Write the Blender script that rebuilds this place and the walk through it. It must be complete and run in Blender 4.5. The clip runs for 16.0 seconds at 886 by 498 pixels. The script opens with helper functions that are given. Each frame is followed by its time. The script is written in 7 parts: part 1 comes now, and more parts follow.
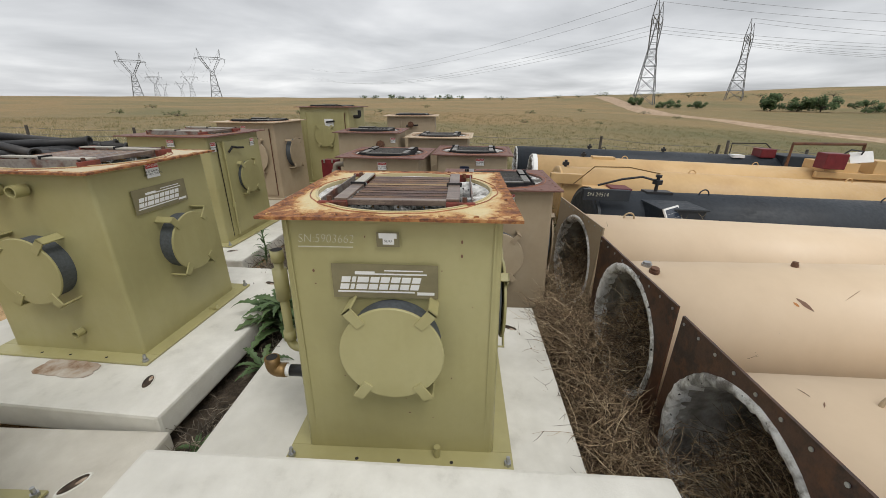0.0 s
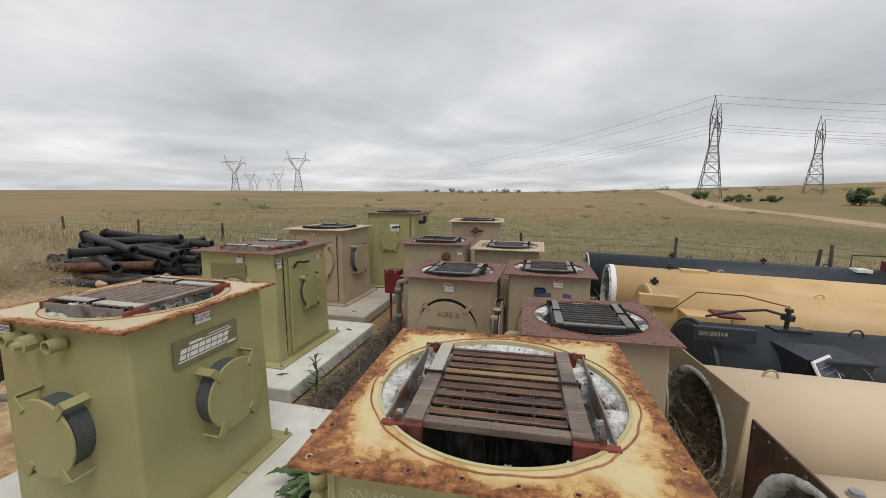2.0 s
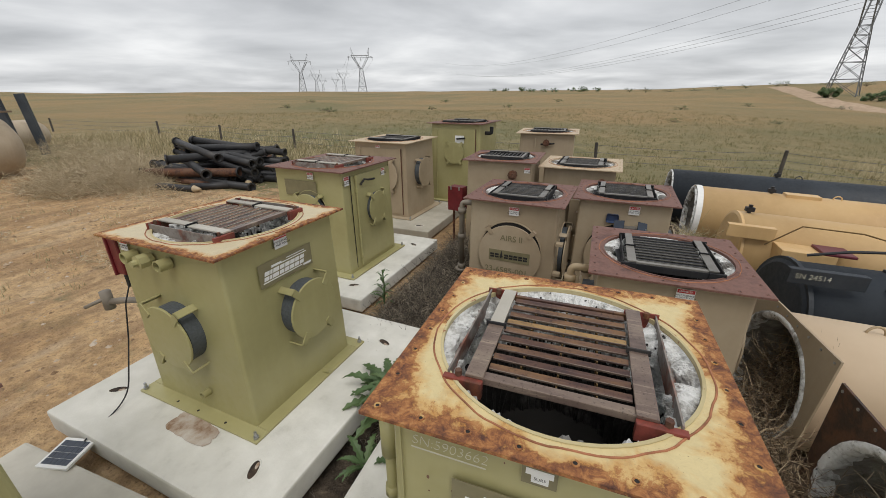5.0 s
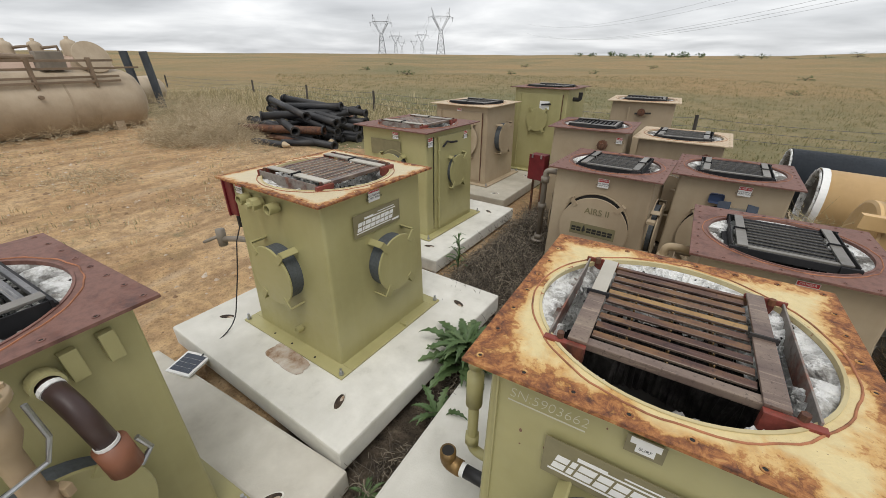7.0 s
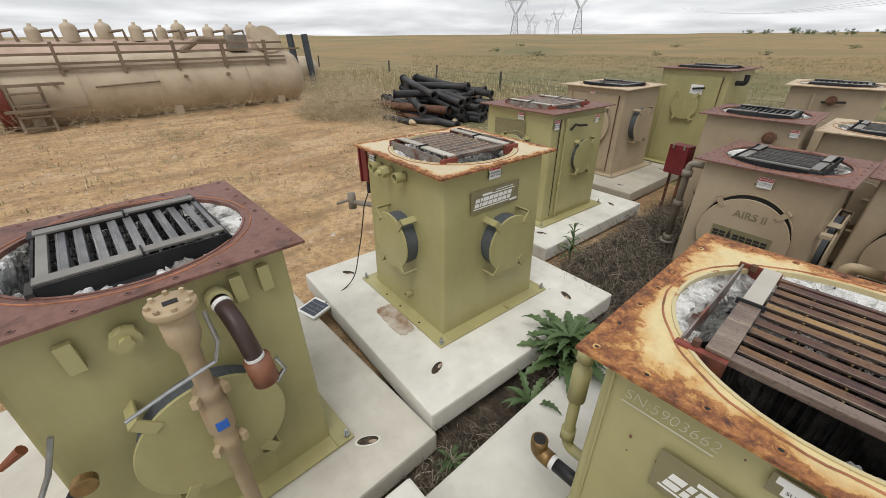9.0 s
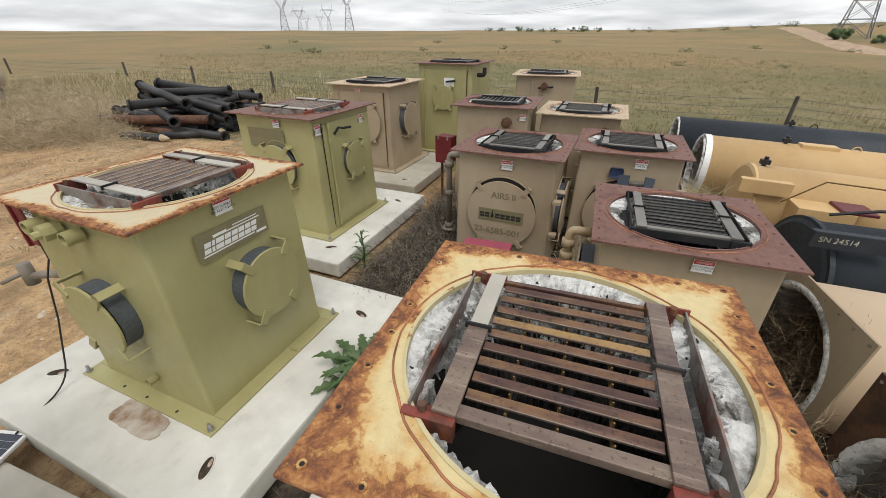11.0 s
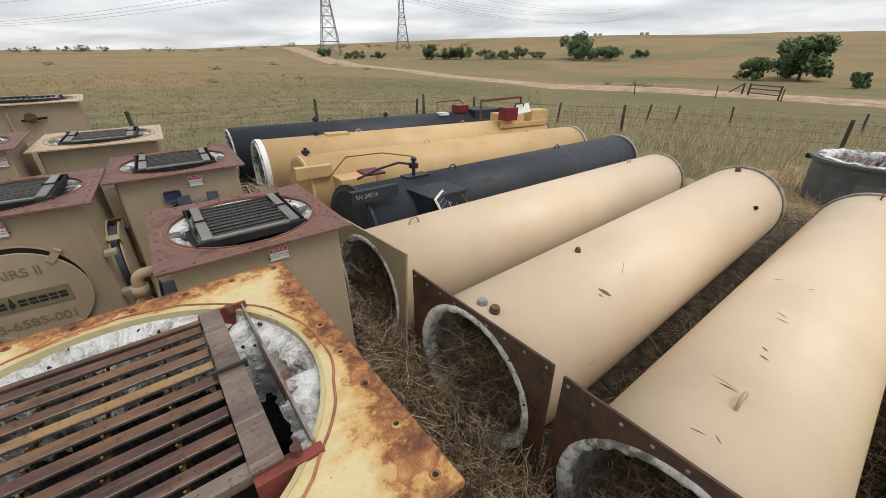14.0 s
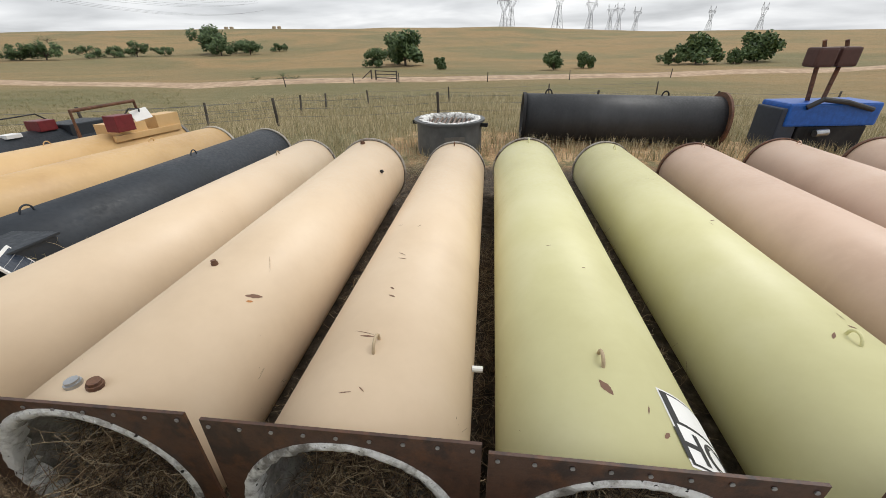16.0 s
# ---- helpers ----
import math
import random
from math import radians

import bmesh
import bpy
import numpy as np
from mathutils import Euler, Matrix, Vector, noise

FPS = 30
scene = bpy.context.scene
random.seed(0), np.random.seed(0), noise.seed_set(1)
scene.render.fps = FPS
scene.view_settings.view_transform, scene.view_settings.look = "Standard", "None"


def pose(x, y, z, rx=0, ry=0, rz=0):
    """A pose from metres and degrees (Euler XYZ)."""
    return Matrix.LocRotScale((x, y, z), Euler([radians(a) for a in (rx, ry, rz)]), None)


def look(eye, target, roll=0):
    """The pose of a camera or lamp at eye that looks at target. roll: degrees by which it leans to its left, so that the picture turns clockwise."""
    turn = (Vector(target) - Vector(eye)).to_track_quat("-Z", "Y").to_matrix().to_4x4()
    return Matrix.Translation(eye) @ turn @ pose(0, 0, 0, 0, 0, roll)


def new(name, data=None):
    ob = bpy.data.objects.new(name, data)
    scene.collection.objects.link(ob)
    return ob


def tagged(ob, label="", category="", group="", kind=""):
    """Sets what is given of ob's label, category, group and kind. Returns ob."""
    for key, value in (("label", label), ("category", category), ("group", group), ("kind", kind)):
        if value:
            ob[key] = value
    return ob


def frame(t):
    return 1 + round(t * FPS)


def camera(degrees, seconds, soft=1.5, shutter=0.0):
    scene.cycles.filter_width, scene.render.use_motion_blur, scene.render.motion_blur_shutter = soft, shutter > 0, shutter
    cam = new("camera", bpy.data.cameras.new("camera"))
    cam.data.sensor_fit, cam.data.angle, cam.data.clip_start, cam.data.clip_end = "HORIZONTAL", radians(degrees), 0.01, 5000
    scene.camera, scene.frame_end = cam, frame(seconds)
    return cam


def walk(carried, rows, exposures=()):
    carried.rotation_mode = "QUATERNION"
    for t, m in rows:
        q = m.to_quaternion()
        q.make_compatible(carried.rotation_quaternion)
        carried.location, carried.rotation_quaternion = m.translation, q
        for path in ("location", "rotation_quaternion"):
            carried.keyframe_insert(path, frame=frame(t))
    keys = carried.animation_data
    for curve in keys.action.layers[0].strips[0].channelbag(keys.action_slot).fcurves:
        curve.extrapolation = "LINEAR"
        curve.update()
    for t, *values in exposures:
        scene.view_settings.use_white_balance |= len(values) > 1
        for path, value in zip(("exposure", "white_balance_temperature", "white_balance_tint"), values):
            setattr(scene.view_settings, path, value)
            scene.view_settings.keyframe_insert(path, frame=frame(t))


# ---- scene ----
cam = camera(97.9, 16.0, soft=0.55)
PATH = [
    (0, (0.269, 0.155, 1.806), (0.182, 2.018, 1.084), 0.2),
    (0.5, (0.2, 0.304, 1.858), (-0.012, 2.199, 1.254), 0.2),
    (1, (0.124, 0.477, 1.948), (-0.099, 2.417, 1.519), 0.3),
    (1.5, (0.082, 0.634, 2.014), (-0.181, 2.592, 1.698), 0.1),
    (2, (0.046, 0.718, 2.069), (-0.332, 2.66, 1.78), 0.2),
    (2.5, (0.025, 0.739, 2.127), (-0.491, 2.642, 1.792), 0.2),
    (3, (0.021, 0.756, 2.18), (-0.592, 2.613, 1.763), 0.1),
    (3.5, (0.023, 0.78, 2.208), (-0.642, 2.599, 1.711), 0.0),
    (4, (0.017, 0.798, 2.211), (-0.652, 2.59, 1.626), 0.0),
    (6.3, (-0.053, 0.831, 2.173), (-0.716, 2.497, 1.288), 0.2),
    (6.5, (-0.073, 0.815, 2.163), (-0.801, 2.454, 1.277), 0.3),
    (7, (-0.117, 0.75, 2.164), (-1.034, 2.285, 1.268), 0.4),
    (7.5, (-0.154, 0.721, 2.137), (-1.279, 2.098, 1.222), 0.3),
    (8, (-0.191, 0.683, 2.12), (-1.485, 1.882, 1.179), 0.2),
    (8.2, (-0.199, 0.676, 2.115), (-1.546, 1.801, 1.156), 0.2),
    (10.3, (-0.033, 1.018, 2.142), (-0.968, 2.486, 1.156), -0.6),
    (10.5, (-0.027, 1.089, 2.138), (-0.85, 2.622, 1.152), -0.3),
    (11, (-0.052, 1.205, 2.13), (-0.635, 2.848, 1.149), -0.1),
    (11.5, (-0.089, 1.279, 2.149), (-0.455, 2.989, 1.179), -0.1),
    (12, (-0.097, 1.305, 2.16), (-0.227, 3.053, 1.197), -0.0),
    (12.5, (-0.057, 1.317, 2.154), (0.078, 3.069, 1.198), -0.1),
    (13, (0.017, 1.309, 2.11), (0.459, 3.017, 1.166), -0.3),
    (13.5, (0.12, 1.254, 2.073), (0.895, 2.847, 1.143), -0.1),
    (14, (0.22, 1.196, 2.066), (1.304, 2.605, 1.148), -0.3),
    (14.5, (0.289, 1.135, 2.043), (1.629, 2.31, 1.136), -0.6),
    (15, (0.359, 1.068, 2.019), (1.892, 1.971, 1.108), -0.8),
    (15.5, (0.437, 0.983, 2.007), (2.106, 1.577, 1.079), -0.9),
    (16, (0.558, 0.838, 2.012), (2.3, 1.076, 1.058), -1.0),
]
EXPOSURE = [(0, 0.43), (1.5, 0.36), (3.5, 0.26), (6.5, 0.50), (8.0, 0.58), (10.5, 0.62), (12.5, 0.60), (14.5, 0.54), (16, 0.60)]
walk(cam, [(t, look(eye, target, roll)) for t, eye, target, roll in PATH], EXPOSURE)


# ---- world, sun, exposure ----
def world_sky():
    w = bpy.data.worlds.new("overcast_sky")
    scene.world = w
    w.use_nodes = True
    nt = w.node_tree
    nt.nodes.clear()
    N, L = nt.nodes.new, nt.links.new
    tc = N("ShaderNodeTexCoord")
    sep = N("ShaderNodeSeparateXYZ")
    L(tc.outputs["Generated"], sep.inputs[0])
    up = N("ShaderNodeMath"); up.operation = "MAXIMUM"; up.inputs[1].default_value = 0.0
    L(sep.outputs["Z"], up.inputs[0])
    lift = N("ShaderNodeMath"); lift.operation = "ADD"; lift.inputs[1].default_value = 0.11
    L(up.outputs[0], lift.inputs[0])
    dx = N("ShaderNodeMath"); dx.operation = "DIVIDE"
    dy = N("ShaderNodeMath"); dy.operation = "DIVIDE"
    L(sep.outputs["X"], dx.inputs[0]); L(lift.outputs[0], dx.inputs[1])
    L(sep.outputs["Y"], dy.inputs[0]); L(lift.outputs[0], dy.inputs[1])
    com = N("ShaderNodeCombineXYZ")
    L(dx.outputs[0], com.inputs[0]); L(dy.outputs[0], com.inputs[1])
    n1 = N("ShaderNodeTexNoise"); n1.inputs["Scale"].default_value = 0.55; n1.inputs["Detail"].default_value = 7.0
    n1.inputs["Roughness"].default_value = 0.5; n1.inputs["Distortion"].default_value = 0.25
    L(com.outputs[0], n1.inputs["Vector"])
    ramp = N("ShaderNodeValToRGB")
    e = ramp.color_ramp.elements
    e[0].position, e[0].color = 0.30, (0.375, 0.385, 0.40, 1)
    e[1].position, e[1].color = 0.70, (0.76, 0.765, 0.77, 1)
    m = e.new(0.5); m.color = (0.545, 0.555, 0.57, 1)
    L(n1.outputs["Fac"], ramp.inputs[0])
    sky = N("ShaderNodeTexSky"); sky.sky_type = "NISHITA"; sky.sun_disc = False
    sky.sun_elevation, sky.sun_rotation = radians(58), radians(200)
    clouds = N("ShaderNodeBackground"); clouds.inputs["Strength"].default_value = SKY
    L(ramp.outputs[0], clouds.inputs["Color"])
    clear = N("ShaderNodeBackground"); clear.inputs["Strength"].default_value = 0.05
    L(sky.outputs[0], clear.inputs["Color"])
    mix = N("ShaderNodeMixShader"); mix.inputs[0].default_value = 0.92
    L(clear.outputs[0], mix.inputs[1]); L(clouds.outputs[0], mix.inputs[2])
    out = N("ShaderNodeOutputWorld")
    L(mix.outputs[0], out.inputs["Surface"])


SKY = 1.0
world_sky()
sun = new("sun", bpy.data.lights.new("sun", "SUN"))
sun.data.energy, sun.data.angle, sun.data.color = 1.1, radians(35), (1.0, 0.97, 0.92)
sun.matrix_world = look((0, 0, 30), (-8, 13, 0))


# ---- materials ----
def material(name, build):
    m = bpy.data.materials.new(name)
    m.use_nodes = True
    nt = m.node_tree
    bsdf = nt.nodes["Principled BSDF"]
    build(nt, bsdf)
    return m


def noise_node(nt, scale, detail=4.0, rough=0.55, coord="Object", stretch=None, distortion=0.0, random_shift=False):
    tc = nt.nodes.new("ShaderNodeTexCoord")
    src = tc.outputs[coord]
    if stretch or random_shift:
        mp = nt.nodes.new("ShaderNodeMapping")
        if stretch:
            mp.inputs["Scale"].default_value = stretch
        if random_shift:
            info = nt.nodes.new("ShaderNodeObjectInfo")
            mul = nt.nodes.new("ShaderNodeVectorMath"); mul.operation = "SCALE"
            mul.inputs[0].default_value = (37.0, 17.0, 29.0)
            nt.links.new(info.outputs["Random"], mul.inputs["Scale"])
            nt.links.new(mul.outputs[0], mp.inputs["Location"])
        nt.links.new(src, mp.inputs["Vector"])
        src = mp.outputs[0]
    n = nt.nodes.new("ShaderNodeTexNoise")
    n.inputs["Scale"].default_value, n.inputs["Detail"].default_value = scale, detail
    n.inputs["Roughness"].default_value, n.inputs["Distortion"].default_value = rough, distortion
    nt.links.new(src, n.inputs["Vector"])
    return n


def ramp_node(nt, src, stops):
    r = nt.nodes.new("ShaderNodeValToRGB")
    el = r.color_ramp.elements
    while len(el) < len(stops):
        el.new(0.5)
    for e, (p, c) in zip(el, stops):
        e.position, e.color = p, (*c, 1) if len(c) == 3 else c
    nt.links.new(src, r.inputs[0])
    return r


def mixed(nt, fac, a, b):
    m = nt.nodes.new("ShaderNodeMix"); m.data_type = "RGBA"
    for sock, v in ((m.inputs[0], fac), (m.inputs[6], a), (m.inputs[7], b)):
        if isinstance(v, (int, float)):
            sock.default_value = v
        elif isinstance(v, tuple):
            sock.default_value = (*v, 1)
        else:
            nt.links.new(v, sock)
    return m.outputs[2]


def bump(nt, bsdf, src, strength=0.3, distance=0.01):
    b = nt.nodes.new("ShaderNodeBump")
    b.inputs["Strength"].default_value, b.inputs["Distance"].default_value = strength, distance
    nt.links.new(src, b.inputs["Height"])
    nt.links.new(b.outputs[0], bsdf.inputs["Normal"])


GREY = (0.0, 0.0, 0.0), (1.0, 1.0, 1.0)


def painted(name, base, dark, light, rough=0.45, wear=None, wear_from=0.68, streaks=True):
    """Weathered paint: two scales of tone, dust, and some worn specks."""
    def build(nt, b):
        big = noise_node(nt, 1.3, 5, 0.6, random_shift=True)
        fine = noise_node(nt, 22, 5, 0.65, random_shift=True)
        c = ramp_node(nt, big.outputs["Fac"], [(0.3, dark), (0.5, base), (0.72, light)]).outputs[0]
        streak = noise_node(nt, 6, 4, 0.6, stretch=(3.0, 3.0, 0.25), random_shift=True)
        s = ramp_node(nt, streak.outputs["Fac"], [(0.5, GREY[0]), (0.8, (0.35 if streaks else 0.1,) * 3)]).outputs[0]
        c = mixed(nt, s, c, light)
        s2 = ramp_node(nt, fine.outputs["Fac"], [(0.35, (0.14,) * 3), (0.55, GREY[0])]).outputs[0]
        c = mixed(nt, s2, c, dark)
        if wear:
            w = noise_node(nt, 9, 6, 0.7, random_shift=True)
            wm = ramp_node(nt, w.outputs["Fac"], [(wear_from, GREY[0]), (wear_from + 0.03, GREY[1])]).outputs[0]
            c = mixed(nt, wm, c, wear)
        nt.links.new(c, b.inputs["Base Color"])
        r = ramp_node(nt, fine.outputs["Fac"], [(0.3, (rough - 0.1,) * 3), (0.7, (rough + 0.15,) * 3)])
        nt.links.new(r.outputs[0], b.inputs["Roughness"])
        bump(nt, b, fine.outputs["Fac"], 0.12 if streaks else 0.05, 0.004)
    return material(name, build)


def edge_rusted(name, paint, band=0.12, spread=0.0, half=0.5):
    """Cream-painted plate: crusty rust along the cut edges, an orange stain inside it, clean paint round the mouth."""
    def build(nt, b):
        tc = nt.nodes.new("ShaderNodeTexCoord")
        sep = nt.nodes.new("ShaderNodeSeparateXYZ")
        nt.links.new(tc.outputs["Object"], sep.inputs[0])
        ax = nt.nodes.new("ShaderNodeMath"); ax.operation = "ABSOLUTE"
        ay = nt.nodes.new("ShaderNodeMath"); ay.operation = "ABSOLUTE"
        nt.links.new(sep.outputs["X"], ax.inputs[0]); nt.links.new(sep.outputs["Y"], ay.inputs[0])
        mx = nt.nodes.new("ShaderNodeMath"); mx.operation = "MAXIMUM"
        nt.links.new(ax.outputs[0], mx.inputs[0]); nt.links.new(ay.outputs[0], mx.inputs[1])
        edge = nt.nodes.new("ShaderNodeMapRange")
        edge.inputs["From Min"].default_value, edge.inputs["From Max"].default_value = half - band, half
        edge.inputs["To Min"].default_value, edge.inputs["To Max"].default_value = -0.16 + spread, 0.2 + spread
        nt.links.new(mx.outputs[0], edge.inputs["Value"])
        big = noise_node(nt, 6.0, 9, 0.62, distortion=0.25, random_shift=True)
        mid = noise_node(nt, 26, 9, 0.72, distortion=0.4, random_shift=True)
        fine = noise_node(nt, 110, 6, 0.75, random_shift=True)
        add = nt.nodes.new("ShaderNodeMath"); add.operation = "ADD"
        nt.links.new(big.outputs["Fac"], add.inputs[0]); nt.links.new(edge.outputs[0], add.inputs[1])
        crust = nt.nodes.new("ShaderNodeMath"); crust.operation = "MULTIPLY_ADD"; crust.inputs[1].default_value = 0.55
        nt.links.new(mid.outputs["Fac"], crust.inputs[0]); nt.links.new(add.outputs[0], crust.inputs[2])
        stain = ramp_node(nt, add.outputs[0], [(0.40, GREY[0]), (0.50, (0.55,) * 3), (0.60, GREY[1])]).outputs[0]
        core = ramp_node(nt, crust.outputs[0], [(0.80, GREY[0]), (0.86, GREY[1])]).outputs[0]
        shade = ramp_node(nt, mid.outputs["Fac"], [(0.36, (0.075, 0.030, 0.020)), (0.47, (0.20, 0.075, 0.03)), (0.56, (0.36, 0.15, 0.05)), (0.68, (0.50, 0.27, 0.10))]).outputs[0]
        orange = ramp_node(nt, mid.outputs["Fac"], [(0.35, (0.44, 0.185, 0.035)), (0.55, (0.60, 0.32, 0.075)), (0.7, (0.66, 0.42, 0.14))]).outputs[0]
        tone = mixed(nt, ramp_node(nt, mid.outputs["Fac"], [(0.4, (0.30,) * 3), (0.6, GREY[0])]).outputs[0], paint, tuple(v * 0.72 for v in paint))
        c = mixed(nt, stain, tone, orange)
        c = mixed(nt, core, c, shade)
        chips = ramp_node(nt, fine.outputs["Fac"], [(0.64, GREY[0]), (0.68, (0.8,) * 3)]).outputs[0]
        c = mixed(nt, chips, c, (0.13, 0.05, 0.025))
        nt.links.new(c, b.inputs["Base Color"])
        nt.links.new(ramp_node(nt, core, [(0.0, (0.45,) * 3), (1.0, (0.8,) * 3)]).outputs[0], b.inputs["Roughness"])
        bump(nt, b, crust.outputs[0], 0.6, 0.012)
    return material(name, build)


def rusted(name, paint, rust1, rust2, amount=0.5, sheen=0.55):
    """Painted steel plate with rust blooming in blotches."""
    def build(nt, b):
        big = noise_node(nt, 5.0, 8, 0.68, distortion=0.6, random_shift=True)
        fine = noise_node(nt, 34, 6, 0.7, random_shift=True)
        mid = noise_node(nt, 11.0, 6, 0.65, random_shift=True)
        m1 = ramp_node(nt, big.outputs["Fac"], [(amount - 0.06, GREY[1]), (amount + 0.05, GREY[0])]).outputs[0]
        m2 = ramp_node(nt, mid.outputs["Fac"], [(0.44, GREY[1]), (0.58, GREY[0])]).outputs[0]
        rust = mixed(nt, m2, rust1, rust2)
        c = mixed(nt, m1, paint, rust)
        f = ramp_node(nt, fine.outputs["Fac"], [(0.3, (0.5,) * 3), (0.55, GREY[0])]).outputs[0]
        c = mixed(nt, f, c, tuple(v * 0.55 for v in rust2))
        nt.links.new(c, b.inputs["Base Color"])
        b.inputs["Roughness"].default_value = sheen
        bump(nt, b, fine.outputs["Fac"], 0.35, 0.004)
    return material(name, build)


def speckled(name, stops, scale, rough=0.85, bump_scale=60, bump_strength=0.4, distance=0.006, coord="Object", big=1.2, big_dark=0.75):
    def build(nt, b):
        n = noise_node(nt, scale, 7, 0.62, coord=coord)
        c = ramp_node(nt, n.outputs["Fac"], stops).outputs[0]
        n2 = noise_node(nt, big, 4, 0.6, coord=coord)
        s = ramp_node(nt, n2.outputs["Fac"], [(0.35, (0.6,) * 3), (0.62, GREY[0])]).outputs[0]
        c = mixed(nt, s, c, tuple(v * big_dark for v in stops[0][1]))
        nt.links.new(c, b.inputs["Base Color"])
        b.inputs["Roughness"].default_value = rough
        n3 = noise_node(nt, bump_scale, 6, 0.65, coord=coord)
        bump(nt, b, n3.outputs["Fac"], bump_strength, distance)
    return material(name, build)


def plain(name, color, rough=0.5, metal=0.0, vary=0.12, scale=14):
    def build(nt, b):
        n = noise_node(nt, scale, 5, 0.6)
        lo, hi = tuple(v * (1 - vary) for v in color), tuple(min(1, v * (1 + vary)) for v in color)
        nt.links.new(ramp_node(nt, n.outputs["Fac"], [(0.3, lo), (0.7, hi)]).outputs[0], b.inputs["Base Color"])
        b.inputs["Roughness"].default_value, b.inputs["Metallic"].default_value = rough, metal
    return material(name, build)


M_OLIVE = painted("olive_paint", (0.375, 0.342, 0.160), (0.31, 0.283, 0.128), (0.425, 0.392, 0.20), 0.42)
M_TAUPE = painted("taupe_paint", (0.375, 0.295, 0.198), (0.30, 0.235, 0.155), (0.435, 0.355, 0.248), 0.5)
M_CREAM = painted("cream_paint", (0.735, 0.575, 0.40), (0.675, 0.52, 0.355), (0.775, 0.62, 0.445), 0.42, (0.30, 0.17, 0.09), 0.735, False)
M_PINK = painted("pink_beige_paint", (0.66, 0.48, 0.365), (0.59, 0.42, 0.315), (0.70, 0.53, 0.42), 0.45)
M_LIME = painted("lime_cream_paint", (0.665, 0.635, 0.345), (0.61, 0.575, 0.30), (0.71, 0.68, 0.41), 0.42, (0.3, 0.2, 0.1), 0.74, False)
M_OCHRE = painted("ochre_paint", (0.62, 0.41, 0.19), (0.53, 0.335, 0.15), (0.68, 0.47, 0.235), 0.45)
M_SLATE = painted("slate_black_paint", (0.017, 0.023, 0.031), (0.011, 0.015, 0.020), (0.030, 0.038, 0.049), 0.55, None, 0.68, False)
M_RIM_YELLOW = edge_rusted("rusty_yellow_plate", (0.68, 0.555, 0.29), 0.13, 0.015)
M_RIM_CREAM = edge_rusted("rusty_cream_plate", (0.60, 0.51, 0.33), 0.07, -0.02)
M_RING = painted("cream_olive_ring", (0.52, 0.44, 0.24), (0.40, 0.32, 0.16), (0.6, 0.53, 0.33), 0.5, (0.3, 0.13, 0.05), 0.62)
M_RIM_BROWN = rusted("rusty_brown_plate", (0.19, 0.092, 0.07), (0.155, 0.062, 0.042), (0.09, 0.042, 0.034), 0.43, 0.6)
M_RIM_TAN = rusted("dusty_tan_plate", (0.55, 0.43, 0.29), (0.46, 0.34, 0.21), (0.30, 0.18, 0.1), 0.36)
M_FLANGE = rusted("oxide_brown_plate", (0.075, 0.036, 0.022), (0.10, 0.042, 0.02), (0.03, 0.016, 0.012), 0.5, 0.42)
M_CONCRETE = speckled("concrete", [(0.3, (0.55, 0.535, 0.48)), (0.42, (0.66, 0.645, 0.585)), (0.55, (0.71, 0.695, 0.635)), (0.7, (0.77, 0.755, 0.695))], 5.5, 0.8, 90, 0.35, 0.004, big_dark=0.9)


def fibre_material(name, soot_shade):
    """Torn white ceramic wool: lumps and sooty smears, with the shade of hollows and pits painted into the colour."""
    def build(nt, b):
        lump = noise_node(nt, 14, 8, 0.66, random_shift=True)
        smear = noise_node(nt, 4.5, 5, 0.6, distortion=0.5, random_shift=True)
        pit = noise_node(nt, 34, 3, 0.5, random_shift=True)
        c = ramp_node(nt, lump.outputs["Fac"], [(0.32, (0.30, 0.285, 0.26)), (0.42, (0.62, 0.61, 0.58)), (0.50, (0.86, 0.86, 0.84)), (0.6, (0.92, 0.92, 0.90))]).outputs[0]
        c = mixed(nt, ramp_node(nt, smear.outputs["Fac"], [(soot_shade - 0.04, (0.85,) * 3), (soot_shade + 0.05, GREY[0])]).outputs[0], c, (0.16, 0.145, 0.125))
        # black specks paint the shade of small cavities
        c = mixed(nt, ramp_node(nt, pit.outputs["Fac"], [(0.30, GREY[1]), (0.345, GREY[0])]).outputs[0], c, (0.025, 0.022, 0.02))
        nt.links.new(c, b.inputs["Base Color"])
        b.inputs["Roughness"].default_value = 0.95
        bump(nt, b, lump.outputs["Fac"], 1.0, 0.05)
    return material(name, build)


M_FIBRE = fibre_material("ceramic_fibre", 0.415)
M_FIBRE_OLD = fibre_material("old_ceramic_fibre", 0.47)
M_FIBRE_DIRTY = speckled("dirty_lining", [(0.3, (0.11, 0.10, 0.088)), (0.48, (0.32, 0.30, 0.265)), (0.66, (0.56, 0.54, 0.49))], 7, 0.95, 18, 0.8, 0.03)


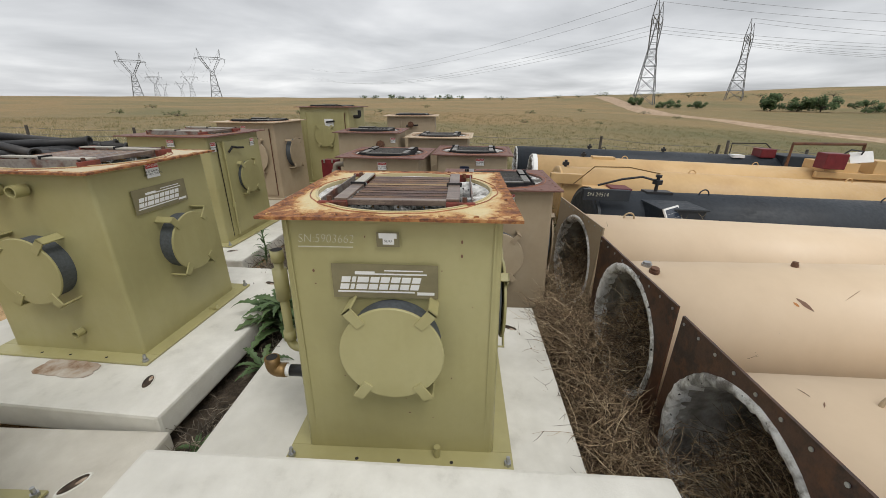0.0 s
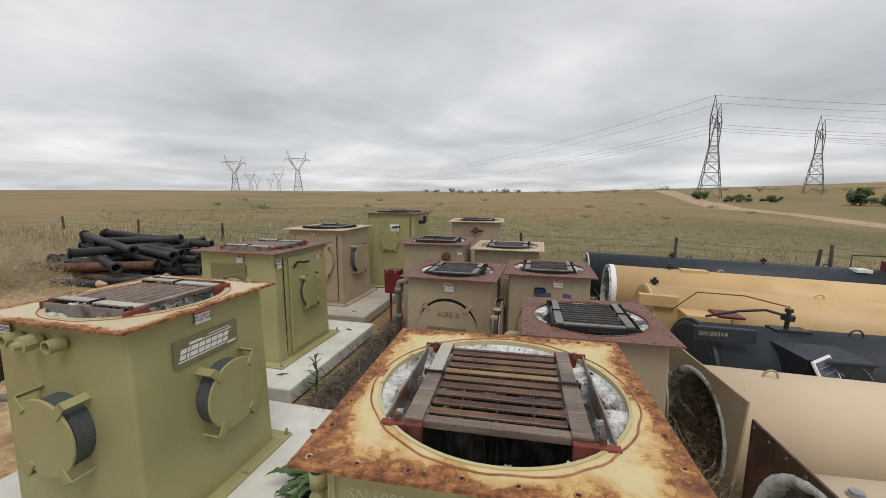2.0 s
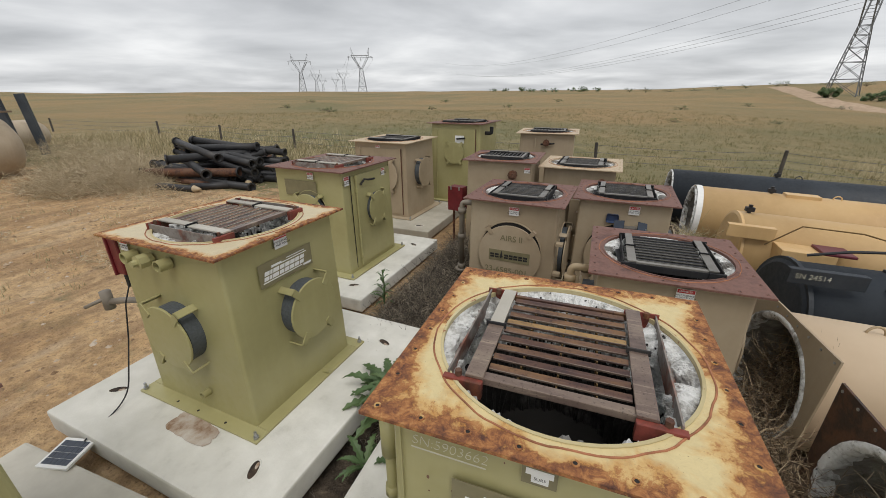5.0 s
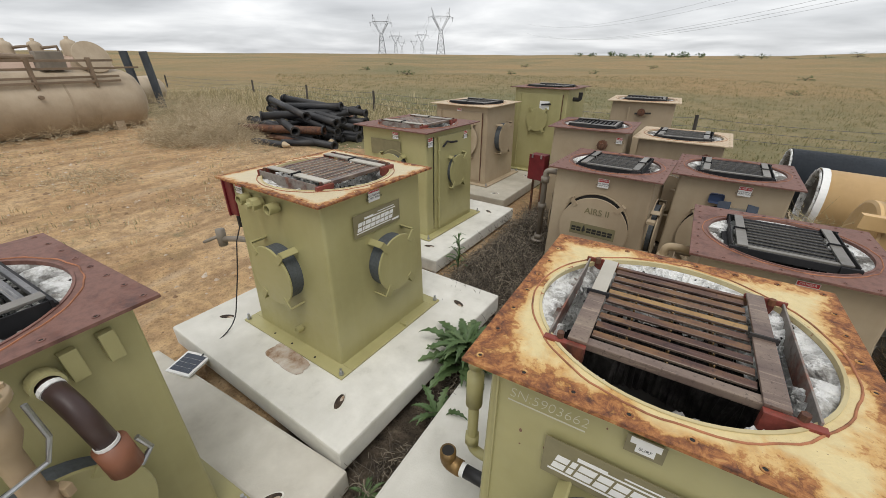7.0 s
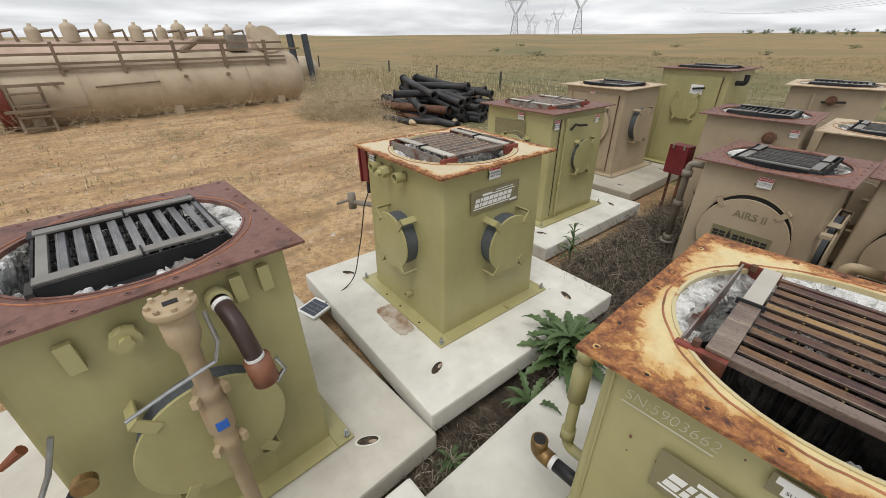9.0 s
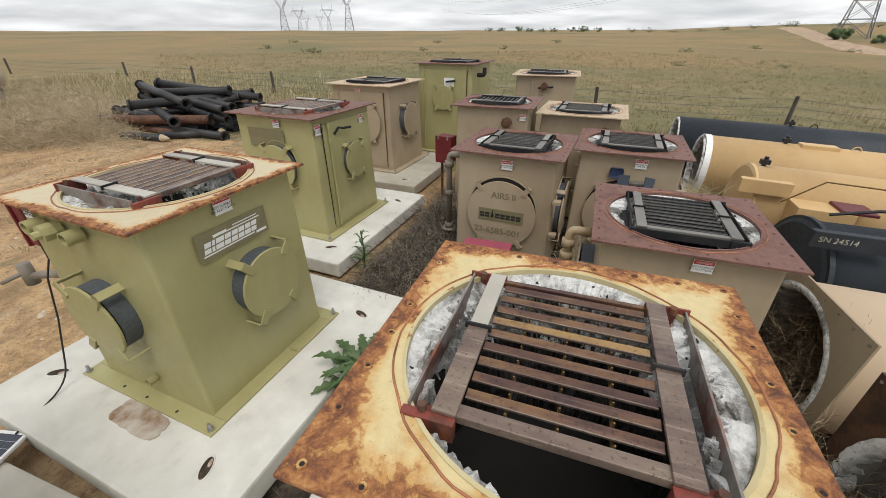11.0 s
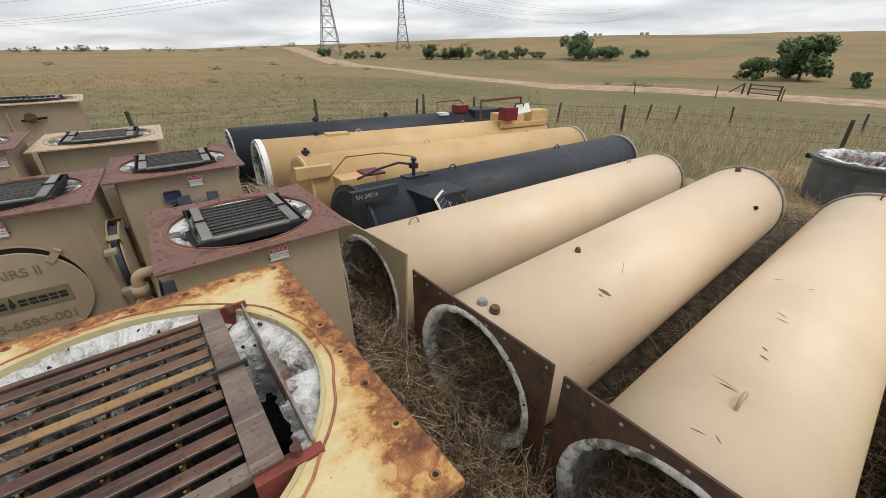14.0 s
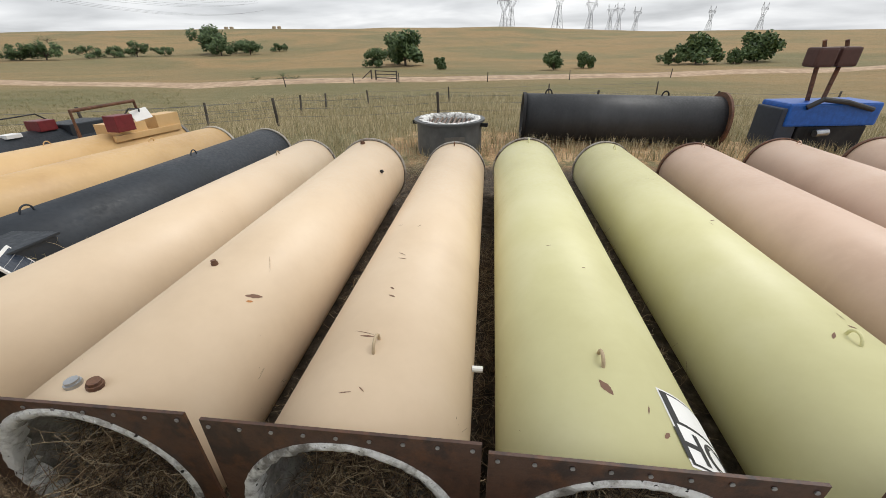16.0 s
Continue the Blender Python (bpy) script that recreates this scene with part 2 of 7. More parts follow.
def heat_tinted(name, stops, rough=0.34):
    """Hot-rolled steel with brown and purple heat bands running along it, thin scratches and scale."""
    def build(nt, b):
        band = noise_node(nt, 3.2, 6, 0.62, stretch=(1.0, 3.0, 1.0), random_shift=True)
        scratch = noise_node(nt, 30, 5, 0.7, stretch=(0.15, 3.0, 1.0), random_shift=True)
        fleck = noise_node(nt, 90, 4, 0.7, random_shift=True)
        c = ramp_node(nt, band.outputs["Fac"], stops).outputs[0]
        c = mixed(nt, ramp_node(nt, scratch.outputs["Fac"], [(0.56, GREY[0]), (0.68, (0.45,) * 3)]).outputs[0], c, tuple(min(1, v * 1.9) for v in stops[-1][1]))
        c = mixed(nt, ramp_node(nt, fleck.outputs["Fac"], [(0.34, (0.6,) * 3), (0.44, GREY[0])]).outputs[0], c, tuple(v * 0.4 for v in stops[0][1]))
        nt.links.new(c, b.inputs["Base Color"])
        b.inputs["Roughness"].default_value, b.inputs["Metallic"].default_value = rough, 0.25
        bump(nt, b, fleck.outputs["Fac"], 0.25, 0.002)
    return material(name, build)


M_FIN = heat_tinted("heat_stained_steel", [(0.32, (0.055, 0.032, 0.032)), (0.45, (0.115, 0.060, 0.042)), (0.56, (0.21, 0.115, 0.055)), (0.70, (0.13, 0.085, 0.075))])
M_FIN_DARK = painted("dark_steel", (0.024, 0.024, 0.026), (0.010, 0.010, 0.011), (0.055, 0.05, 0.047), 0.6)
M_FIN_GREY = heat_tinted("grey_fin_steel", [(0.32, (0.06, 0.06, 0.066)), (0.5, (0.15, 0.15, 0.155)), (0.7, (0.26, 0.25, 0.24))], 0.4)
M_FIN_DARK.node_tree.nodes["Principled BSDF"].inputs["Specular IOR Level"].default_value = 0.2
M_BAR = heat_tinted("brown_grey_steel", [(0.32, (0.11, 0.075, 0.065)), (0.5, (0.20, 0.145, 0.115)), (0.68, (0.28, 0.22, 0.165))])
M_BAR_PALE = painted("pale_worn_steel", (0.40, 0.37, 0.31), (0.26, 0.235, 0.2), (0.52, 0.49, 0.43), 0.45)
M_BAR_GREY = painted("grey_steel", (0.17, 0.158, 0.14), (0.095, 0.09, 0.082), (0.25, 0.235, 0.21), 0.38)
M_RED_RUST = rusted("red_oxide", (0.23, 0.05, 0.035), (0.2, 0.065, 0.03), (0.08, 0.03, 0.02), 0.46)
M_MESH = plain("grey_mesh", (0.075, 0.085, 0.095), 0.6, 0.0, 0.25, 60)
# soot on the chamber wall, darkened further to paint the chamber's deep shade
M_SOOT_SHADE_WALL = speckled("sooty_shaded_wall", [(0.35, (0.012, 0.011, 0.01)), (0.55, (0.05, 0.046, 0.042)), (0.75, (0.17, 0.16, 0.145))], 6, 0.95, 18, 0.8, 0.03)
# near-black colour standing in for the shade inside holes, mouths and gaps
M_INSIDE_SHADE = plain("inside_shade", (0.02, 0.018, 0.016), 0.9)
M_STEEL = plain("galvanised_steel", (0.42, 0.43, 0.44), 0.35, 0.9, 0.2)
M_RUST = rusted("rusty_steel", (0.14, 0.07, 0.04), (0.18, 0.07, 0.03), (0.07, 0.03, 0.02), 0.5, 0.75)
M_BRASS = plain("brass", (0.24, 0.15, 0.06), 0.45, 0.6, 0.4)
M_BLACK = plain("black_plastic", (0.018, 0.018, 0.02), 0.45)
M_WHITE = plain("white_label", (0.78, 0.78, 0.76), 0.5, 0, 0.04)
M_RED = plain("red_paint", (0.15, 0.014, 0.02), 0.4, 0, 0.2)
M_BLUE = plain("blue_paint", (0.012, 0.10, 0.42), 0.4, 0, 0.2)
M_STICKER = plain("grey_brown_sticker", (0.205, 0.18, 0.098), 0.6)
M_INK = plain("black_ink", (0.02, 0.02, 0.02), 0.6)
M_REDINK = plain("red_ink", (0.5, 0.03, 0.03), 0.6)
M_CHALK = plain("chalk", (0.56, 0.55, 0.44), 0.9)
M_CELL = plain("solar_cell", (0.03, 0.04, 0.06), 0.15)
M_PYLON = plain("pylon_steel", (0.16, 0.165, 0.17), 0.6, 0.2)
M_PIPE_TAN = painted("tan_pipe_paint", (0.40, 0.30, 0.18), (0.28, 0.2, 0.12), (0.5, 0.4, 0.27), 0.5)
M_PIPE_GREY = painted("grey_tan_pipe", (0.22, 0.19, 0.15), (0.14, 0.12, 0.1), (0.32, 0.28, 0.23), 0.55)
M_WIRE = plain("wire", (0.13, 0.135, 0.14), 0.6)


# ---- building helpers ----
def mesh_object(name, bm, mat, parent=None, smooth=False):
    me = bpy.data.meshes.new(name)
    bmesh.ops.recalc_face_normals(bm, faces=bm.faces)
    bm.to_mesh(me)
    bm.free()
    for m in (mat if isinstance(mat, (list, tuple)) else [mat]):
        me.materials.append(m)
    if smooth:
        me.shade_smooth()
    ob = new(name, me)
    if parent is not None:
        ob.parent = parent
    return ob


def part(name, bm, mat, parent, label="", smooth=False):
    ob = mesh_object(name, bm, mat, parent, smooth)
    if label:
        ob["label"] = label
    return ob


def thing(name, m, label, category, group=""):
    ob = new(name)
    ob.matrix_world = m
    return tagged(ob, label, category, group)


def add_box(bm, x0, x1, y0, y1, z0, z1, bevel=0.0, m=None):
    mat = Matrix.LocRotScale(((x0 + x1) / 2, (y0 + y1) / 2, (z0 + z1) / 2), None, (x1 - x0, y1 - y0, z1 - z0))
    r = bmesh.ops.create_cube(bm, size=1, matrix=(m @ mat) if m is not None else mat)
    if bevel:
        edges = list({e for v in r["verts"] for e in v.link_edges})
        bmesh.ops.bevel(bm, geom=edges, offset=bevel, segments=2, affect="EDGES", profile=0.6)
    return bm


def box(x0, x1, y0, y1, z0, z1, bevel=0.0, m=None):
    return add_box(bmesh.new(), x0, x1, y0, y1, z0, z1, bevel, m)


def add_tube(bm, p, q, r, n=16, r2=None, caps=True):
    """A straight round bar or cone from p to q."""
    p, q = Vector(p), Vector(q)
    d = q - p
    m = Matrix.Translation((p + q) / 2) @ d.to_track_quat("Z", "Y").to_matrix().to_4x4()
    bmesh.ops.create_cone(bm, cap_ends=caps, segments=n, radius1=r, radius2=r if r2 is None else r2, depth=d.length, matrix=m)
    return bm


def rod(p, q, r, n=16, r2=None):
    return add_tube(bmesh.new(), p, q, r, n, r2)


def add_pipe(bm, pts, r, n=12, caps=True):
    """A bent pipe swept along points."""
    pts = [Vector(p) for p in pts]
    rings = []
    t = (pts[1] - pts[0]).normalized()
    side = t.orthogonal().normalized()
    for i, p in enumerate(pts):
        a = (pts[min(i + 1, len(pts) - 1)] - pts[max(i - 1, 0)]).normalized()
        side = (side - a * side.dot(a)).normalized()
        up = a.cross(side)
        rings.append([bm.verts.new(p + (side * math.cos(k * math.tau / n) + up * math.sin(k * math.tau / n)) * r) for k in range(n)])
    for a, b in zip(rings, rings[1:]):
        for k in range(n):
            bm.faces.new((a[k], a[(k + 1) % n], b[(k + 1) % n], b[k]))
    if caps:
        bm.faces.new(rings[0][::-1])
        bm.faces.new(rings[-1])
    return bm


def pipe(pts, r, n=12):
    return add_pipe(bmesh.new(), pts, r, n)


def bend(a, b, c, r, k=6):
    """Points of a pipe that runs a-b-c with a rounded corner at b."""
    a, b, c = Vector(a), Vector(b), Vector(c)
    p, q = b + (a - b).normalized() * r, b + (c - b).normalized() * r
    out = [a]
    for i in range(k + 1):
        u = i / k
        out.append(p * (1 - u) ** 2 + b * 2 * u * (1 - u) + q * u * u)
    out.append(c)
    return out


def add_lathe(bm, profile, n=32, m=Matrix(), closed=False):
    """Turn (radius, height) points about z."""
    rings = []
    for r, z in profile:
        rings.append([bm.verts.new(m @ Vector((r * math.cos(k * math.tau / n), r * math.sin(k * math.tau / n), z))) for k in range(n)])
    pairs = list(zip(rings, rings[1:])) + ([(rings[-1], rings[0])] if closed else [])
    for a, b in pairs:
        for k in range(n):
            bm.faces.new((a[k], a[(k + 1) % n], b[(k + 1) % n], b[k]))
    return bm


def lathe(profile, n=32, m=Matrix(), closed=False):
    return add_lathe(bmesh.new(), profile, n, m, closed)


def add_holed_plate(bm, side_x, side_y, hole, z0, z1, n=48, cx=0, cy=0, corner=0.0, m=Matrix()):
    """A rectangular plate with a round hole, from z0 to z1."""
    ring_in, ring_out = [], []
    for k in range(n):
        a = (k + 0.5) * math.tau / n
        c, s = math.cos(a), math.sin(a)
        f = 1 / max(abs(c) / side_x, abs(s) / side_y)
        ring_in.append((cx + hole * c, cy + hole * s))
        ring_out.append((f * c, f * s))
    corners = [(sx * side_x, sy * side_y) for sx, sy in ((1, 1), (-1, 1), (-1, -1), (1, -1))]
    for c in corners:
        k = min(range(n), key=lambda i: (ring_out[i][0] - c[0]) ** 2 + (ring_out[i][1] - c[1]) ** 2)
        ring_out[k] = c
    rows = []
    for ring, z in ((ring_in, z0), (ring_in, z1), (ring_out, z1), (ring_out, z0)):
        rows.append([bm.verts.new(m @ Vector((x, y, z))) for x, y in ring])
    for a, b in zip(rows, rows[1:] + rows[:1]):
        for k in range(n):
            bm.faces.new((a[k], a[(k + 1) % n], b[(k + 1) % n], b[k]))
    return bm


def text_mesh(name, body, size, m, mat, parent, align="CENTER", shear=0.0, bold=0.0, depth=0.0015, sx=1.0):
    cu = bpy.data.curves.new(name, "FONT")
    cu.body, cu.size, cu.align_x, cu.align_y, cu.shear, cu.offset, cu.extrude = body, size, align, "CENTER", shear, bold, depth
    tmp = bpy.data.objects.new(name, cu)
    scene.collection.objects.link(tmp)
    dg = bpy.context.evaluated_depsgraph_get()
    dg.update()
    me = bpy.data.meshes.new_from_object(tmp.evaluated_get(dg))
    bpy.data.objects.remove(tmp)
    me.transform(m @ Matrix.Diagonal((sx, 1, 1, 1)))
    me.materials.clear()
    me.materials.append(mat)
    ob = new(name, me)
    ob.parent = parent
    return ob


def face_frame(side, half, z):
    """A frame on a box's side face: x along the face to its right, y up, z out. side: 0 front (-y), 1 right (+x), 2 back, 3 left."""
    a = side * math.pi / 2
    return Matrix.Rotation(a, 4, "Z") @ Matrix.Translation((0, -half, z)) @ Matrix.Rotation(math.pi / 2, 4, "X")


# ---- ground ----
HILLS = ((-180, 2.6), (-60, 2.7), (-20, 2.6), (5, 3.2), (22, 6.4), (40, 9.8), (62, 11.2), (90, 10.2), (112, 4.2), (140, 2.6), (181, 2.6))


def ground_height(x, y):
    dx, dy = x, y - 1.0
    d = math.hypot(dx, dy)
    s = min(1, max(0, (x + 0.9) / 1.6))
    near = 0.03 - 0.15 * s * s * (3 - 2 * s)
    bearing = math.degrees(math.atan2(dx, dy))
    for (b0, h0), (b1, h1) in zip(HILLS, HILLS[1:]):
        if b0 <= bearing < b1:
            f = (bearing - b0) / (b1 - b0)
            hill = h0 + (h1 - h0) * f * f * (3 - 2 * f)
    valley = min(1, max(0, (bearing - 12) / 40)) * min(1, max(0, (165 - bearing) / 40))
    dip = -3.0 * valley * (1 - math.exp(-max(0.0, d - 11) / 24))
    u = min(1, max(0, (d - 95) / 270))
    u = u * u * (3 - 2 * u)
    roll = noise.noise((x * 0.012, y * 0.012, 3.1)) * min(1.6, max(0, d - 30) * 0.012)
    roll += noise.noise((x * 0.05, y * 0.05, 7.7)) * min(0.4, max(0, d - 14) * 0.008)
    rough = noise.noise((x * 0.8, y * 0.8, 1.2)) * 0.03 + noise.noise((x * 3.1, y * 3.1, 5.0)) * 0.012
    return near + dip * (1 - u) + hill * u + roll + (rough if d < 60 else 0)


def ground_material():
    def build(nt, b):
        geo = nt.nodes.new("ShaderNodeNewGeometry")
        sep = nt.nodes.new("ShaderNodeSeparateXYZ")
        nt.links.new(geo.outputs["Position"], sep.inputs[0])
        big = noise_node(nt, 0.035, 6, 0.6)
        mid = noise_node(nt, 0.5, 6, 0.65)
        fine = noise_node(nt, 9, 6, 0.7)
        tuft = noise_node(nt, 1.7, 5, 0.7)
        vast = noise_node(nt, 0.011, 6, 0.62, distortion=0.8)
        clod = noise_node(nt, 2.6, 7, 0.68)
        grass = ramp_node(nt, big.outputs["Fac"], [(0.34, (0.15, 0.15, 0.06)), (0.46, (0.235, 0.185, 0.085)), (0.58, (0.34, 0.215, 0.10)), (0.72, (0.205, 0.18, 0.085))]).outputs[0]
        g2 = ramp_node(nt, mid.outputs["Fac"], [(0.33, (0.115, 0.125, 0.048)), (0.5, (0.20, 0.178, 0.08)), (0.68, (0.33, 0.26, 0.135))]).outputs[0]
        grass = mixed(nt, 0.42, grass, g2)
        v = ramp_node(nt, vast.outputs['Fac'], [(0.36, (0.13, 0.132, 0.05)), (0.45, (0.26, 0.19, 0.085)), (0.53, (0.42, 0.25, 0.11)), (0.64, (0.19, 0.175, 0.078))]).outputs[0]
        grass = mixed(nt, 0.5, grass, v)
        t = ramp_node(nt, tuft.outputs["Fac"], [(0.30, (0.5,) * 3), (0.44, GREY[0])]).outputs[0]
        grass = mixed(nt, t, grass, (0.10, 0.10, 0.044))
        f = ramp_node(nt, fine.outputs["Fac"], [(0.36, (0.6,) * 3), (0.56, GREY[0])]).outputs[0]
        grass = mixed(nt, f, grass, (0.125, 0.11, 0.05))
        s1 = ramp_node(nt, mid.outputs["Fac"], [(0.3, (0.45, 0.275, 0.132)), (0.5, (0.60, 0.395, 0.20)), (0.7, (0.68, 0.485, 0.28))]).outputs[0]
        sand = mixed(nt, ramp_node(nt, fine.outputs["Fac"], [(0.36, (0.55,) * 3), (0.56, GREY[0])]).outputs[0], mixed(nt, ramp_node(nt, clod.outputs['Fac'], [(0.38, (0.45,) * 3), (0.5, GREY[0])]).outputs[0], s1, (0.29, 0.18, 0.095)), (0.2, 0.12, 0.06))

        ruts = noise_node(nt, 1.0, 5, 0.6, stretch=(2.4, 0.35, 1.0))
        sand = mixed(nt, ramp_node(nt, ruts.outputs["Fac"], [(0.36, (0.6,) * 3), (0.5, GREY[0])]).outputs[0], sand, (0.27, 0.165, 0.085))
        sand = mixed(nt, ramp_node(nt, ruts.outputs["Fac"], [(0.55, GREY[0]), (0.68, (0.5,) * 3)]).outputs[0], sand, (0.60, 0.46, 0.31))

        grit = noise_node(nt, 38, 5, 0.75)
        sand = mixed(nt, ramp_node(nt, grit.outputs["Fac"], [(0.34, (0.7,) * 3), (0.46, GREY[0])]).outputs[0], sand, (0.17, 0.10, 0.05))
        sand = mixed(nt, ramp_node(nt, grit.outputs["Fac"], [(0.60, GREY[0]), (0.70, (0.7,) * 3)]).outputs[0], sand, (0.66, 0.52, 0.36))
        weedy = noise_node(nt, 0.75, 6, 0.7)
        sand = mixed(nt, ramp_node(nt, weedy.outputs["Fac"], [(0.60, GREY[0]), (0.68, (0.75,) * 3)]).outputs[0], sand, (0.22, 0.19, 0.10))

        def axis(sock, lo, hi):
            r = nt.nodes.new("ShaderNodeMapRange"); r.interpolation_type = "SMOOTHSTEP"
            r.inputs["From Min"].default_value, r.inputs["From Max"].default_value = lo, hi
            nt.links.new(sock, r.inputs["Value"])
            return r.outputs[0]

        def times(a, c):
            q = nt.nodes.new("ShaderNodeMath"); q.operation = "MULTIPLY"
            nt.links.new(a, q.inputs[0]); nt.links.new(c, q.inputs[1])
            return q.outputs[0]
        yard = times(times(axis(sep.outputs["X"], -21, -17.5), axis(sep.outputs["X"], 8.8, 7.4)), times(axis(sep.outputs["Y"], 9.6, 6.4), axis(sep.outputs["Y"], -24, -20)))
        yard2 = times(times(axis(sep.outputs["X"], 7.4, 8.6), axis(sep.outputs["X"], 12.0, 10.0)), times(axis(sep.outputs["Y"], 4.4, 2.4), axis(sep.outputs["Y"], -20, -16)))
        add = nt.nodes.new("ShaderNodeMath"); add.operation = "MAXIMUM"
        nt.links.new(yard, add.inputs[0]); nt.links.new(yard2, add.inputs[1])
        brk = nt.nodes.new("ShaderNodeMath"); brk.operation = "MULTIPLY_ADD"
        br = ramp_node(nt, tuft.outputs["Fac"], [(0.42, (0.0,) * 3), (0.6, (0.55,) * 3)]).outputs[0]
        brk.inputs[1].default_value = -1.0
        nt.links.new(br, brk.inputs[0]); nt.links.new(add.outputs[0], brk.inputs[2]); brk.use_clamp = True
        mask = ramp_node(nt, brk.outputs[0], [(0.25, GREY[0]), (0.5, GREY[1])]).outputs[0]
        litter = ramp_node(nt, fine.outputs["Fac"], [(0.35, (0.035, 0.026, 0.018)), (0.52, (0.085, 0.064, 0.044)), (0.7, (0.19, 0.15, 0.105))]).outputs[0]
        row = times(times(axis(sep.outputs["X"], -2.05, -1.75), axis(sep.outputs["X"], 8.2, 7.4)), times(axis(sep.outputs["Y"], -6.0, -5.0), axis(sep.outputs["Y"], 10.5, 9.6)))
        near = times(times(axis(sep.outputs["X"], -40, -25), axis(sep.outputs["X"], 42, 26)), axis(sep.outputs["Y"], 44, 13))
        green = ramp_node(nt, mid.outputs["Fac"], [(0.34, (0.105, 0.125, 0.05)), (0.5, (0.185, 0.185, 0.09)), (0.66, (0.33, 0.28, 0.16))]).outputs[0]
        half = nt.nodes.new("ShaderNodeMath"); half.operation = "MULTIPLY"; half.inputs[1].default_value = 0.45
        nt.links.new(near, half.inputs[0])
        grass = mixed(nt, half.outputs[0], grass, green)
        base = mixed(nt, mask, grass, sand)
        nt.links.new(mixed(nt, row, base, litter), b.inputs["Base Color"])
        b.inputs["Roughness"].default_value = 0.95
        hsum = nt.nodes.new("ShaderNodeMath"); hsum.operation = "MULTIPLY_ADD"
        hsum.inputs[1].default_value = 2.2
        nt.links.new(clod.outputs["Fac"], hsum.inputs[0]); nt.links.new(fine.outputs["Fac"], hsum.inputs[2])
        bump(nt, b, hsum.outputs[0], 0.9, 0.07)
    return material("prairie_ground", build)


M_GROUND = ground_material()


def build_ground():
    def axis(lo, hi, n, c):
        k = [(-1 + 2 * i / n) for i in range(n + 1)]
        return [c + math.copysign(1, u) * (hi if u > 0 else lo) * (math.sinh(abs(u) * 6.2) / math.sinh(6.2)) for u in k]
    xs, ys = axis(2600, 2600, 230, 0.0), axis(2600, 2600, 230, 4.0)
    verts = [(x, y, ground_height(x, y)) for y in ys for x in xs]
    n = len(xs)
    faces = [(j * n + i, j * n + i + 1, (j + 1) * n + i + 1, (j + 1) * n + i) for j in range(len(ys) - 1) for i in range(n - 1)]
    me = bpy.data.meshes.new("ground")
    me.from_pydata(verts, [], faces)
    me.shade_smooth()
    me.materials.append(M_GROUND)
    tagged(new("ground", me), "rolling prairie ground of dry grass and bare sandy soil", "ground", kind="structure")


build_ground()


def ribbon(name, pts, width, mat, lift, label, category):
    """A strip laid over the ground."""
    bm = bmesh.new()
    last = None
    P = [Vector((*p, 0)) for p in pts]
    dense = []
    for a, b in zip(P, P[1:]):
        k = max(1, int((b - a).length / 3))
        dense += [a.lerp(b, i / k) for i in range(k)]
    dense.append(P[-1])
    for i, p in enumerate(dense):
        d = (dense[min(i + 1, len(dense) - 1)] - dense[max(i - 1, 0)]).normalized()
        s = Vector((-d.y, d.x, 0))
        row = []
        for f in (-1, -0.5, 0, 0.5, 1):
            q = p + s * (width / 2 * f * (1 + 0.1 * noise.noise((p.x * 0.2, p.y * 0.2, f))))
            row.append(bm.verts.new((q.x, q.y, ground_height(q.x, q.y) + lift * (1 - f * f) - 0.02)))
        if last:
            for k in range(4):
                bm.faces.new((last[k], last[k + 1], row[k + 1], row[k]))
        last = row
    return tagged(mesh_object(name, bm, mat, smooth=True), label, category, kind="structure")


M_ROAD = speckled("dirt_road", [(0.3, (0.36, 0.25, 0.16)), (0.5, (0.46, 0.33, 0.22)), (0.7, (0.52, 0.39, 0.27))], 0.6, 0.95, 5, 0.3, 0.03)
ribbon("road", [(75, 230), (58, 150), (47, 102), (45, 75), (44.5, 58), (48.5, 43), (51, 25), (53.5, 8), (60, -6), (68, -32), (75, -60), (84, -110), (95, -200)], 8.0, M_ROAD, 0.3, "pale unpaved dirt road winding through the prairie", "road")


M_SEAL = plain("red_sealant", (0.33, 0.135, 0.065), 0.7, 0, 0.5, 12)


M_CONCRETE_OLD = speckled("old_concrete", [(0.3, (0.34, 0.31, 0.25)), (0.5, (0.44, 0.405, 0.33)), (0.7, (0.52, 0.48, 0.40))], 3.2, 0.85, 90, 0.3, 0.004)
M_CONCRETE_TAN = speckled("dusty_concrete", [(0.3, (0.47, 0.44, 0.375)), (0.45, (0.56, 0.53, 0.46)), (0.6, (0.62, 0.59, 0.515)), (0.72, (0.67, 0.64, 0.57))], 4.0, 0.85, 90, 0.35, 0.004, big_dark=0.9)
M_SLOT = speckled("slot_shade", [(0.35, (0.02, 0.014, 0.01)), (0.55, (0.06, 0.04, 0.026)), (0.72, (0.16, 0.11, 0.075))], 24, 0.9)
M_STAIN = speckled("rust_stained_mud", [(0.35, (0.25, 0.14, 0.07)), (0.5, (0.50, 0.42, 0.34)), (0.65, (0.60, 0.56, 0.5))], 9, 0.85)


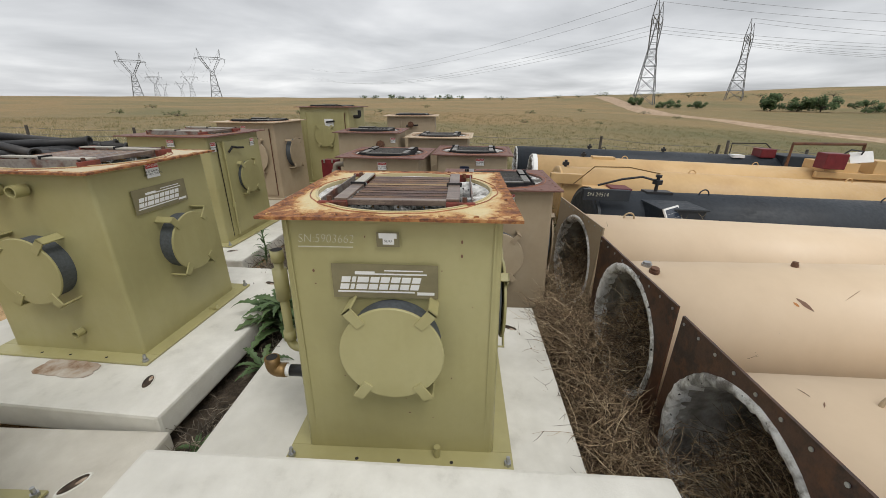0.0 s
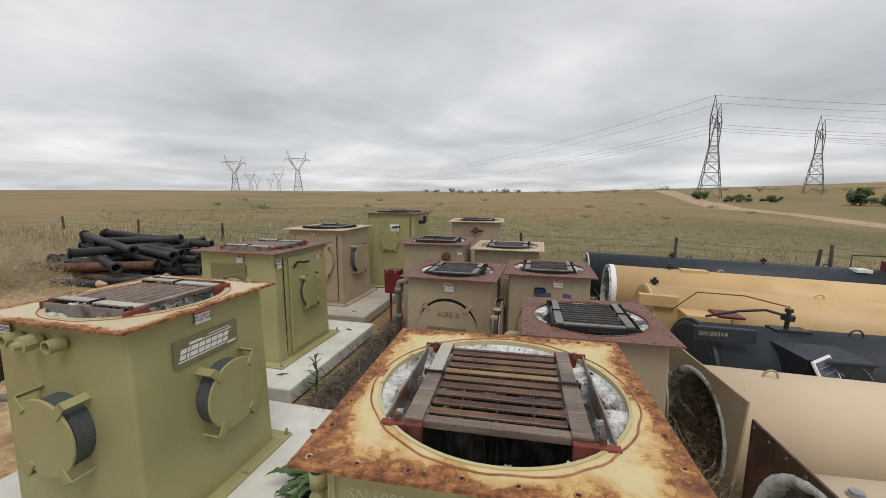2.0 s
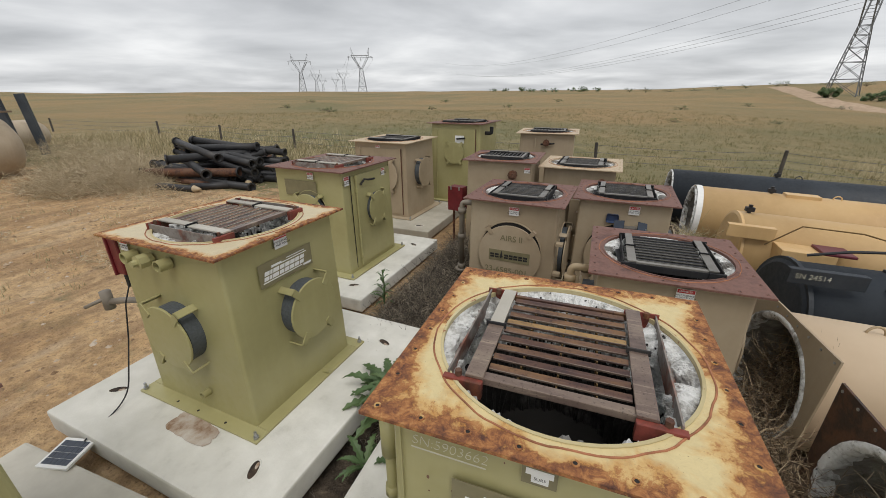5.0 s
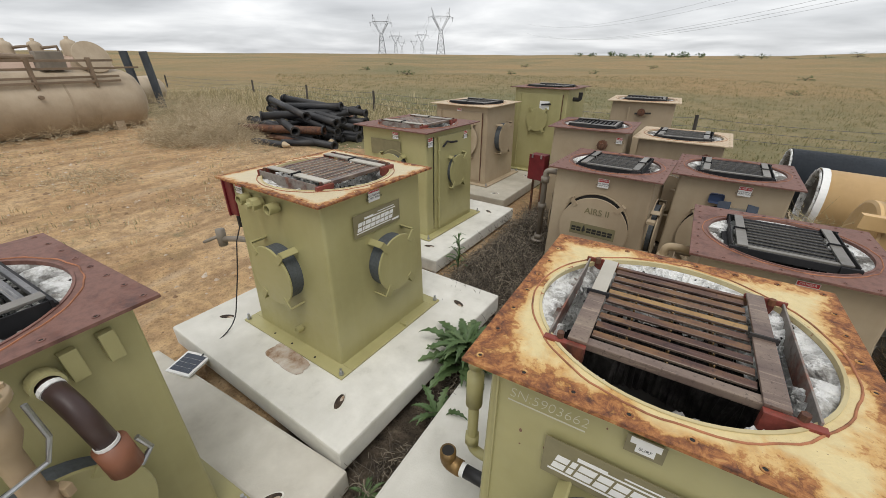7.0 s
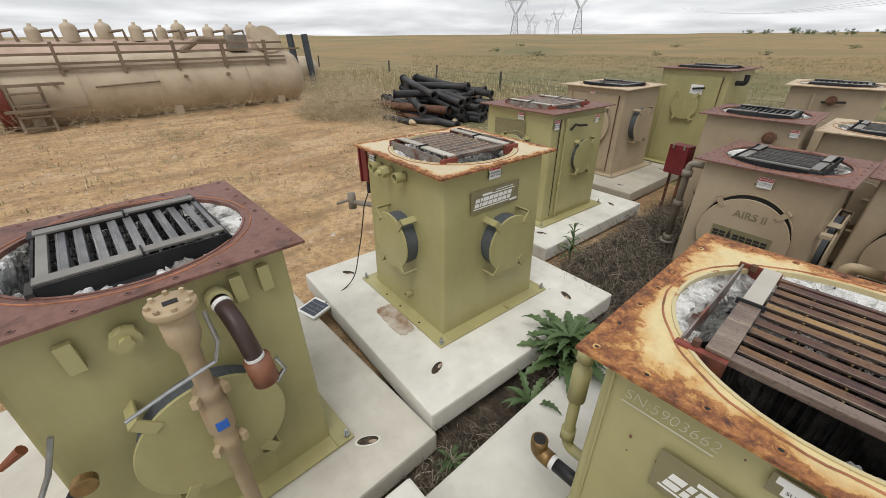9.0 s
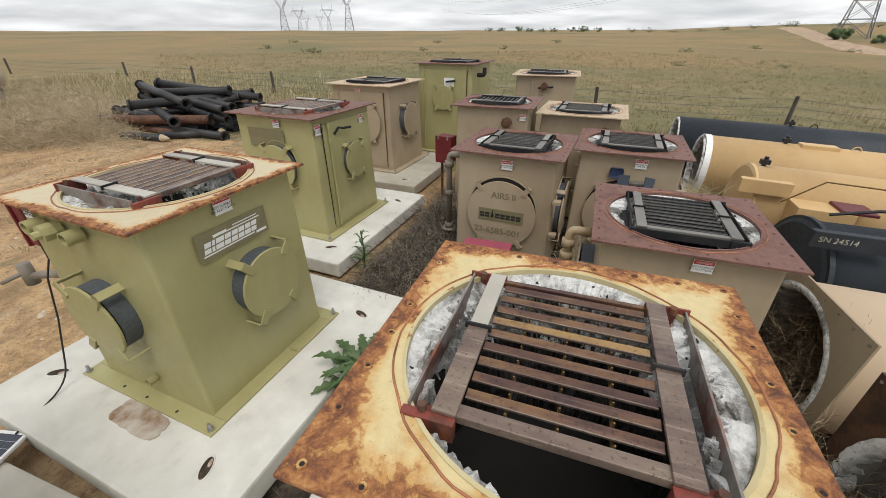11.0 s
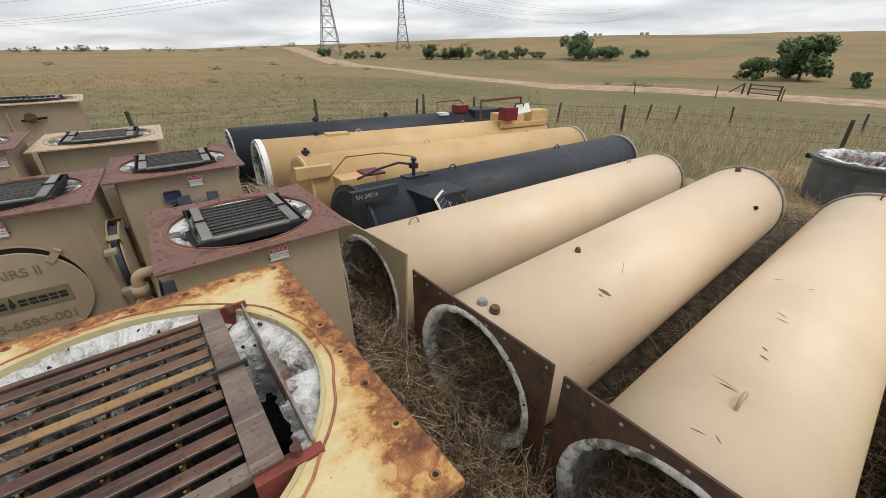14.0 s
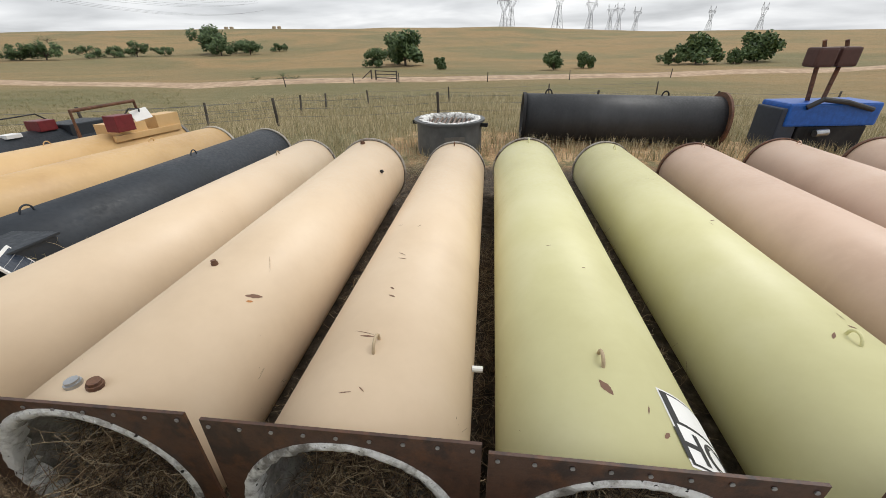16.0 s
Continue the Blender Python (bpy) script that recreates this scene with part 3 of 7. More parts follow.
# ---- combustor bases ----
def pad(cx, cy, sx, sy, top, thick, yaw=0.0, rx=0.0, ry=0.0, label="pale grey precast concrete pad with lifting slots", slots=(20, -30, 70, 25), mat=None):
    ob = thing("concrete_pad", pose(cx, cy, top - thick, rx, ry, yaw), label, "concrete pad", "equipment pads")
    bm = box(-sx / 2, sx / 2, -sy / 2, sy / 2, 0, thick, 0.018)
    part("slab", bm, mat or M_CONCRETE, ob)
    for (x, y), a in zip(((-sx * 0.38, sy * 0.33), (sx * 0.38, sy * 0.33), (-sx * 0.38, -sy * 0.33), (sx * 0.36, -sy * 0.37)), slots):
        P = Matrix.Translation((x, y, thick)) @ Matrix.Rotation(radians(a), 4, "Z") @ Matrix.Diagonal((2.3, 1, 1, 1))
        # flat oval on the slab; dark colour paints the shade of a recess
        slot = part("lifting_slot", lathe([(0.0001, 0.002), (0.024, 0.002), (0.025, 0.0035)], 20, P), M_SLOT, ob, "lifting slot drawn as a dark oval, its recess shade painted")
        part("slot_rim", lathe([(0.0245, 0.001), (0.0255, 0.005), (0.029, 0.0045), (0.031, 0.0)], 20, P), M_CONCRETE, slot)
        part("slot_dirt", lathe([(0.0001, 0.003), (0.010, 0.003)], 10, P @ Matrix.Translation((0.011, -0.008, 0))), M_STAIN, slot)
    return ob


def turn_side(s, c, grill):
    """How far a point of the ring lies to the grill's back."""
    g = radians(grill)
    return s * math.cos(g) - c * math.sin(g)


def combustor(m, w=1.0, h=1.2, paint=M_OLIVE, rim=M_RIM_YELLOW, label="", grill=0, ports=(0,), fin=M_FIN, bar=M_BAR, base=True, group="combustor bases", key=""):
    """A square burner box: tapering sides on a base frame, a plate with a round mouth lined with fibre, and a burner grill."""
    ob = thing("combustor_base", m, label, "combustor", group)
    b, t = 0.45 * w, 0.435 * w
    hole = 0.415 * w
    bm = bmesh.new()
    # walls, open at the top, folded from plate
    lo = [bm.verts.new((sx * b, sy * b, 0.012)) for sx, sy in ((-1, -1), (1, -1), (1, 1), (-1, 1))]
    hi = [bm.verts.new((sx * t, sy * t, h - 0.012)) for sx, sy in ((-1, -1), (1, -1), (1, 1), (-1, 1))]
    for k in range(4):
        bm.faces.new((lo[k], lo[(k + 1) % 4], hi[(k + 1) % 4], hi[k]))
    edges = [e for e in bm.edges if abs(e.verts[0].co.z - e.verts[1].co.z) > 0.5]
    bmesh.ops.bevel(bm, geom=edges, offset=0.02 * w, segments=3, affect="EDGES", profile=0.5)
    part("body", bm, paint, ob)
    plate = bmesh.new()
    add_holed_plate(plate, 0.5 * w, 0.5 * w, hole, h - 0.012, h, 72)
    part("top_plate", plate, rim, ob)
    # mouth ring and lining
    part("mouth_ring", lathe([(hole + 0.004, h - 0.02), (hole + 0.004, h + 0.004), (hole - 0.006, h + 0.004), (hole - 0.006, h - 0.3)], 64), M_RING if rim in (M_RIM_YELLOW, M_RIM_CREAM) else rim, ob)
    bead = []
    for k in range(97):
        a = k * math.tau / 96
        q = noise.noise((math.cos(a) * 6 + m.translation.y, math.sin(a) * 6, 4.4))
        bead.append(((hole + 0.026 + q * 0.008) * math.cos(a), (hole + 0.026 + q * 0.008) * math.sin(a), h + 0.001))
    part("sealant_bead", pipe(bead, 0.0032 * w, 6), M_SEAL, ob, "red-brown sealant bead")
    n = 300
    seedx, seedy = m.translation.x * 3.1, m.translation.y * 2.3
    torn = ((0.0, -0.014), (0.2, -0.010), (0.45, -0.008), (0.7, -0.012), (0.9, -0.022), (1.0, -0.04), (1.02, -0.06), (0.95, -0.085), (0.9, -0.11), (1.0, -0.14), (1.02, -0.17), (1.0, -0.22))
    for name, mat, note, prof, ragged in (("fibre_lining", M_FIBRE if bar in (M_BAR, M_BAR_PALE) else M_FIBRE_OLD, "torn white ceramic fibre lining", torn, 1.0),
                                          ("chamber_wall", M_SOOT_SHADE_WALL, "sooty fibre wall of the chamber, coloured darker for its shade", ((1.02, -0.2), (1.0, -0.3), (1.05, -0.45), (1.0, -0.64)), 0.5)):
        lin = bmesh.new()
        rows = []
        for j, (f, z) in enumerate(prof):
            row = []
            for k in range(n):
                a = k * math.tau / n
                c, s = math.cos(a), math.sin(a)
                back = turn_side(s, c, grill)
                thick = (0.052 + 0.03 * min(1.0, max(0.0, back * 1.6)) if back > -0.6 else 0.024) * w
                lump = noise.noise((c * 5 + seedx, s * 5 + seedy, z * 9))
                tear = 1 - 2 * abs(noise.noise((c * 13 + seedx, s * 13 + seedy, z * 20)))
                curl = noise.noise((c * 38 + seedy, s * 38 + seedx, z * 50))
                q = 0.75 * lump + 0.55 * (tear - 0.5) + 0.42 * curl
                rr = hole - 0.007 - thick * f * (1 + ragged * q)
                row.append(lin.verts.new((rr * c, rr * s, min(h + z + (q * 0.03 - 0.014 if j else 0), h - 0.003))))
            rows.append(row)
        for a, c in zip(rows, rows[1:]):
            for k in range(n):
                lin.faces.new((a[k], a[(k + 1) % n], c[(k + 1) % n], c[k]))
        part(name, lin, mat, ob, note)
    # floor in near-black: the depth's shade is in its colour
    part("chamber_floor", lathe([(0.0001, h - 0.62), (hole * 0.9, h - 0.60)], 32), M_INSIDE_SHADE, ob)
    burner_grill(ob, w, h, grill, fin, bar)
    if base:
        f = 0.54 * w
        for k in range(4):
            r = Matrix.Rotation(k * math.pi / 2, 4, "Z")
            e = f if k % 2 == 0 else b - 0.005
            part("base_angle", box(-e, e, -f, -b + 0.004, 0.0, 0.014, 0.003, r), paint, ob)
        for sx in (-1, 1):
            for sy in (-1, 1):
                bo = rod((sx * f * 0.95, sy * f * 0.95, 0.012), (sx * f * 0.95, sy * f * 0.95, 0.062), 0.009, 8)
                add_tube(bo, (sx * f * 0.95, sy * f * 0.95, 0.014), (sx * f * 0.95, sy * f * 0.95, 0.032), 0.017, 6)
                part("anchor_bolt", bo, M_STEEL, ob, "galvanised anchor bolt with nut")
    # plate bolts holes with nuts
    for k in range(4):
        r = Matrix.Rotation(k * math.pi / 2, 4, "Z")
        for i in range(7):
            p = r @ Vector(((-0.46 + 0.92 * i / 7) * w, -0.465 * w, h))
            part("bolt_hole", lathe([(0.0055, 0.0012), (0.0065, 0.003), (0.0105, 0.0025), (0.0115, -0.002)], 12, Matrix.Translation(p)), rim, ob)
            # flat black disc paints the shade down the bolt hole
            part("bolt_bore", lathe([(0.0001, 0.0012), (0.0056, 0.0012)], 10, Matrix.Translation(p)), M_INSIDE_SHADE, ob)
    for s in ports:
        flame_port(ob, s, w, h, paint, key)
    return ob


def burner_grill(ob, w, h, turn, fin, bar):
    """A frame of rails and clamp bars that holds a row of angle-iron fins; the newer black ones stand proud as a shallow tray."""
    old = bar in (M_BAR, M_BAR_PALE)
    R = Matrix.Rotation(radians(turn), 4, "Z") @ Matrix.Translation((0, 0, h + (0.010 if bar is M_BAR else 0.028 if old else 0.02))) @ Matrix.Diagonal((w, w, 1, 1))
    ys = [-0.20 + 0.44 * i / 8 for i in range(9)]
    for i, y in enumerate(ys):
        lean = R @ Matrix.Translation((0, y, -0.006)) @ Matrix.Rotation(radians((12 if old else 4) + 3 * math.sin(i * 2.3)), 4, "X")
        bm = box(-0.206, 0.206, -0.010 if old else (-0.017 if fin is M_FIN_GREY else -0.009), 0.013, -0.002, 0.002, 0.0008, lean)
        add_box(bm, -0.206, 0.206, 0.010, 0.0135, -0.026, 0.0, 0.0, lean)
        f = part("burner_fin", bm, M_FIN_PALE if i == 5 and fin is M_FIN and bar is M_BAR else fin, ob)
        part("fin_edge", box(-0.206, 0.206, -0.0125 if old else -0.011, -0.0095 if old else -0.0085, -0.004, 0.0032, 0.0, lean), bar if old else M_BAR_GREY, f, "bright worn edge")
    part("front_bar", box(-0.25, 0.25, -0.272, -0.238, -0.022, 0.002, 0.003, R), M_BAR if old else M_BAR_GREY, ob)
    part("rear_bar", box(-0.25, 0.25, 0.272, 0.29, -0.03, -0.004, 0.003, R), fin, ob)
    for x in (-0.112, 0.0, 0.112):
        bm = rod(R @ Vector((x, -0.25, -0.034)), R @ Vector((x, 0.28, -0.034)), 0.004, 8)
        for y in ys:
            add_tube(bm, R @ Vector((x, y - 0.027, -0.045)), R @ Vector((x, y - 0.027, -0.004)), 0.0026, 6)
        part("cross_rod", bm, M_BRASS if old else M_FIN_DARK, ob)
    out = 0.318 if old else 0.288
    rail_mat = M_RAIL_RUST if old else M_FIN_DARK
    for sx in (-1, 1):
        near, far = (bar, M_BAR_PALE if sx < 0 else bar) if old else (M_BAR_GREY, M_BAR_GREY)
        part("clamp_bar", box(sx * 0.236 - 0.028, sx * 0.236 + 0.028, -0.278, 0.03, 0.0, 0.010, 0.002, R), near, ob, "heat-stained flat steel clamp bar")
        part("clamp_bar", box(sx * 0.236 - 0.025, sx * 0.236 + 0.025, 0.018, 0.285, 0.006, 0.016, 0.002, R), far, ob)
        part("clamp_clip", box(sx * 0.236 - 0.037, sx * 0.236 + 0.037, 0.012, 0.019, 0.0, 0.02, 0.001, R), M_FIN_DARK, ob)
        bm = box(sx * out - 0.003, sx * out + 0.003, -0.275, 0.28, -0.062, 0.008, 0.001, R)
        add_box(bm, min(sx * out, sx * (out + 0.034)), max(sx * out, sx * (out + 0.034)), -0.25, 0.26, -0.062, -0.055, 0.001, R)
        part("angle_rail", bm, rail_mat, ob, "rusty angle-iron rail")
        for e in (-1, 1):
            y0, y1 = (0.280, 0.288) if e > 0 else (-0.298, -0.276)
            tab = box(min(sx * 0.208, sx * (out + 0.012)), max(sx * 0.208, sx * (out + 0.012)), y0, y1, -0.058, 0.012 if e > 0 else -0.001, 0.002, R)
            add_box(tab, min(sx * 0.262, sx * (out + 0.004)), max(sx * 0.262, sx * (out + 0.004)), min(y0, y0 - e * 0.05), max(y1, y1 - e * 0.05), -0.058, -0.05, 0.001, R)
            b = part("rail_end", tab, M_RED_RUST if old else M_FIN_DARK, ob, "flaking red-oxide rail bracket" if old else "")
            if old:
                part("bracket_bolt", rod(R @ Vector((sx * 0.285, (y0 + y1) / 2 - e * 0.01, -0.004)), R @ Vector((sx * 0.285, (y0 + y1) / 2 - e * 0.01, 0.018)), 0.011, 6), M_RUST, b)
    if not old:
        for y0, y1 in ((-0.288, -0.279), (0.29, 0.299)):
            part("tray_side", box(-out - 0.004, out + 0.004, y0, y1, -0.05, -0.006, 0.001, R), M_FIN_DARK, ob)


M_RAIL_RUST = rusted("rail_rust", (0.24, 0.215, 0.19), (0.24, 0.09, 0.055), (0.11, 0.055, 0.04), 0.46, 0.6)


M_FIN_PALE = heat_tinted("ochre_stained_steel", [(0.32, (0.16, 0.10, 0.06)), (0.46, (0.33, 0.20, 0.08)), (0.68, (0.42, 0.28, 0.13))])


PORTS = {("A", 1): (0.0, 0.62, 0.205, 0.045), ("A", 3): (0.0, 0.62, 0.205, 0.045), ("B", 1): (0.06, 0.60, 0.20, 0.095), ("B", 0): (0.0, 0.60, 0.20, 0.095), ("C", 1): (0.08, 0.70, 0.19, 0.06), ("C", 0): (0.02, 0.72, 0.22, 0.06),
         ("F", 0): (0.0, 0.648, 0.325, 0.03), ("G", 1): (0.0, 0.55, 0.26, 0.09), ("H", 0): (0.0, 0.66, 0.32, 0.03), ("I", 0): (0.06, 0.72, 0.30, 0.05),
         ("I", 1): (0.0, 0.72, 0.25, 0.09), ("J", 0): (0.0, 0.95, 0.2, 0.05), ("D", 1): (0.0, 0.66, 0.3, 0.05), ("D", 3): (0.0, 0.62, 0.3, 0.09), ("F", 1): (0.0, 0.6, 0.28, 0.06), ("F", 3): (0.0, 0.6, 0.28, 0.06)}


def flame_port(ob, side, w, h, paint, key=""):
    """A round cover held off the wall by three clips, with the dark mesh of the flame arrestor showing behind its edge."""
    x, zc, r, gap = PORTS.get((key, side), (0.0, 0.53 * h, 0.212 * w, 0.095))
    F = face_frame(side, 0.442 * w, zc) @ Matrix.Translation((x, 0, 0))
    p = part("arrestor", lathe([(r * 0.93, -0.005), (r * 0.93, gap - 0.01), (0.0001, gap - 0.01)], 40, F), M_MESH, ob, "dark grey wire-mesh flame arrestor")
    part("cover", lathe([(0.0001, gap), (r, gap), (r + 0.003, gap + 0.003), (r + 0.003, gap + 0.011), (r, gap + 0.014), (0.0001, gap + 0.016)], 48, F), paint, ob, "round painted cover plate")
    if gap < 0.07:
        # no hole is cut: a black disc on the wall paints its shade
        part("opening", lathe([(0.0001, 0.004), (r * 0.99, 0.004), (r * 1.0, 0.0)], 40, F @ Matrix.Translation((0, 0.035, 0))), M_INSIDE_SHADE, ob, "dark disc standing in for the shaded opening behind the cover")
        part("opening_ring", lathe([(r * 0.985, 0.0), (r * 0.985, 0.012), (r * 1.015, 0.012), (r * 1.015, 0.0)], 44, F @ Matrix.Translation((0, 0.035, 0)), True), paint, ob)
    for a in (50, 130, 235, 305):
        c, s = math.cos(radians(a)), math.sin(radians(a))
        T = F @ Matrix.Rotation(radians(a), 4, "Z")
        bm = box(r - 0.035, r + 0.055, -0.022, 0.022, gap + 0.012, gap + 0.021, 0.002, T)
        add_box(bm, r + 0.045, r + 0.055, -0.022, 0.022, -0.002, gap + 0.021, 0.002, T)
        part("clip", bm, paint, ob)


def rests(cx, cy):
    return ground_height(cx, cy)


PADS = [
    pad(-0.06, 2.05, 1.88, 1.9, 0.20, 0.17),
    pad(-2.14, 2.587, 1.87, 1.84, 0.285, 0.16, -3.4, slots=(35, -20, 35, 115)),
    pad(-2.12, 0.69, 1.86, 1.80, 0.205, 0.15, 1.0, slots=(35, 60, 70, 25), mat=M_CONCRETE_TAN),
    pad(-2.93, 4.83, 1.9, 1.95, 0.21, 0.15, -3.0),
    pad(-3.10, 6.95, 1.85, 1.75, 0.19, 0.15, -2.0, mat=M_CONCRETE_OLD, label="weathered tan-grey concrete pad"),
    pad(-2.45, 8.65, 1.6, 1.6, 0.17, 0.13, 0, mat=M_CONCRETE_OLD, label="weathered tan-grey concrete pad"),
    pad(0.04, 0.30, 2.05, 1.88, 0.50, 0.29, -0.7, label="thick pale concrete pad overlapping another pad"),
    pad(0.04, 0.16, 1.9, 1.66, 0.21, 0.24, 0.0, label="concrete pad lying under a stacked pad"),
]
BOXES = {}
BOXES["A"] = combustor(pose(0, 2.0, 0.2, 0, 0, 0.0), 1.0, 1.2, M_OLIVE, M_RIM_YELLOW, "olive green steel combustor base with rust-blotched yellow top plate", ports=(0, 1, 3), key="A")
BOXES["B"] = combustor(pose(-2.135, 2.58, 0.287, 0, 0, -3.4), 1.02, 1.16, M_OLIVE, M_RIM_CREAM, "olive green steel combustor base with rusted cream rim on pad", 90, ports=(0, 1), fin=M_FIN, bar=M_BAR_PALE, key="B")
BOXES["C"] = combustor(pose(-2.90, 4.80, 0.215, 0, 0, -4.0), 1.1, 1.22, M_OLIVE, M_RIM_BROWN, "tall olive combustor base with brown rim and hinged door", 90, ports=(0, 1), bar=M_BAR_PALE, key="C")
BOXES["D"] = combustor(pose(0.6, 3.74, -0.08, 0, 0, -1.0), 1.0, 1.21, M_TAUPE, M_RIM_BROWN, "taupe combustor base with brown top plate and black grill", 0, ports=(0, 1, 3), fin=M_FIN_DARK, bar=M_BAR_GREY, base=False, key="D")
BOXES["F"] = combustor(pose(-0.62, 5.0, -0.02, 0, 0, -4.0), 1.02, 1.22, M_TAUPE, M_RIM_BROWN, "taupe combustor base with stencilled round cover standing in weeds", 0, ports=(0, 1, 3), fin=M_FIN_DARK, bar=M_BAR_GREY, base=False, key="F")
BOXES["G"] = combustor(pose(-2.015, 0.70, 0.215, 0, 0, 1.0), 1.0, 1.21, M_OLIVE, M_RIM_BROWN, "olive combustor base with dark brown rim and inlet pipework", 0, ports=(1,), fin=M_FIN_GREY, bar=M_BAR_GREY, key="G")
BOXES["H"] = combustor(pose(0.42, 5.45, -0.08, 0, 0, -3.0), 1.0, 1.26, M_TAUPE, M_RIM_BROWN, "taupe combustor base with brown rim and small solar panel", 0, ports=(0, 1), fin=M_FIN_DARK, bar=M_BAR_GREY, base=False, key="H")
BOXES["I"] = combustor(pose(-3.27, 7.13, 0.195, 0, 0, -4.0), 1.15, 1.26, M_TAUPE, M_RIM_TAN, "taupe combustor base with dusty tan rim on pad", 90, ports=(0, 1), fin=M_FIN_DARK, bar=M_BAR_GREY, key="I")
BOXES["J"] = combustor(pose(-2.4, 8.5, 0.18, 0, 0, -4.0), 1.14, 1.49, M_OLIVE, M_RIM_BROWN, "tall olive combustor base at the back of the row", 90, ports=(0,), fin=M_FIN_DARK, bar=M_BAR_GREY, key="J")
BOXES["K"] = combustor(pose(-0.8, 8.9, 0.1, 0, 0, 2.0), 1.12, 1.4, M_TAUPE, M_RIM_TAN, "taupe combustor base with pale rim at the back", 90, ports=(0,), fin=M_FIN_DARK, bar=M_BAR_GREY, base=False, key="K")
BOXES["L"] = combustor(pose(-1.12, 6.4, 0.05, 0, 0, 0.0), 1.0, 1.31, M_TAUPE, M_RIM_BROWN, "taupe combustor base with brown rim and slanted black fins", 90, ports=(0,), fin=M_FIN_DARK, bar=M_BAR_GREY, base=False, key="L")
BOXES["M"] = combustor(pose(-0.08, 6.7, -0.05, 0, 0, -3.0), 1.05, 1.32, M_TAUPE, M_RIM_TAN, "taupe combustor base with cream rim and black grill", 0, ports=(0,), fin=M_FIN_DARK, bar=M_BAR_GREY, base=False, key="M")


# ---- stacks lying in a row ----
R_TUBE = 0.457


def stack_tube(near, far, paint, label, flange=None, collar=M_RUST, r=R_TUBE, roll=0.0, capped=False):
    """A stack lying on its side: painted shell, fibre lining, square bolting flange at the near end, collar at the far end."""
    near, far = Vector(near), Vector(far)
    d = far - near
    m = Matrix.Translation(near) @ (d.to_track_quat("X", "Z").to_matrix().to_4x4()) @ Matrix.Rotation(radians(roll), 4, "X")
    ob = thing("stack_tube", m, label, "stack", "stacks lying in a row")
    length = d.length
    X = Matrix.Rotation(math.pi / 2, 4, "Y")
    part("shell", lathe([(r, 0.004), (r, length), (r - 0.006, length), (r - 0.006, 0.004)], 64, X, True), paint, ob, smooth=True)
    lin = bmesh.new()
    rows = []
    for j, (dr, x) in enumerate(((0.008, 0.02), (0.02, 0.012), (0.05, 0.012), (0.062, 0.03), (0.06, 0.5), (0.06, length * 0.5), (0.06, length - 0.03), (0.05, length + 0.003), (0.008, length))):
        row = []
        for k in range(72):
            a = k * math.tau / 72
            q = noise.noise((math.cos(a) * 6 + near.y, math.sin(a) * 6, x * 3))
            rr = r - dr + q * 0.012
            row.append(lin.verts.new((x + q * 0.008, rr * math.cos(a), rr * math.sin(a))))
        rows.append(row)
    for a, c in zip(rows, rows[1:]):
        for k in range(72):
            lin.faces.new((a[k], a[(k + 1) % 72], c[(k + 1) % 72], c[k]))
    part("fibre_lining", lin, M_FIBRE_DIRTY, ob, "grey-white crumbling fibre lining", True)
    if capped:
        part("end_cap", lathe([(0.0001, -0.02), (r - 0.03, -0.02), (r + 0.002, -0.008), (r + 0.002, 0.02)], 56, X), paint, ob, "painted steel end plate")
    part("gasket", lathe([(r - 0.05, length + 0.006), (r + 0.016, length + 0.006), (r + 0.016, length + 0.02), (r - 0.05, length + 0.02)], 56, X, True), M_FIBRE_DIRTY, ob, "pale fibre gasket")
    lip = bmesh.new()
    rows = []
    for dr, x in ((0.010, -0.004), (0.014, -0.022), (0.034, -0.026), (0.058, -0.016), (0.066, 0.01), (0.064, 0.05)):
        row = []
        for k in range(96):
            a = k * math.tau / 96
            q = noise.noise((math.cos(a) * 9 + near.y, math.sin(a) * 9, 1.0)) + 0.5 * noise.noise((math.cos(a) * 24 + near.y, math.sin(a) * 24, x * 30))
            rr = r - dr * (1 + 0.35 * q)
            row.append(lip.verts.new((x + q * 0.008 + (0.09 if capped else 0), rr * math.cos(a), rr * math.sin(a))))
        rows.append(row)
    for a, c in zip(rows, rows[1:]):
        for k in range(96):
            lip.faces.new((a[k], a[(k + 1) % 96], c[(k + 1) % 96], c[k]))
    part("lining_edge", lip, M_FIBRE, ob, "ragged white edge of the lining", True)
    part("collar", lathe([(r + 0.001, length - 0.05), (r + 0.022, length - 0.05), (r + 0.022, length + 0.004), (r + 0.001, length + 0.004)], 64, X, True), collar, ob, "rusty end collar", True)
    if flange:
        hw, up, dn = flange[:3]
        bm = bmesh.new()
        P = Matrix(((0, 0, 1, -0.012), (1, 0, 0, 0), (0, 1, 0, (up - dn) / 2), (0, 0, 0, 1)))
        add_holed_plate(bm, hw, (up + dn) / 2, r - 0.012, -0.006, 0.006, 64, 0, -(up - dn) / 2, m=P)
        fl = part("flange", bm, flange[3], ob, "square oxide-brown bolting flange")
        for i in range(9):
            y = -hw * 0.94 + 2 * hw * 0.94 * i / 8
            for z in (up - 0.03,):
                part("flange_bolt", rod((-0.020, y, z), (-0.024, y, z), 0.008, 8), M_STEEL, ob)
    return ob


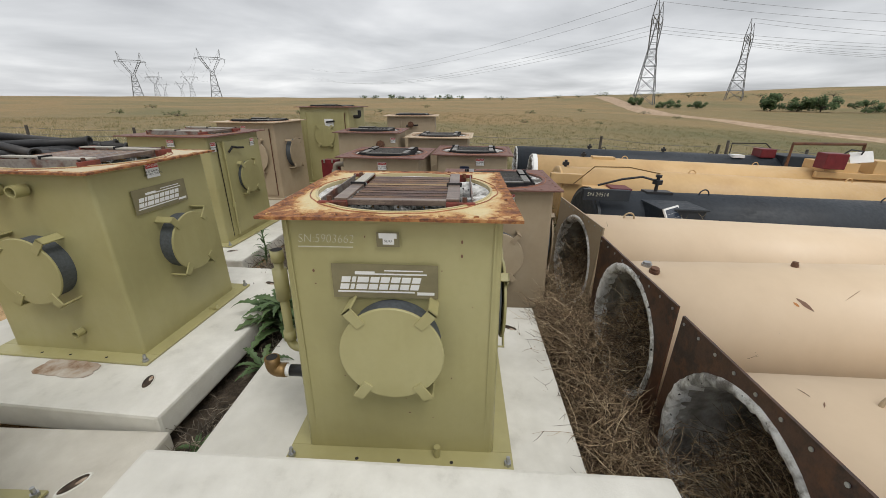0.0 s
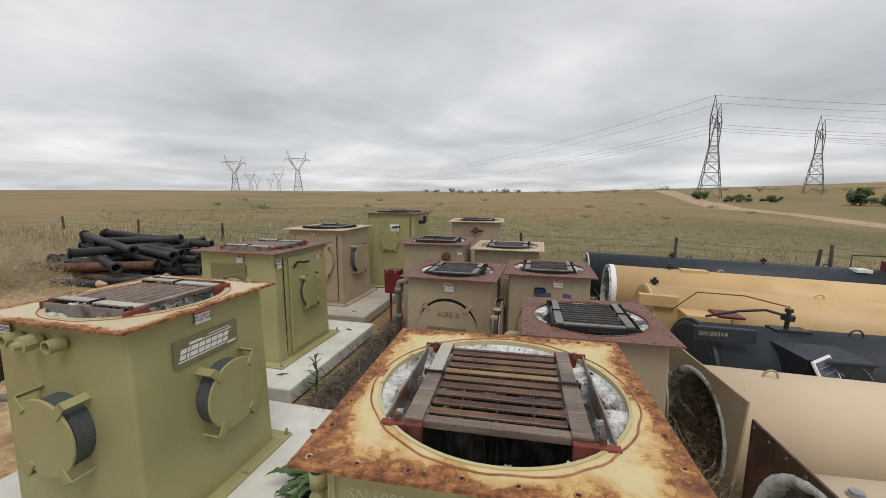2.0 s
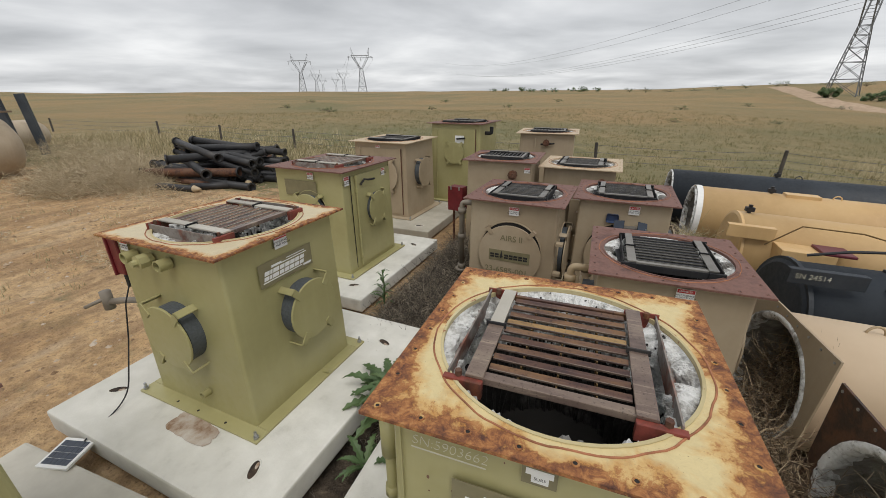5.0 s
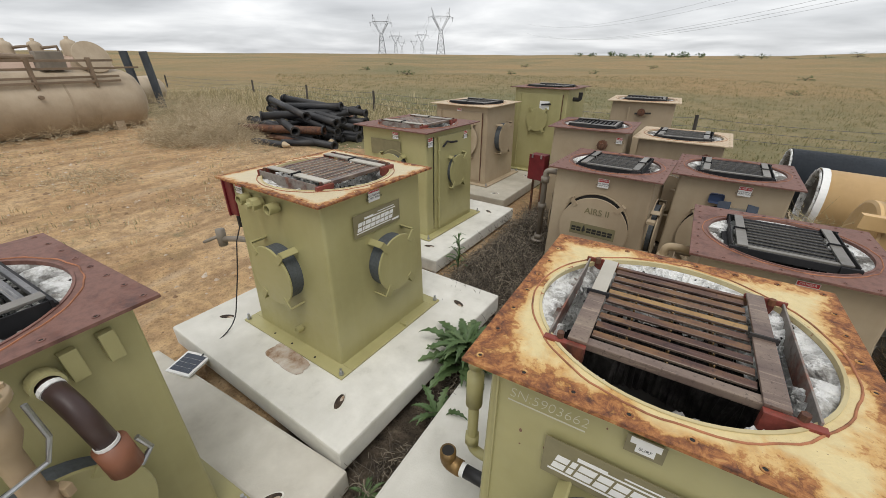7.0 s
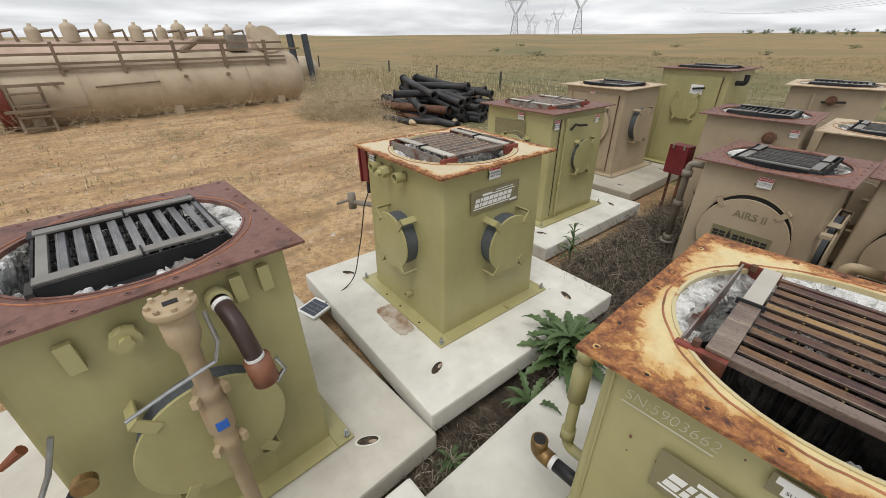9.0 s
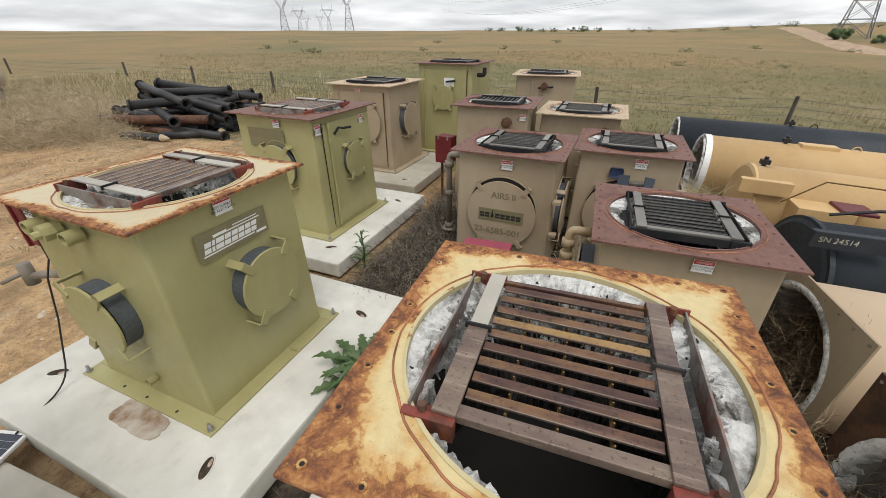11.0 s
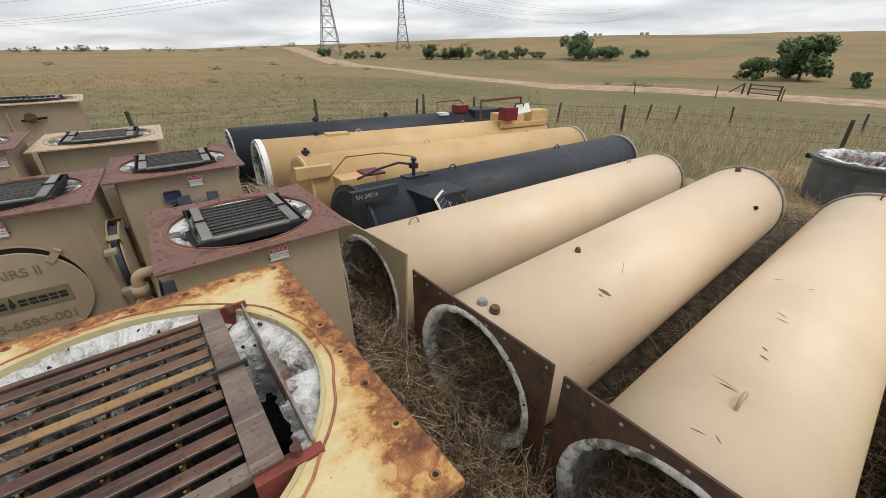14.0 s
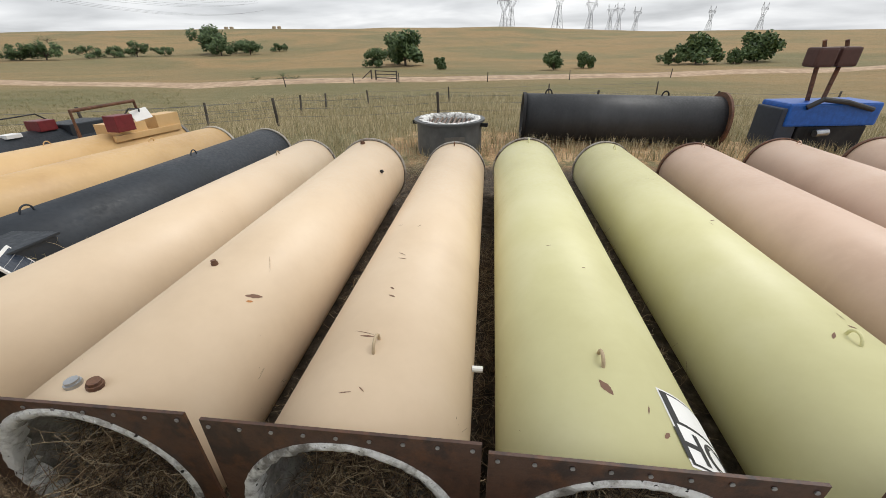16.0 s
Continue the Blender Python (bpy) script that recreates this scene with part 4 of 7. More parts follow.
def lug(ob, x, ang, mat, size=0.05):
    """A bent rod lifting eye on a tube's back."""
    T = Matrix.Rotation(radians(ang), 4, "X")
    pts = [T @ Vector((x + size * math.cos(a), 0, R_TUBE - 0.002 + size * 1.1 * math.sin(a))) for a in [i * math.pi / 10 for i in range(11)]]
    return part("lifting_lug", pipe(pts, 0.008, 8), mat, ob, "bent steel lifting eye")


M_COLLAR = rusted("mottled_collar", (0.36, 0.34, 0.30), (0.24, 0.19, 0.15), (0.10, 0.07, 0.055), 0.48, 0.6)
T = {}
FL = (0.505, 0.505, 0.5, M_FLANGE)
T["T0"] = stack_tube((1.37, 1.336, 0.325), (6.52, 1.43, 0.155), M_CREAM, "cream painted stack tube lying on the ground, scuffed", FL, collar=M_COLLAR)
T["T1"] = stack_tube((1.36, 2.423, 0.378), (5.75, 2.53, 0.365), M_CREAM, "cream painted stack tube with pipe plugs near its flange", (0.53, 0.475, 0.5, M_FLANGE), collar=M_COLLAR)
T["T2"] = stack_tube((1.36, 3.68, 0.35), (7.2, 4.155, 0.0), M_CREAM, "cream painted stack tube with taupe flange and lifting eyes", (0.53, 0.5, 0.48, M_TAUPE), collar=M_COLLAR)
T["M1"] = stack_tube((1.37, 0.304, 0.327), (6.27, 0.37, 0.285), M_LIME, "pale lime-green stack tube with a white warning sign", FL, collar=M_COLLAR)
T["M2"] = stack_tube((1.40, -0.92, 0.27), (7.1, -0.95, 0.06), M_LIME, "pale lime-green stack tube with scratched paint", FL, collar=M_COLLAR)
T["M3"] = stack_tube((1.55, -2.1, 0.27), (7.1, -2.3, 0.06), M_PINK, "pinkish beige stack tube with brown collar", FL)
T["M4"] = stack_tube((1.6, -3.35, 0.27), (7.6, -3.85, 0.04), M_PINK, "pinkish beige stack tube lying near the end of the row", FL)
T["M5"] = stack_tube((1.7, -4.6, 0.27), (7.7, -5.4, 0.06), M_PINK, "pinkish beige stack tube at the end of the row", FL)
T["T3"] = stack_tube((1.75, 4.75, 0.36), (7.65, 5.22, 0.095), M_SLATE, "slate black stack tube with control box and solar panel", None, M_BAR_PALE, capped=True)
T["T4"] = stack_tube((1.75, 6.25, 0.40), (7.5, 6.2, 0.155), M_OCHRE, "ochre stack tube with fittings bolted to it", None, M_BAR_PALE, capped=True)
T["T5"] = stack_tube((1.6, 7.75, 0.38), (7.9, 7.42, 0.18), M_OCHRE, "ochre stack tube with white end ring", None, M_BAR_GREY)
T["T6"] = stack_tube((1.5, 9.2, 0.38), (8.0, 9.0, 0.20), M_SLATE, "slate black stack tube at the edge of the field", None, M_BAR_GREY)


# ---- stickers, labels and fittings on the bases ----
def maker_plate(ob, F, s=1.0):
    """The maker's sticker: its emblem as plain leaning bars."""
    plate = part("maker_sticker", box(-0.215 * s, 0.215 * s, -0.075 * s, 0.075 * s, 0, 0.0015, 0, F), M_STICKER, ob, "grey-brown maker's sticker with white emblem")
    bm = bmesh.new()
    S = F @ Matrix(((1, 0.25, 0, 0), (0, 1, 0, 0), (0, 0, 1, 0), (0, 0, 0, 1)))
    x0 = -0.178 * s
    for wide in (0.036, 0.016, 0.046, 0.036, 0.036, 0.036, 0.036, 0.034):
        x1 = x0 + wide * s
        add_box(bm, x0, x1, -0.036 * s, -0.012 * s, 0.002, 0.003, 0, S)
        add_box(bm, x0, x1, -0.005 * s, 0.020 * s, 0.002, 0.003, 0, S)
        x0 = x1 + 0.0065 * s
    add_box(bm, -0.195 * s, 0.12 * s, -0.05 * s, -0.043 * s, 0.002, 0.003, 0, F)
    add_box(bm, 0.13 * s, 0.2 * s, -0.058 * s, -0.045 * s, 0.002, 0.003, 0, F)
    add_box(bm, -0.12 * s, 0.17 * s, 0.03 * s, 0.036 * s, 0.002, 0.003, 0, F)
    add_box(bm, 0.0, 0.155 * s, 0.046 * s, 0.051 * s, 0.002, 0.003, 0, F)
    add_box(bm, -0.12 * s, -0.04 * s, 0.036 * s, 0.044 * s, 0.002, 0.003, 0, F)
    part("emblem", bm, M_WHITE, plate)


def danger_label(ob, F, w=0.085, h=0.075):
    lab = part("warning_label", box(-w / 2, w / 2, -h / 2, h / 2, 0, 0.001, 0, F), M_WHITE, ob, "white and red hot-surface warning label")
    part("label_header", box(-w * 0.47, w * 0.47, h * 0.14, h * 0.46, 0.001, 0.0018, 0, F), M_REDINK, lab)
    text_mesh("header_word", "DANGER", h * 0.25, F @ Matrix.Translation((0, h * 0.3, 0.002)), M_WHITE, lab, depth=0.0003)
    text_mesh("label_text", "HOT SURFACE\nDO NOT TOUCH", h * 0.2, F @ Matrix.Translation((0, -h * 0.17, 0.0015)), M_INK, lab, depth=0.0003)


def nipple(ob, F, r=0.03, length=0.06, mat=None, cap=False):
    mat = mat or M_OLIVE
    bm = lathe([(r, 0), (r, length), (r * 0.78, length), (r * 0.78, 0.004)], 20, F)
    p = part("pipe_nipple", bm, mat, ob, smooth=False)
    if cap:
        part("plug", lathe([(r * 1.25, length * 0.4), (r * 1.25, length * 1.1), (r * 0.6, length * 1.1), (r * 0.6, length * 1.5), (0.0001, length * 1.5)], 8, F), mat, p)
    else:
        # shallow black disc paints the bore's inner shade
        part("bore", lathe([(0.0001, 0.006), (r * 0.77, 0.006)], 16, F), M_INSIDE_SHADE, p)


def spot(k, side, x, z, w, lift=0.0):
    half = 0.445 * w
    tilt = Matrix.Rotation(radians(0.0), 4, "X")
    return face_frame(side, half + lift + 0.006, z) @ Matrix.Translation((x, 0, 0)) @ tilt


A, B, C, D, FF, G, H, I, J = (BOXES[k] for k in "ABCDFGHIJ")
maker_plate(A, spot("A", 0, -0.03, 0.92, 1.0))
text_mesh("chalk_number", "SN:5903662", 0.050, spot("A", 0, -0.255, 1.098, 1.0), M_CHALK, A, shear=0.15, bold=-0.0014, depth=0.0004, sx=0.9)
part("chalk_line", box(-0.37, -0.15, 1.062, 1.066, -0.0005, 0.0008, 0, face_frame(0, 0.447, 0)), M_CHALK, A)
torn = part("torn_label", box(-0.045, 0.045, -0.03, 0.03, 0, 0.001, 0, spot("A", 0, -0.01, 1.10, 1.0)), M_STICKER, A, "torn remains of a white label")
part("label_scrap", box(-0.035, 0.035, 0.005, 0.026, 0.0012, 0.002, 0, spot("A", 0, -0.01, 1.10, 1.0)), M_WHITE, torn)
part("label_scrap", box(-0.022, 0.022, -0.02, 0.005, 0.0012, 0.002, 0, spot("A", 0, -0.008, 1.10, 1.0)), M_WHITE, torn)
text_mesh("label_word", "SURF", 0.014, spot("A", 0, -0.008, 1.094, 1.0) @ Matrix.Translation((0, 0, 0.0022)), M_INK, torn, depth=0.0003)
for x in (-0.405, 0.405):
    part("edge_fold", box(x - 0.003, x + 0.003, 0.02, 1.17, -0.001, 0.003, 0, face_frame(0, 0.446, 0)), M_OLIVE, A)
part("drain_stub", rod((0.18, -0.48, 0.014), (0.18, -0.48, 0.07), 0.016, 12), M_OLIVE, A)
# pipework on the side of A
bm = pipe(bend((-0.58, -0.22, 0.93), (-0.58, -0.22, 0.42), (-0.44, -0.22, 0.42), 0.05), 0.022, 16)
add_tube(bm, (-0.58, -0.22, 0.70), (-0.58, -0.22, 0.86), 0.034, 16)
add_tube(bm, (-0.58, -0.22, 0.90), (-0.58, -0.22, 0.955), 0.030, 16)
add_tube(bm, (-0.58, -0.22, 0.47), (-0.58, -0.22, 0.52), 0.031, 8)
part("riser_pipe", bm, M_OLIVE, A, "olive painted riser pipe with coupling", True)
# the riser is solid; this disc paints the shade in its mouth
part("riser_mouth", lathe([(0.0001, 0), (0.027, 0)], 16, Matrix.Translation((-0.58, -0.22, 0.957))), M_INSIDE_SHADE, A)
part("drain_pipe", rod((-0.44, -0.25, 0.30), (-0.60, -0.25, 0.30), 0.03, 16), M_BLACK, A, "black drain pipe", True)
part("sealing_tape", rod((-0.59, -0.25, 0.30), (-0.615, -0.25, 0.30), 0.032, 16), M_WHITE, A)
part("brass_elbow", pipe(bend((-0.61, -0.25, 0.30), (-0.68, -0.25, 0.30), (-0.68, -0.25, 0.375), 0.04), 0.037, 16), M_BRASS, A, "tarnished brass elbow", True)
# same for the elbow: shade of the mouth painted as a disc
part("elbow_mouth", lathe([(0.0001, 0), (0.028, 0)], 16, Matrix.Translation((-0.68, -0.25, 0.377))), M_INSIDE_SHADE, A)

maker_plate(B, spot("B", 1, -0.02, 0.93, 1.02))
danger_label(B, spot("B", 1, -0.04, 1.10, 1.02), 0.1, 0.09)
danger_label(B, spot("B", 0, -0.34, 1.10, 1.02), 0.075, 0.075)
for x, cap in ((-0.24, False), (-0.10, True), (0.06, False)):
    nipple(B, spot("B", 0, x, 1.055, 1.02), 0.034, 0.07, cap=cap)
nipple(B, spot("B", 0, 0.08, 0.16, 1.02), 0.024, 0.05)
part("drain_stub", rod((0.49, 0.12, 0.014), (0.55, 0.12, 0.03), 0.016, 12), M_OLIVE, B)
box_ctl = part("control_box", box(-0.56, -0.47, -0.44, -0.24, 0.86, 1.13, 0.012), M_RED, B, "dark red control box")
part("box_lid", box(-0.578, -0.56, -0.45, -0.23, 0.85, 1.14, 0.004), M_RED, box_ctl)
part("gland", rod((-0.54, -0.40, 0.84), (-0.54, -0.40, 0.76), 0.02, 10), M_BLACK, box_ctl)
part("gland", rod((-0.54, -0.30, 0.84), (-0.54, -0.30, 0.78), 0.026, 10), M_BLACK, box_ctl)
bm = pipe([(-0.45, -0.38, 0.66), (-0.60, -0.42, 0.65), (-0.76, -0.46, 0.62)], 0.022, 10)
add_tube(bm, (-0.76, -0.46, 0.57), (-0.76, -0.46, 0.70), 0.034, 10)
add_pipe(bm, [(-0.74, -0.46, 0.66), (-0.80, -0.52, 0.63), (-0.86, -0.55, 0.60)], 0.012, 8)
part("fuel_valve", bm, M_PIPE_GREY, B, "weathered brass fuel valve and stub pipe", True)

danger_label(C, spot("C", 0, 0.06, 1.14, 1.1), 0.085, 0.075)
part("faded_sticker", box(-0.23, 0.23, -0.09, 0.09, 0, 0.0015, 0, spot("C", 0, -0.1, 0.99, 1.1)), M_STICKER, C, "faded bare sticker patch")
S1 = face_frame(1, 0.447 * 1.1, 0)
for x in (-0.36, 0.42):
    part("door_seam", box(x - 0.004, x + 0.004, 0.05, 1.15, 0, 0.004, 0, S1), M_INSIDE_SHADE, C)
door = part("door", box(-0.35, 0.415, 0.06, 1.14, -0.004, 0.012, 0.003, S1), M_OLIVE, C, "hinged olive steel door")
part("hinge_rod", rod(S1 @ Vector((-0.29, 0.06, 0.03)), S1 @ Vector((-0.29, 1.15, 0.03)), 0.011, 10), M_OLIVE, door)
for z in (0.15, 0.4, 0.95, 1.09):
    part("hinge_knuckle", rod(S1 @ Vector((-0.29, z, 0.03)), S1 @ Vector((-0.29, z + 0.05, 0.03)), 0.019, 10), M_OLIVE, door)
bm = pipe([S1 @ Vector(p) for p in ((-0.2, 1.02, 0.02), (-0.16, 1.08, 0.05), (-0.08, 1.06, 0.05), (0.04, 1.05, 0.05))], 0.012, 8)
part("latch", bm, M_FIN_DARK, door)
danger_label(C, spot("C", 1, -0.42, 1.1, 1.1), 0.08, 0.1)
danger_label(C, spot("C", 1, 0.28, 1.09, 1.1, 0.012), 0.07, 0.09)

# D, F, H labels and pipework
danger_label(D, spot("D", 0, 0.07, 1.13, 1.0), 0.1, 0.075)
danger_label(FF, spot("F", 0, 0.02, 1.12, 1.02), 0.1, 0.085)
Fp = face_frame(0, 0.442 * 1.02 + 0.048, 0.648) @ Matrix.Translation((0.04, 0, 0))
text_mesh("stencil", "AIRS II", 0.085, Fp @ Matrix.Translation((-0.02, 0.19, 0)), M_STICKER, FF, depth=0.0006, bold=0.001)
text_mesh("stencil", "23-6585-001", 0.085, Fp @ Matrix.Translation((-0.06, -0.17, 0)), M_STICKER, FF, depth=0.0006, bold=0.001, sx=1.05)
plate = part("maker_sticker", box(-0.25, 0.18, -0.065, 0.055, 0, 0.002, 0, Fp), M_STICKER, FF, "brown maker's sticker with black emblem")
bm = bmesh.new()
for i in range(8):
    x = -0.235 + i * 0.05
    if i == 2:
        add_tube(bm, Fp @ Vector((x + 0.02, -0.02, 0.0022)), Fp @ Vector((x + 0.02, 0.045, 0.0022)), 0.03, 3, 0.002)
    else:
        add_box(bm, x, x + 0.042, -0.034, -0.014, 0.0022, 0.0032, 0, Fp)
        add_box(bm, x, x + 0.042, -0.008, 0.014, 0.0022, 0.0032, 0, Fp)
part("emblem", bm, M_INK, plate)
danger_label(H, spot("H", 0, 0.1, 1.17, 1.0), 0.1, 0.085)
part("round_badge", box(-0.07, 0.05, -0.045, 0.045, 0, 0.002, 0.02, spot("H", 0, -0.08, 1.07, 1.0)), plain("navy_badge", (0.03, 0.05, 0.11), 0.4), H, "navy blue badge")
for x in (-0.02, 0.19):
    sp = part("small_panel", box(-0.05, 0.05, -0.055, 0.055, 0, 0.008, 0.002, spot("H", 0, x, 1.02, 1.0) @ Matrix.Translation((0, 0, 0.07)) @ Matrix.Rotation(radians(-28), 4, "X") @ Matrix.Rotation(radians(30 if x > 0 else -20), 4, "Y")), M_CELL, H, "small tilted solar panel")
part("panel_arm", box(-0.06, 0.24, 0.99, 1.01, 0.0, 0.07, 0.003, face_frame(0, 0.447, 0)), M_STEEL, H)
for k, (ob, x0, zt, zb) in enumerate(((D, -0.62, 1.02, 0.62), (FF, -0.62, 1.10, 0.30))):
    bm = pipe(bend((-0.44, 0.0 if k == 0 else -0.25, zt), (x0, 0.0 if k == 0 else -0.25, zt), (x0, 0.0 if k == 0 else -0.25, zb), 0.05), 0.03, 14)
    yy = 0.0 if k == 0 else -0.25
    for z in (zt - 0.1, (zt + zb) / 2, zb + 0.03):
        add_tube(bm, (x0, yy, z - 0.03), (x0, yy, z + 0.03), 0.045, 12)
    add_tube(bm, (x0, yy, zb - 0.02), (x0, yy, zb), 0.075, 16)
    part("riser_pipe", bm, M_PIPE_TAN if k == 0 else M_PIPE_GREY, ob, "weathered riser pipe with couplings", True)
for ob, w in ((FF, 1.02), (H, 1.0)):
    for s in (1, 3):
        for z in (0.5, 0.82):
            part("side_clip", box(-0.47 * w, -0.40 * w, z, z + 0.03, 0.0, 0.07, 0.003, face_frame(s, 0.445 * w, 0)), M_TAUPE, ob)

# G pipework
TAN = M_PIPE_TAN
S = face_frame(1, 0.447, 0)
for x in (-0.41, -0.20, 0.29, 0.39):
    part("welded_tab", box(x - 0.022, x + 0.022, 1.02, 1.13, 0, 0.03, 0.003, S @ Matrix.Rotation(radians(3), 4, "Z")), M_OLIVE, G)
nipple(G, S @ Matrix.Translation((-0.12, 1.07, 0)), 0.036, 0.05, cap=True)
nipple(G, S @ Matrix.Translation((0.15, 0.25, 0)), 0.035, 0.04)
nipple(G, S @ Matrix.Translation((0.16, 1.08, 0)), 0.042, 0.05)
bm = pipe(bend(S @ Vector((0.16, 1.08, 0.02)), S @ Vector((0.17, 1.04, 0.16)), S @ Vector((0.19, 0.88, 0.19)), 0.06), 0.032, 14)
part("brown_elbow", bm, plain("brown_pipe", (0.055, 0.032, 0.028), 0.45), G, "dark brown threaded elbow", True)
part("tape_ring", rod(S @ Vector((0.16, 1.075, 0.05)), S @ Vector((0.162, 1.07, 0.065)), 0.034, 14), M_WHITE, G)
part("tape_ring", rod(S @ Vector((0.186, 0.905, 0.187)), S @ Vector((0.188, 0.893, 0.188)), 0.034, 14), M_WHITE, G)
part("hose_coupling", rod(S @ Vector((0.19, 0.89, 0.19)), S @ Vector((0.20, 0.78, 0.20)), 0.047, 16), plain("copper_coupling", (0.22, 0.085, 0.045), 0.5), G, "rust-brown cam coupling", True)
part("coupling_lever", pipe([S @ Vector(p) for p in ((0.25, 0.86, 0.2), (0.27, 0.8, 0.21), (0.23, 0.76, 0.21))], 0.009, 8), M_STEEL, G)
bm = lathe([(0.0001, 1.215), (0.068, 1.215), (0.0704, 1.21), (0.0704, 1.195), (0.068, 1.19), (0.0496, 1.19), (0.048, 1.15), (0.0496, 1.15), (0.0496, 1.08), (0.0288, 1.03), (0.0288, 0.86), (0.044, 0.86), (0.044, 0.82), (0.036, 0.8), (0.0464, 0.78), (0.0464, 0.66), (0.032, 0.62), (0.044, 0.6), (0.044, 0.56), (0.0304, 0.54), (0.0304, 0.12)], 24, S @ Matrix.Translation((0.02, 0, 0.17)) @ Matrix.Rotation(-math.pi / 2, 4, "X"))
valve = part("inlet_valve", bm, TAN, G, "tan cast inlet valve with bolted cap", True)
for k in range(8):
    a = k * math.tau / 8
    p = S @ Vector((0.02 + 0.058 * math.cos(a), 1.213, 0.17 + 0.058 * math.sin(a)))
    part("cap_bolt", rod(p, p + Vector((0, 0, 0.014)), 0.008, 6), TAN, valve)
for zz in (0.84, 0.58):
    for a in (0.4, 2.5, 4.6):
        c = S @ Vector((0.02 + 0.052 * math.cos(a), zz, 0.17 + 0.052 * math.sin(a)))
        part("union_ear", box(-0.018, 0.018, -0.012, 0.012, -0.02, 0.02, 0.004, Matrix.Translation(c) @ Matrix.Rotation(a, 4, "Z")), TAN, valve)
part("nameplate", box(-0.02, 0.02, 0, 0.002, -0.012, 0.012, 0, S @ Matrix.Translation((0.02, 1.216, 0.17))), M_FIN_DARK, valve)
part("impulse_tube", pipe([S @ Vector(p) for p in ((0.09, 1.16, 0.2), (0.095, 1.05, 0.22), (0.07, 0.98, 0.22), (-0.08, 0.93, 0.2), (-0.2, 0.88, 0.18))], 0.007, 8), M_STEEL, valve, "thin steel impulse tube")
part("blue_tag", box(0.0, 0.04, 0.68, 0.72, 0.2145, 0.218, 0, S), M_BLUE, valve)
part("lever", pipe([S @ Vector(p) for p in ((-0.37, 0.88, 0.09), (-0.42, 0.76, 0.1), (-0.48, 0.66, 0.1))], 0.008, 8), M_STEEL, G, "steel operating lever")
part("lever_grip", rod(S @ Vector((-0.44, 0.86, 0.06)), S @ Vector((-0.50, 0.82, 0.05)), 0.017, 10, 0.01), plain("worn_wood_grip", (0.19, 0.06, 0.025), 0.5), G, "worn brown wooden grip")
bm = lathe([(0.0001, 0.0), (0.035, 0.0), (0.035, 0.03), (0.028, 0.033), (0.0001, 0.033)], 20, S @ Matrix.Translation((-0.37, 0.66, 0.09)))
part("pressure_gauge", bm, M_BRASS, G, "round brass pressure gauge")
bm = pipe([S @ Vector(p) for p in ((-0.37, 0.66, 0.08), (-0.42, 0.60, 0.08), (-0.5, 0.55, 0.1))], 0.022, 10)
part("gauge_pipe", bm, M_FIN_DARK, G)

# doors on I and J
for ob, w, h in ((I, 1.15, 1.26), (J, 1.14, 1.49)):
    S = face_frame(0, 0.446 * w, 0)
    paint = M_TAUPE if ob is I else M_OLIVE
    door = part("door", box(-0.38 * w, 0.36 * w, 0.06, h - 0.1, 0, 0.012, 0.003, S), paint, ob, "hinged steel door")
    part("hinge_rod", rod(S @ Vector((-0.32 * w, 0.08, 0.03)), S @ Vector((-0.32 * w, h - 0.1, 0.03)), 0.011, 8), paint, door)
    part("door_seam", box(0.365 * w, 0.372 * w, 0.05, h - 0.1, 0, 0.013, 0, S), M_RUST, ob)
    part("latch", rod(S @ Vector((0.05, h - 0.28, 0.04)), S @ Vector((0.22, h - 0.26, 0.04)), 0.015, 8), M_FIN_DARK, door)
part("white_notice", box(-0.09, 0.09, -0.07, 0.07, 0, 0.002, 0, spot("J", 0, 0.1, 1.2, 1.14, 0.012)), M_WHITE, J, "white notice on the door")
danger_label(J, spot("J", 0, -0.38, 1.33, 1.14), 0.07, 0.08)
danger_label(I, spot("I", 0, -0.02, 1.16, 1.15), 0.08, 0.08)
part("stub_pipe", pipe(bend((0.47, -0.2, 1.3), (0.62, -0.2, 1.3), (0.62, -0.2, 1.42), 0.04), 0.035, 10), M_FIN_DARK, J)


def control_box(m, label, mat=M_RED, sx=0.2, sy=0.14, sz=0.3, legs=0.0, sign=True):
    ob = thing("control_box", m, label, "control box")
    body = part("body", box(-sx / 2, sx / 2, -sy / 2, sy / 2, legs, legs + sz, 0.008), mat, ob)
    part("lid", box(-sx / 2 - 0.006, sx / 2 + 0.006, -sy / 2 - 0.014, -sy / 2, legs - 0.004, legs + sz + 0.004, 0.003), mat, ob)
    if sign:
        part("label", box(-sx * 0.2, sx * 0.2, -sy / 2 - 0.016, -sy / 2 - 0.014, legs + sz * 0.35, legs + sz * 0.6), M_WHITE, ob)
    for x in (-sx * 0.3, sx * 0.3):
        part("latch", box(x - 0.012, x + 0.012, -sy / 2 - 0.02, -sy / 2 - 0.012, legs + sz - 0.04, legs + sz + 0.01, 0.002), M_STEEL, ob)
        if legs:
            part("leg", rod((x, 0, 0), (x, 0, legs), 0.018, 8), M_RUST, ob)
    return ob


control_box(pose(-0.62, 3.78, ground_height(-0.62, 3.78), -0, 0, 2), "faded red control box standing in dry weeds", plain("faded_red", (0.30, 0.055, 0.085), 0.5), 0.38, 0.3, 0.35, 0.3)
control_box(pose(-1.72, 6.05, ground_height(-1.72, 6.05), 0, 0, -10), "dark red control box on a pipe stand", M_RED, 0.22, 0.16, 0.34, 0.6, False)


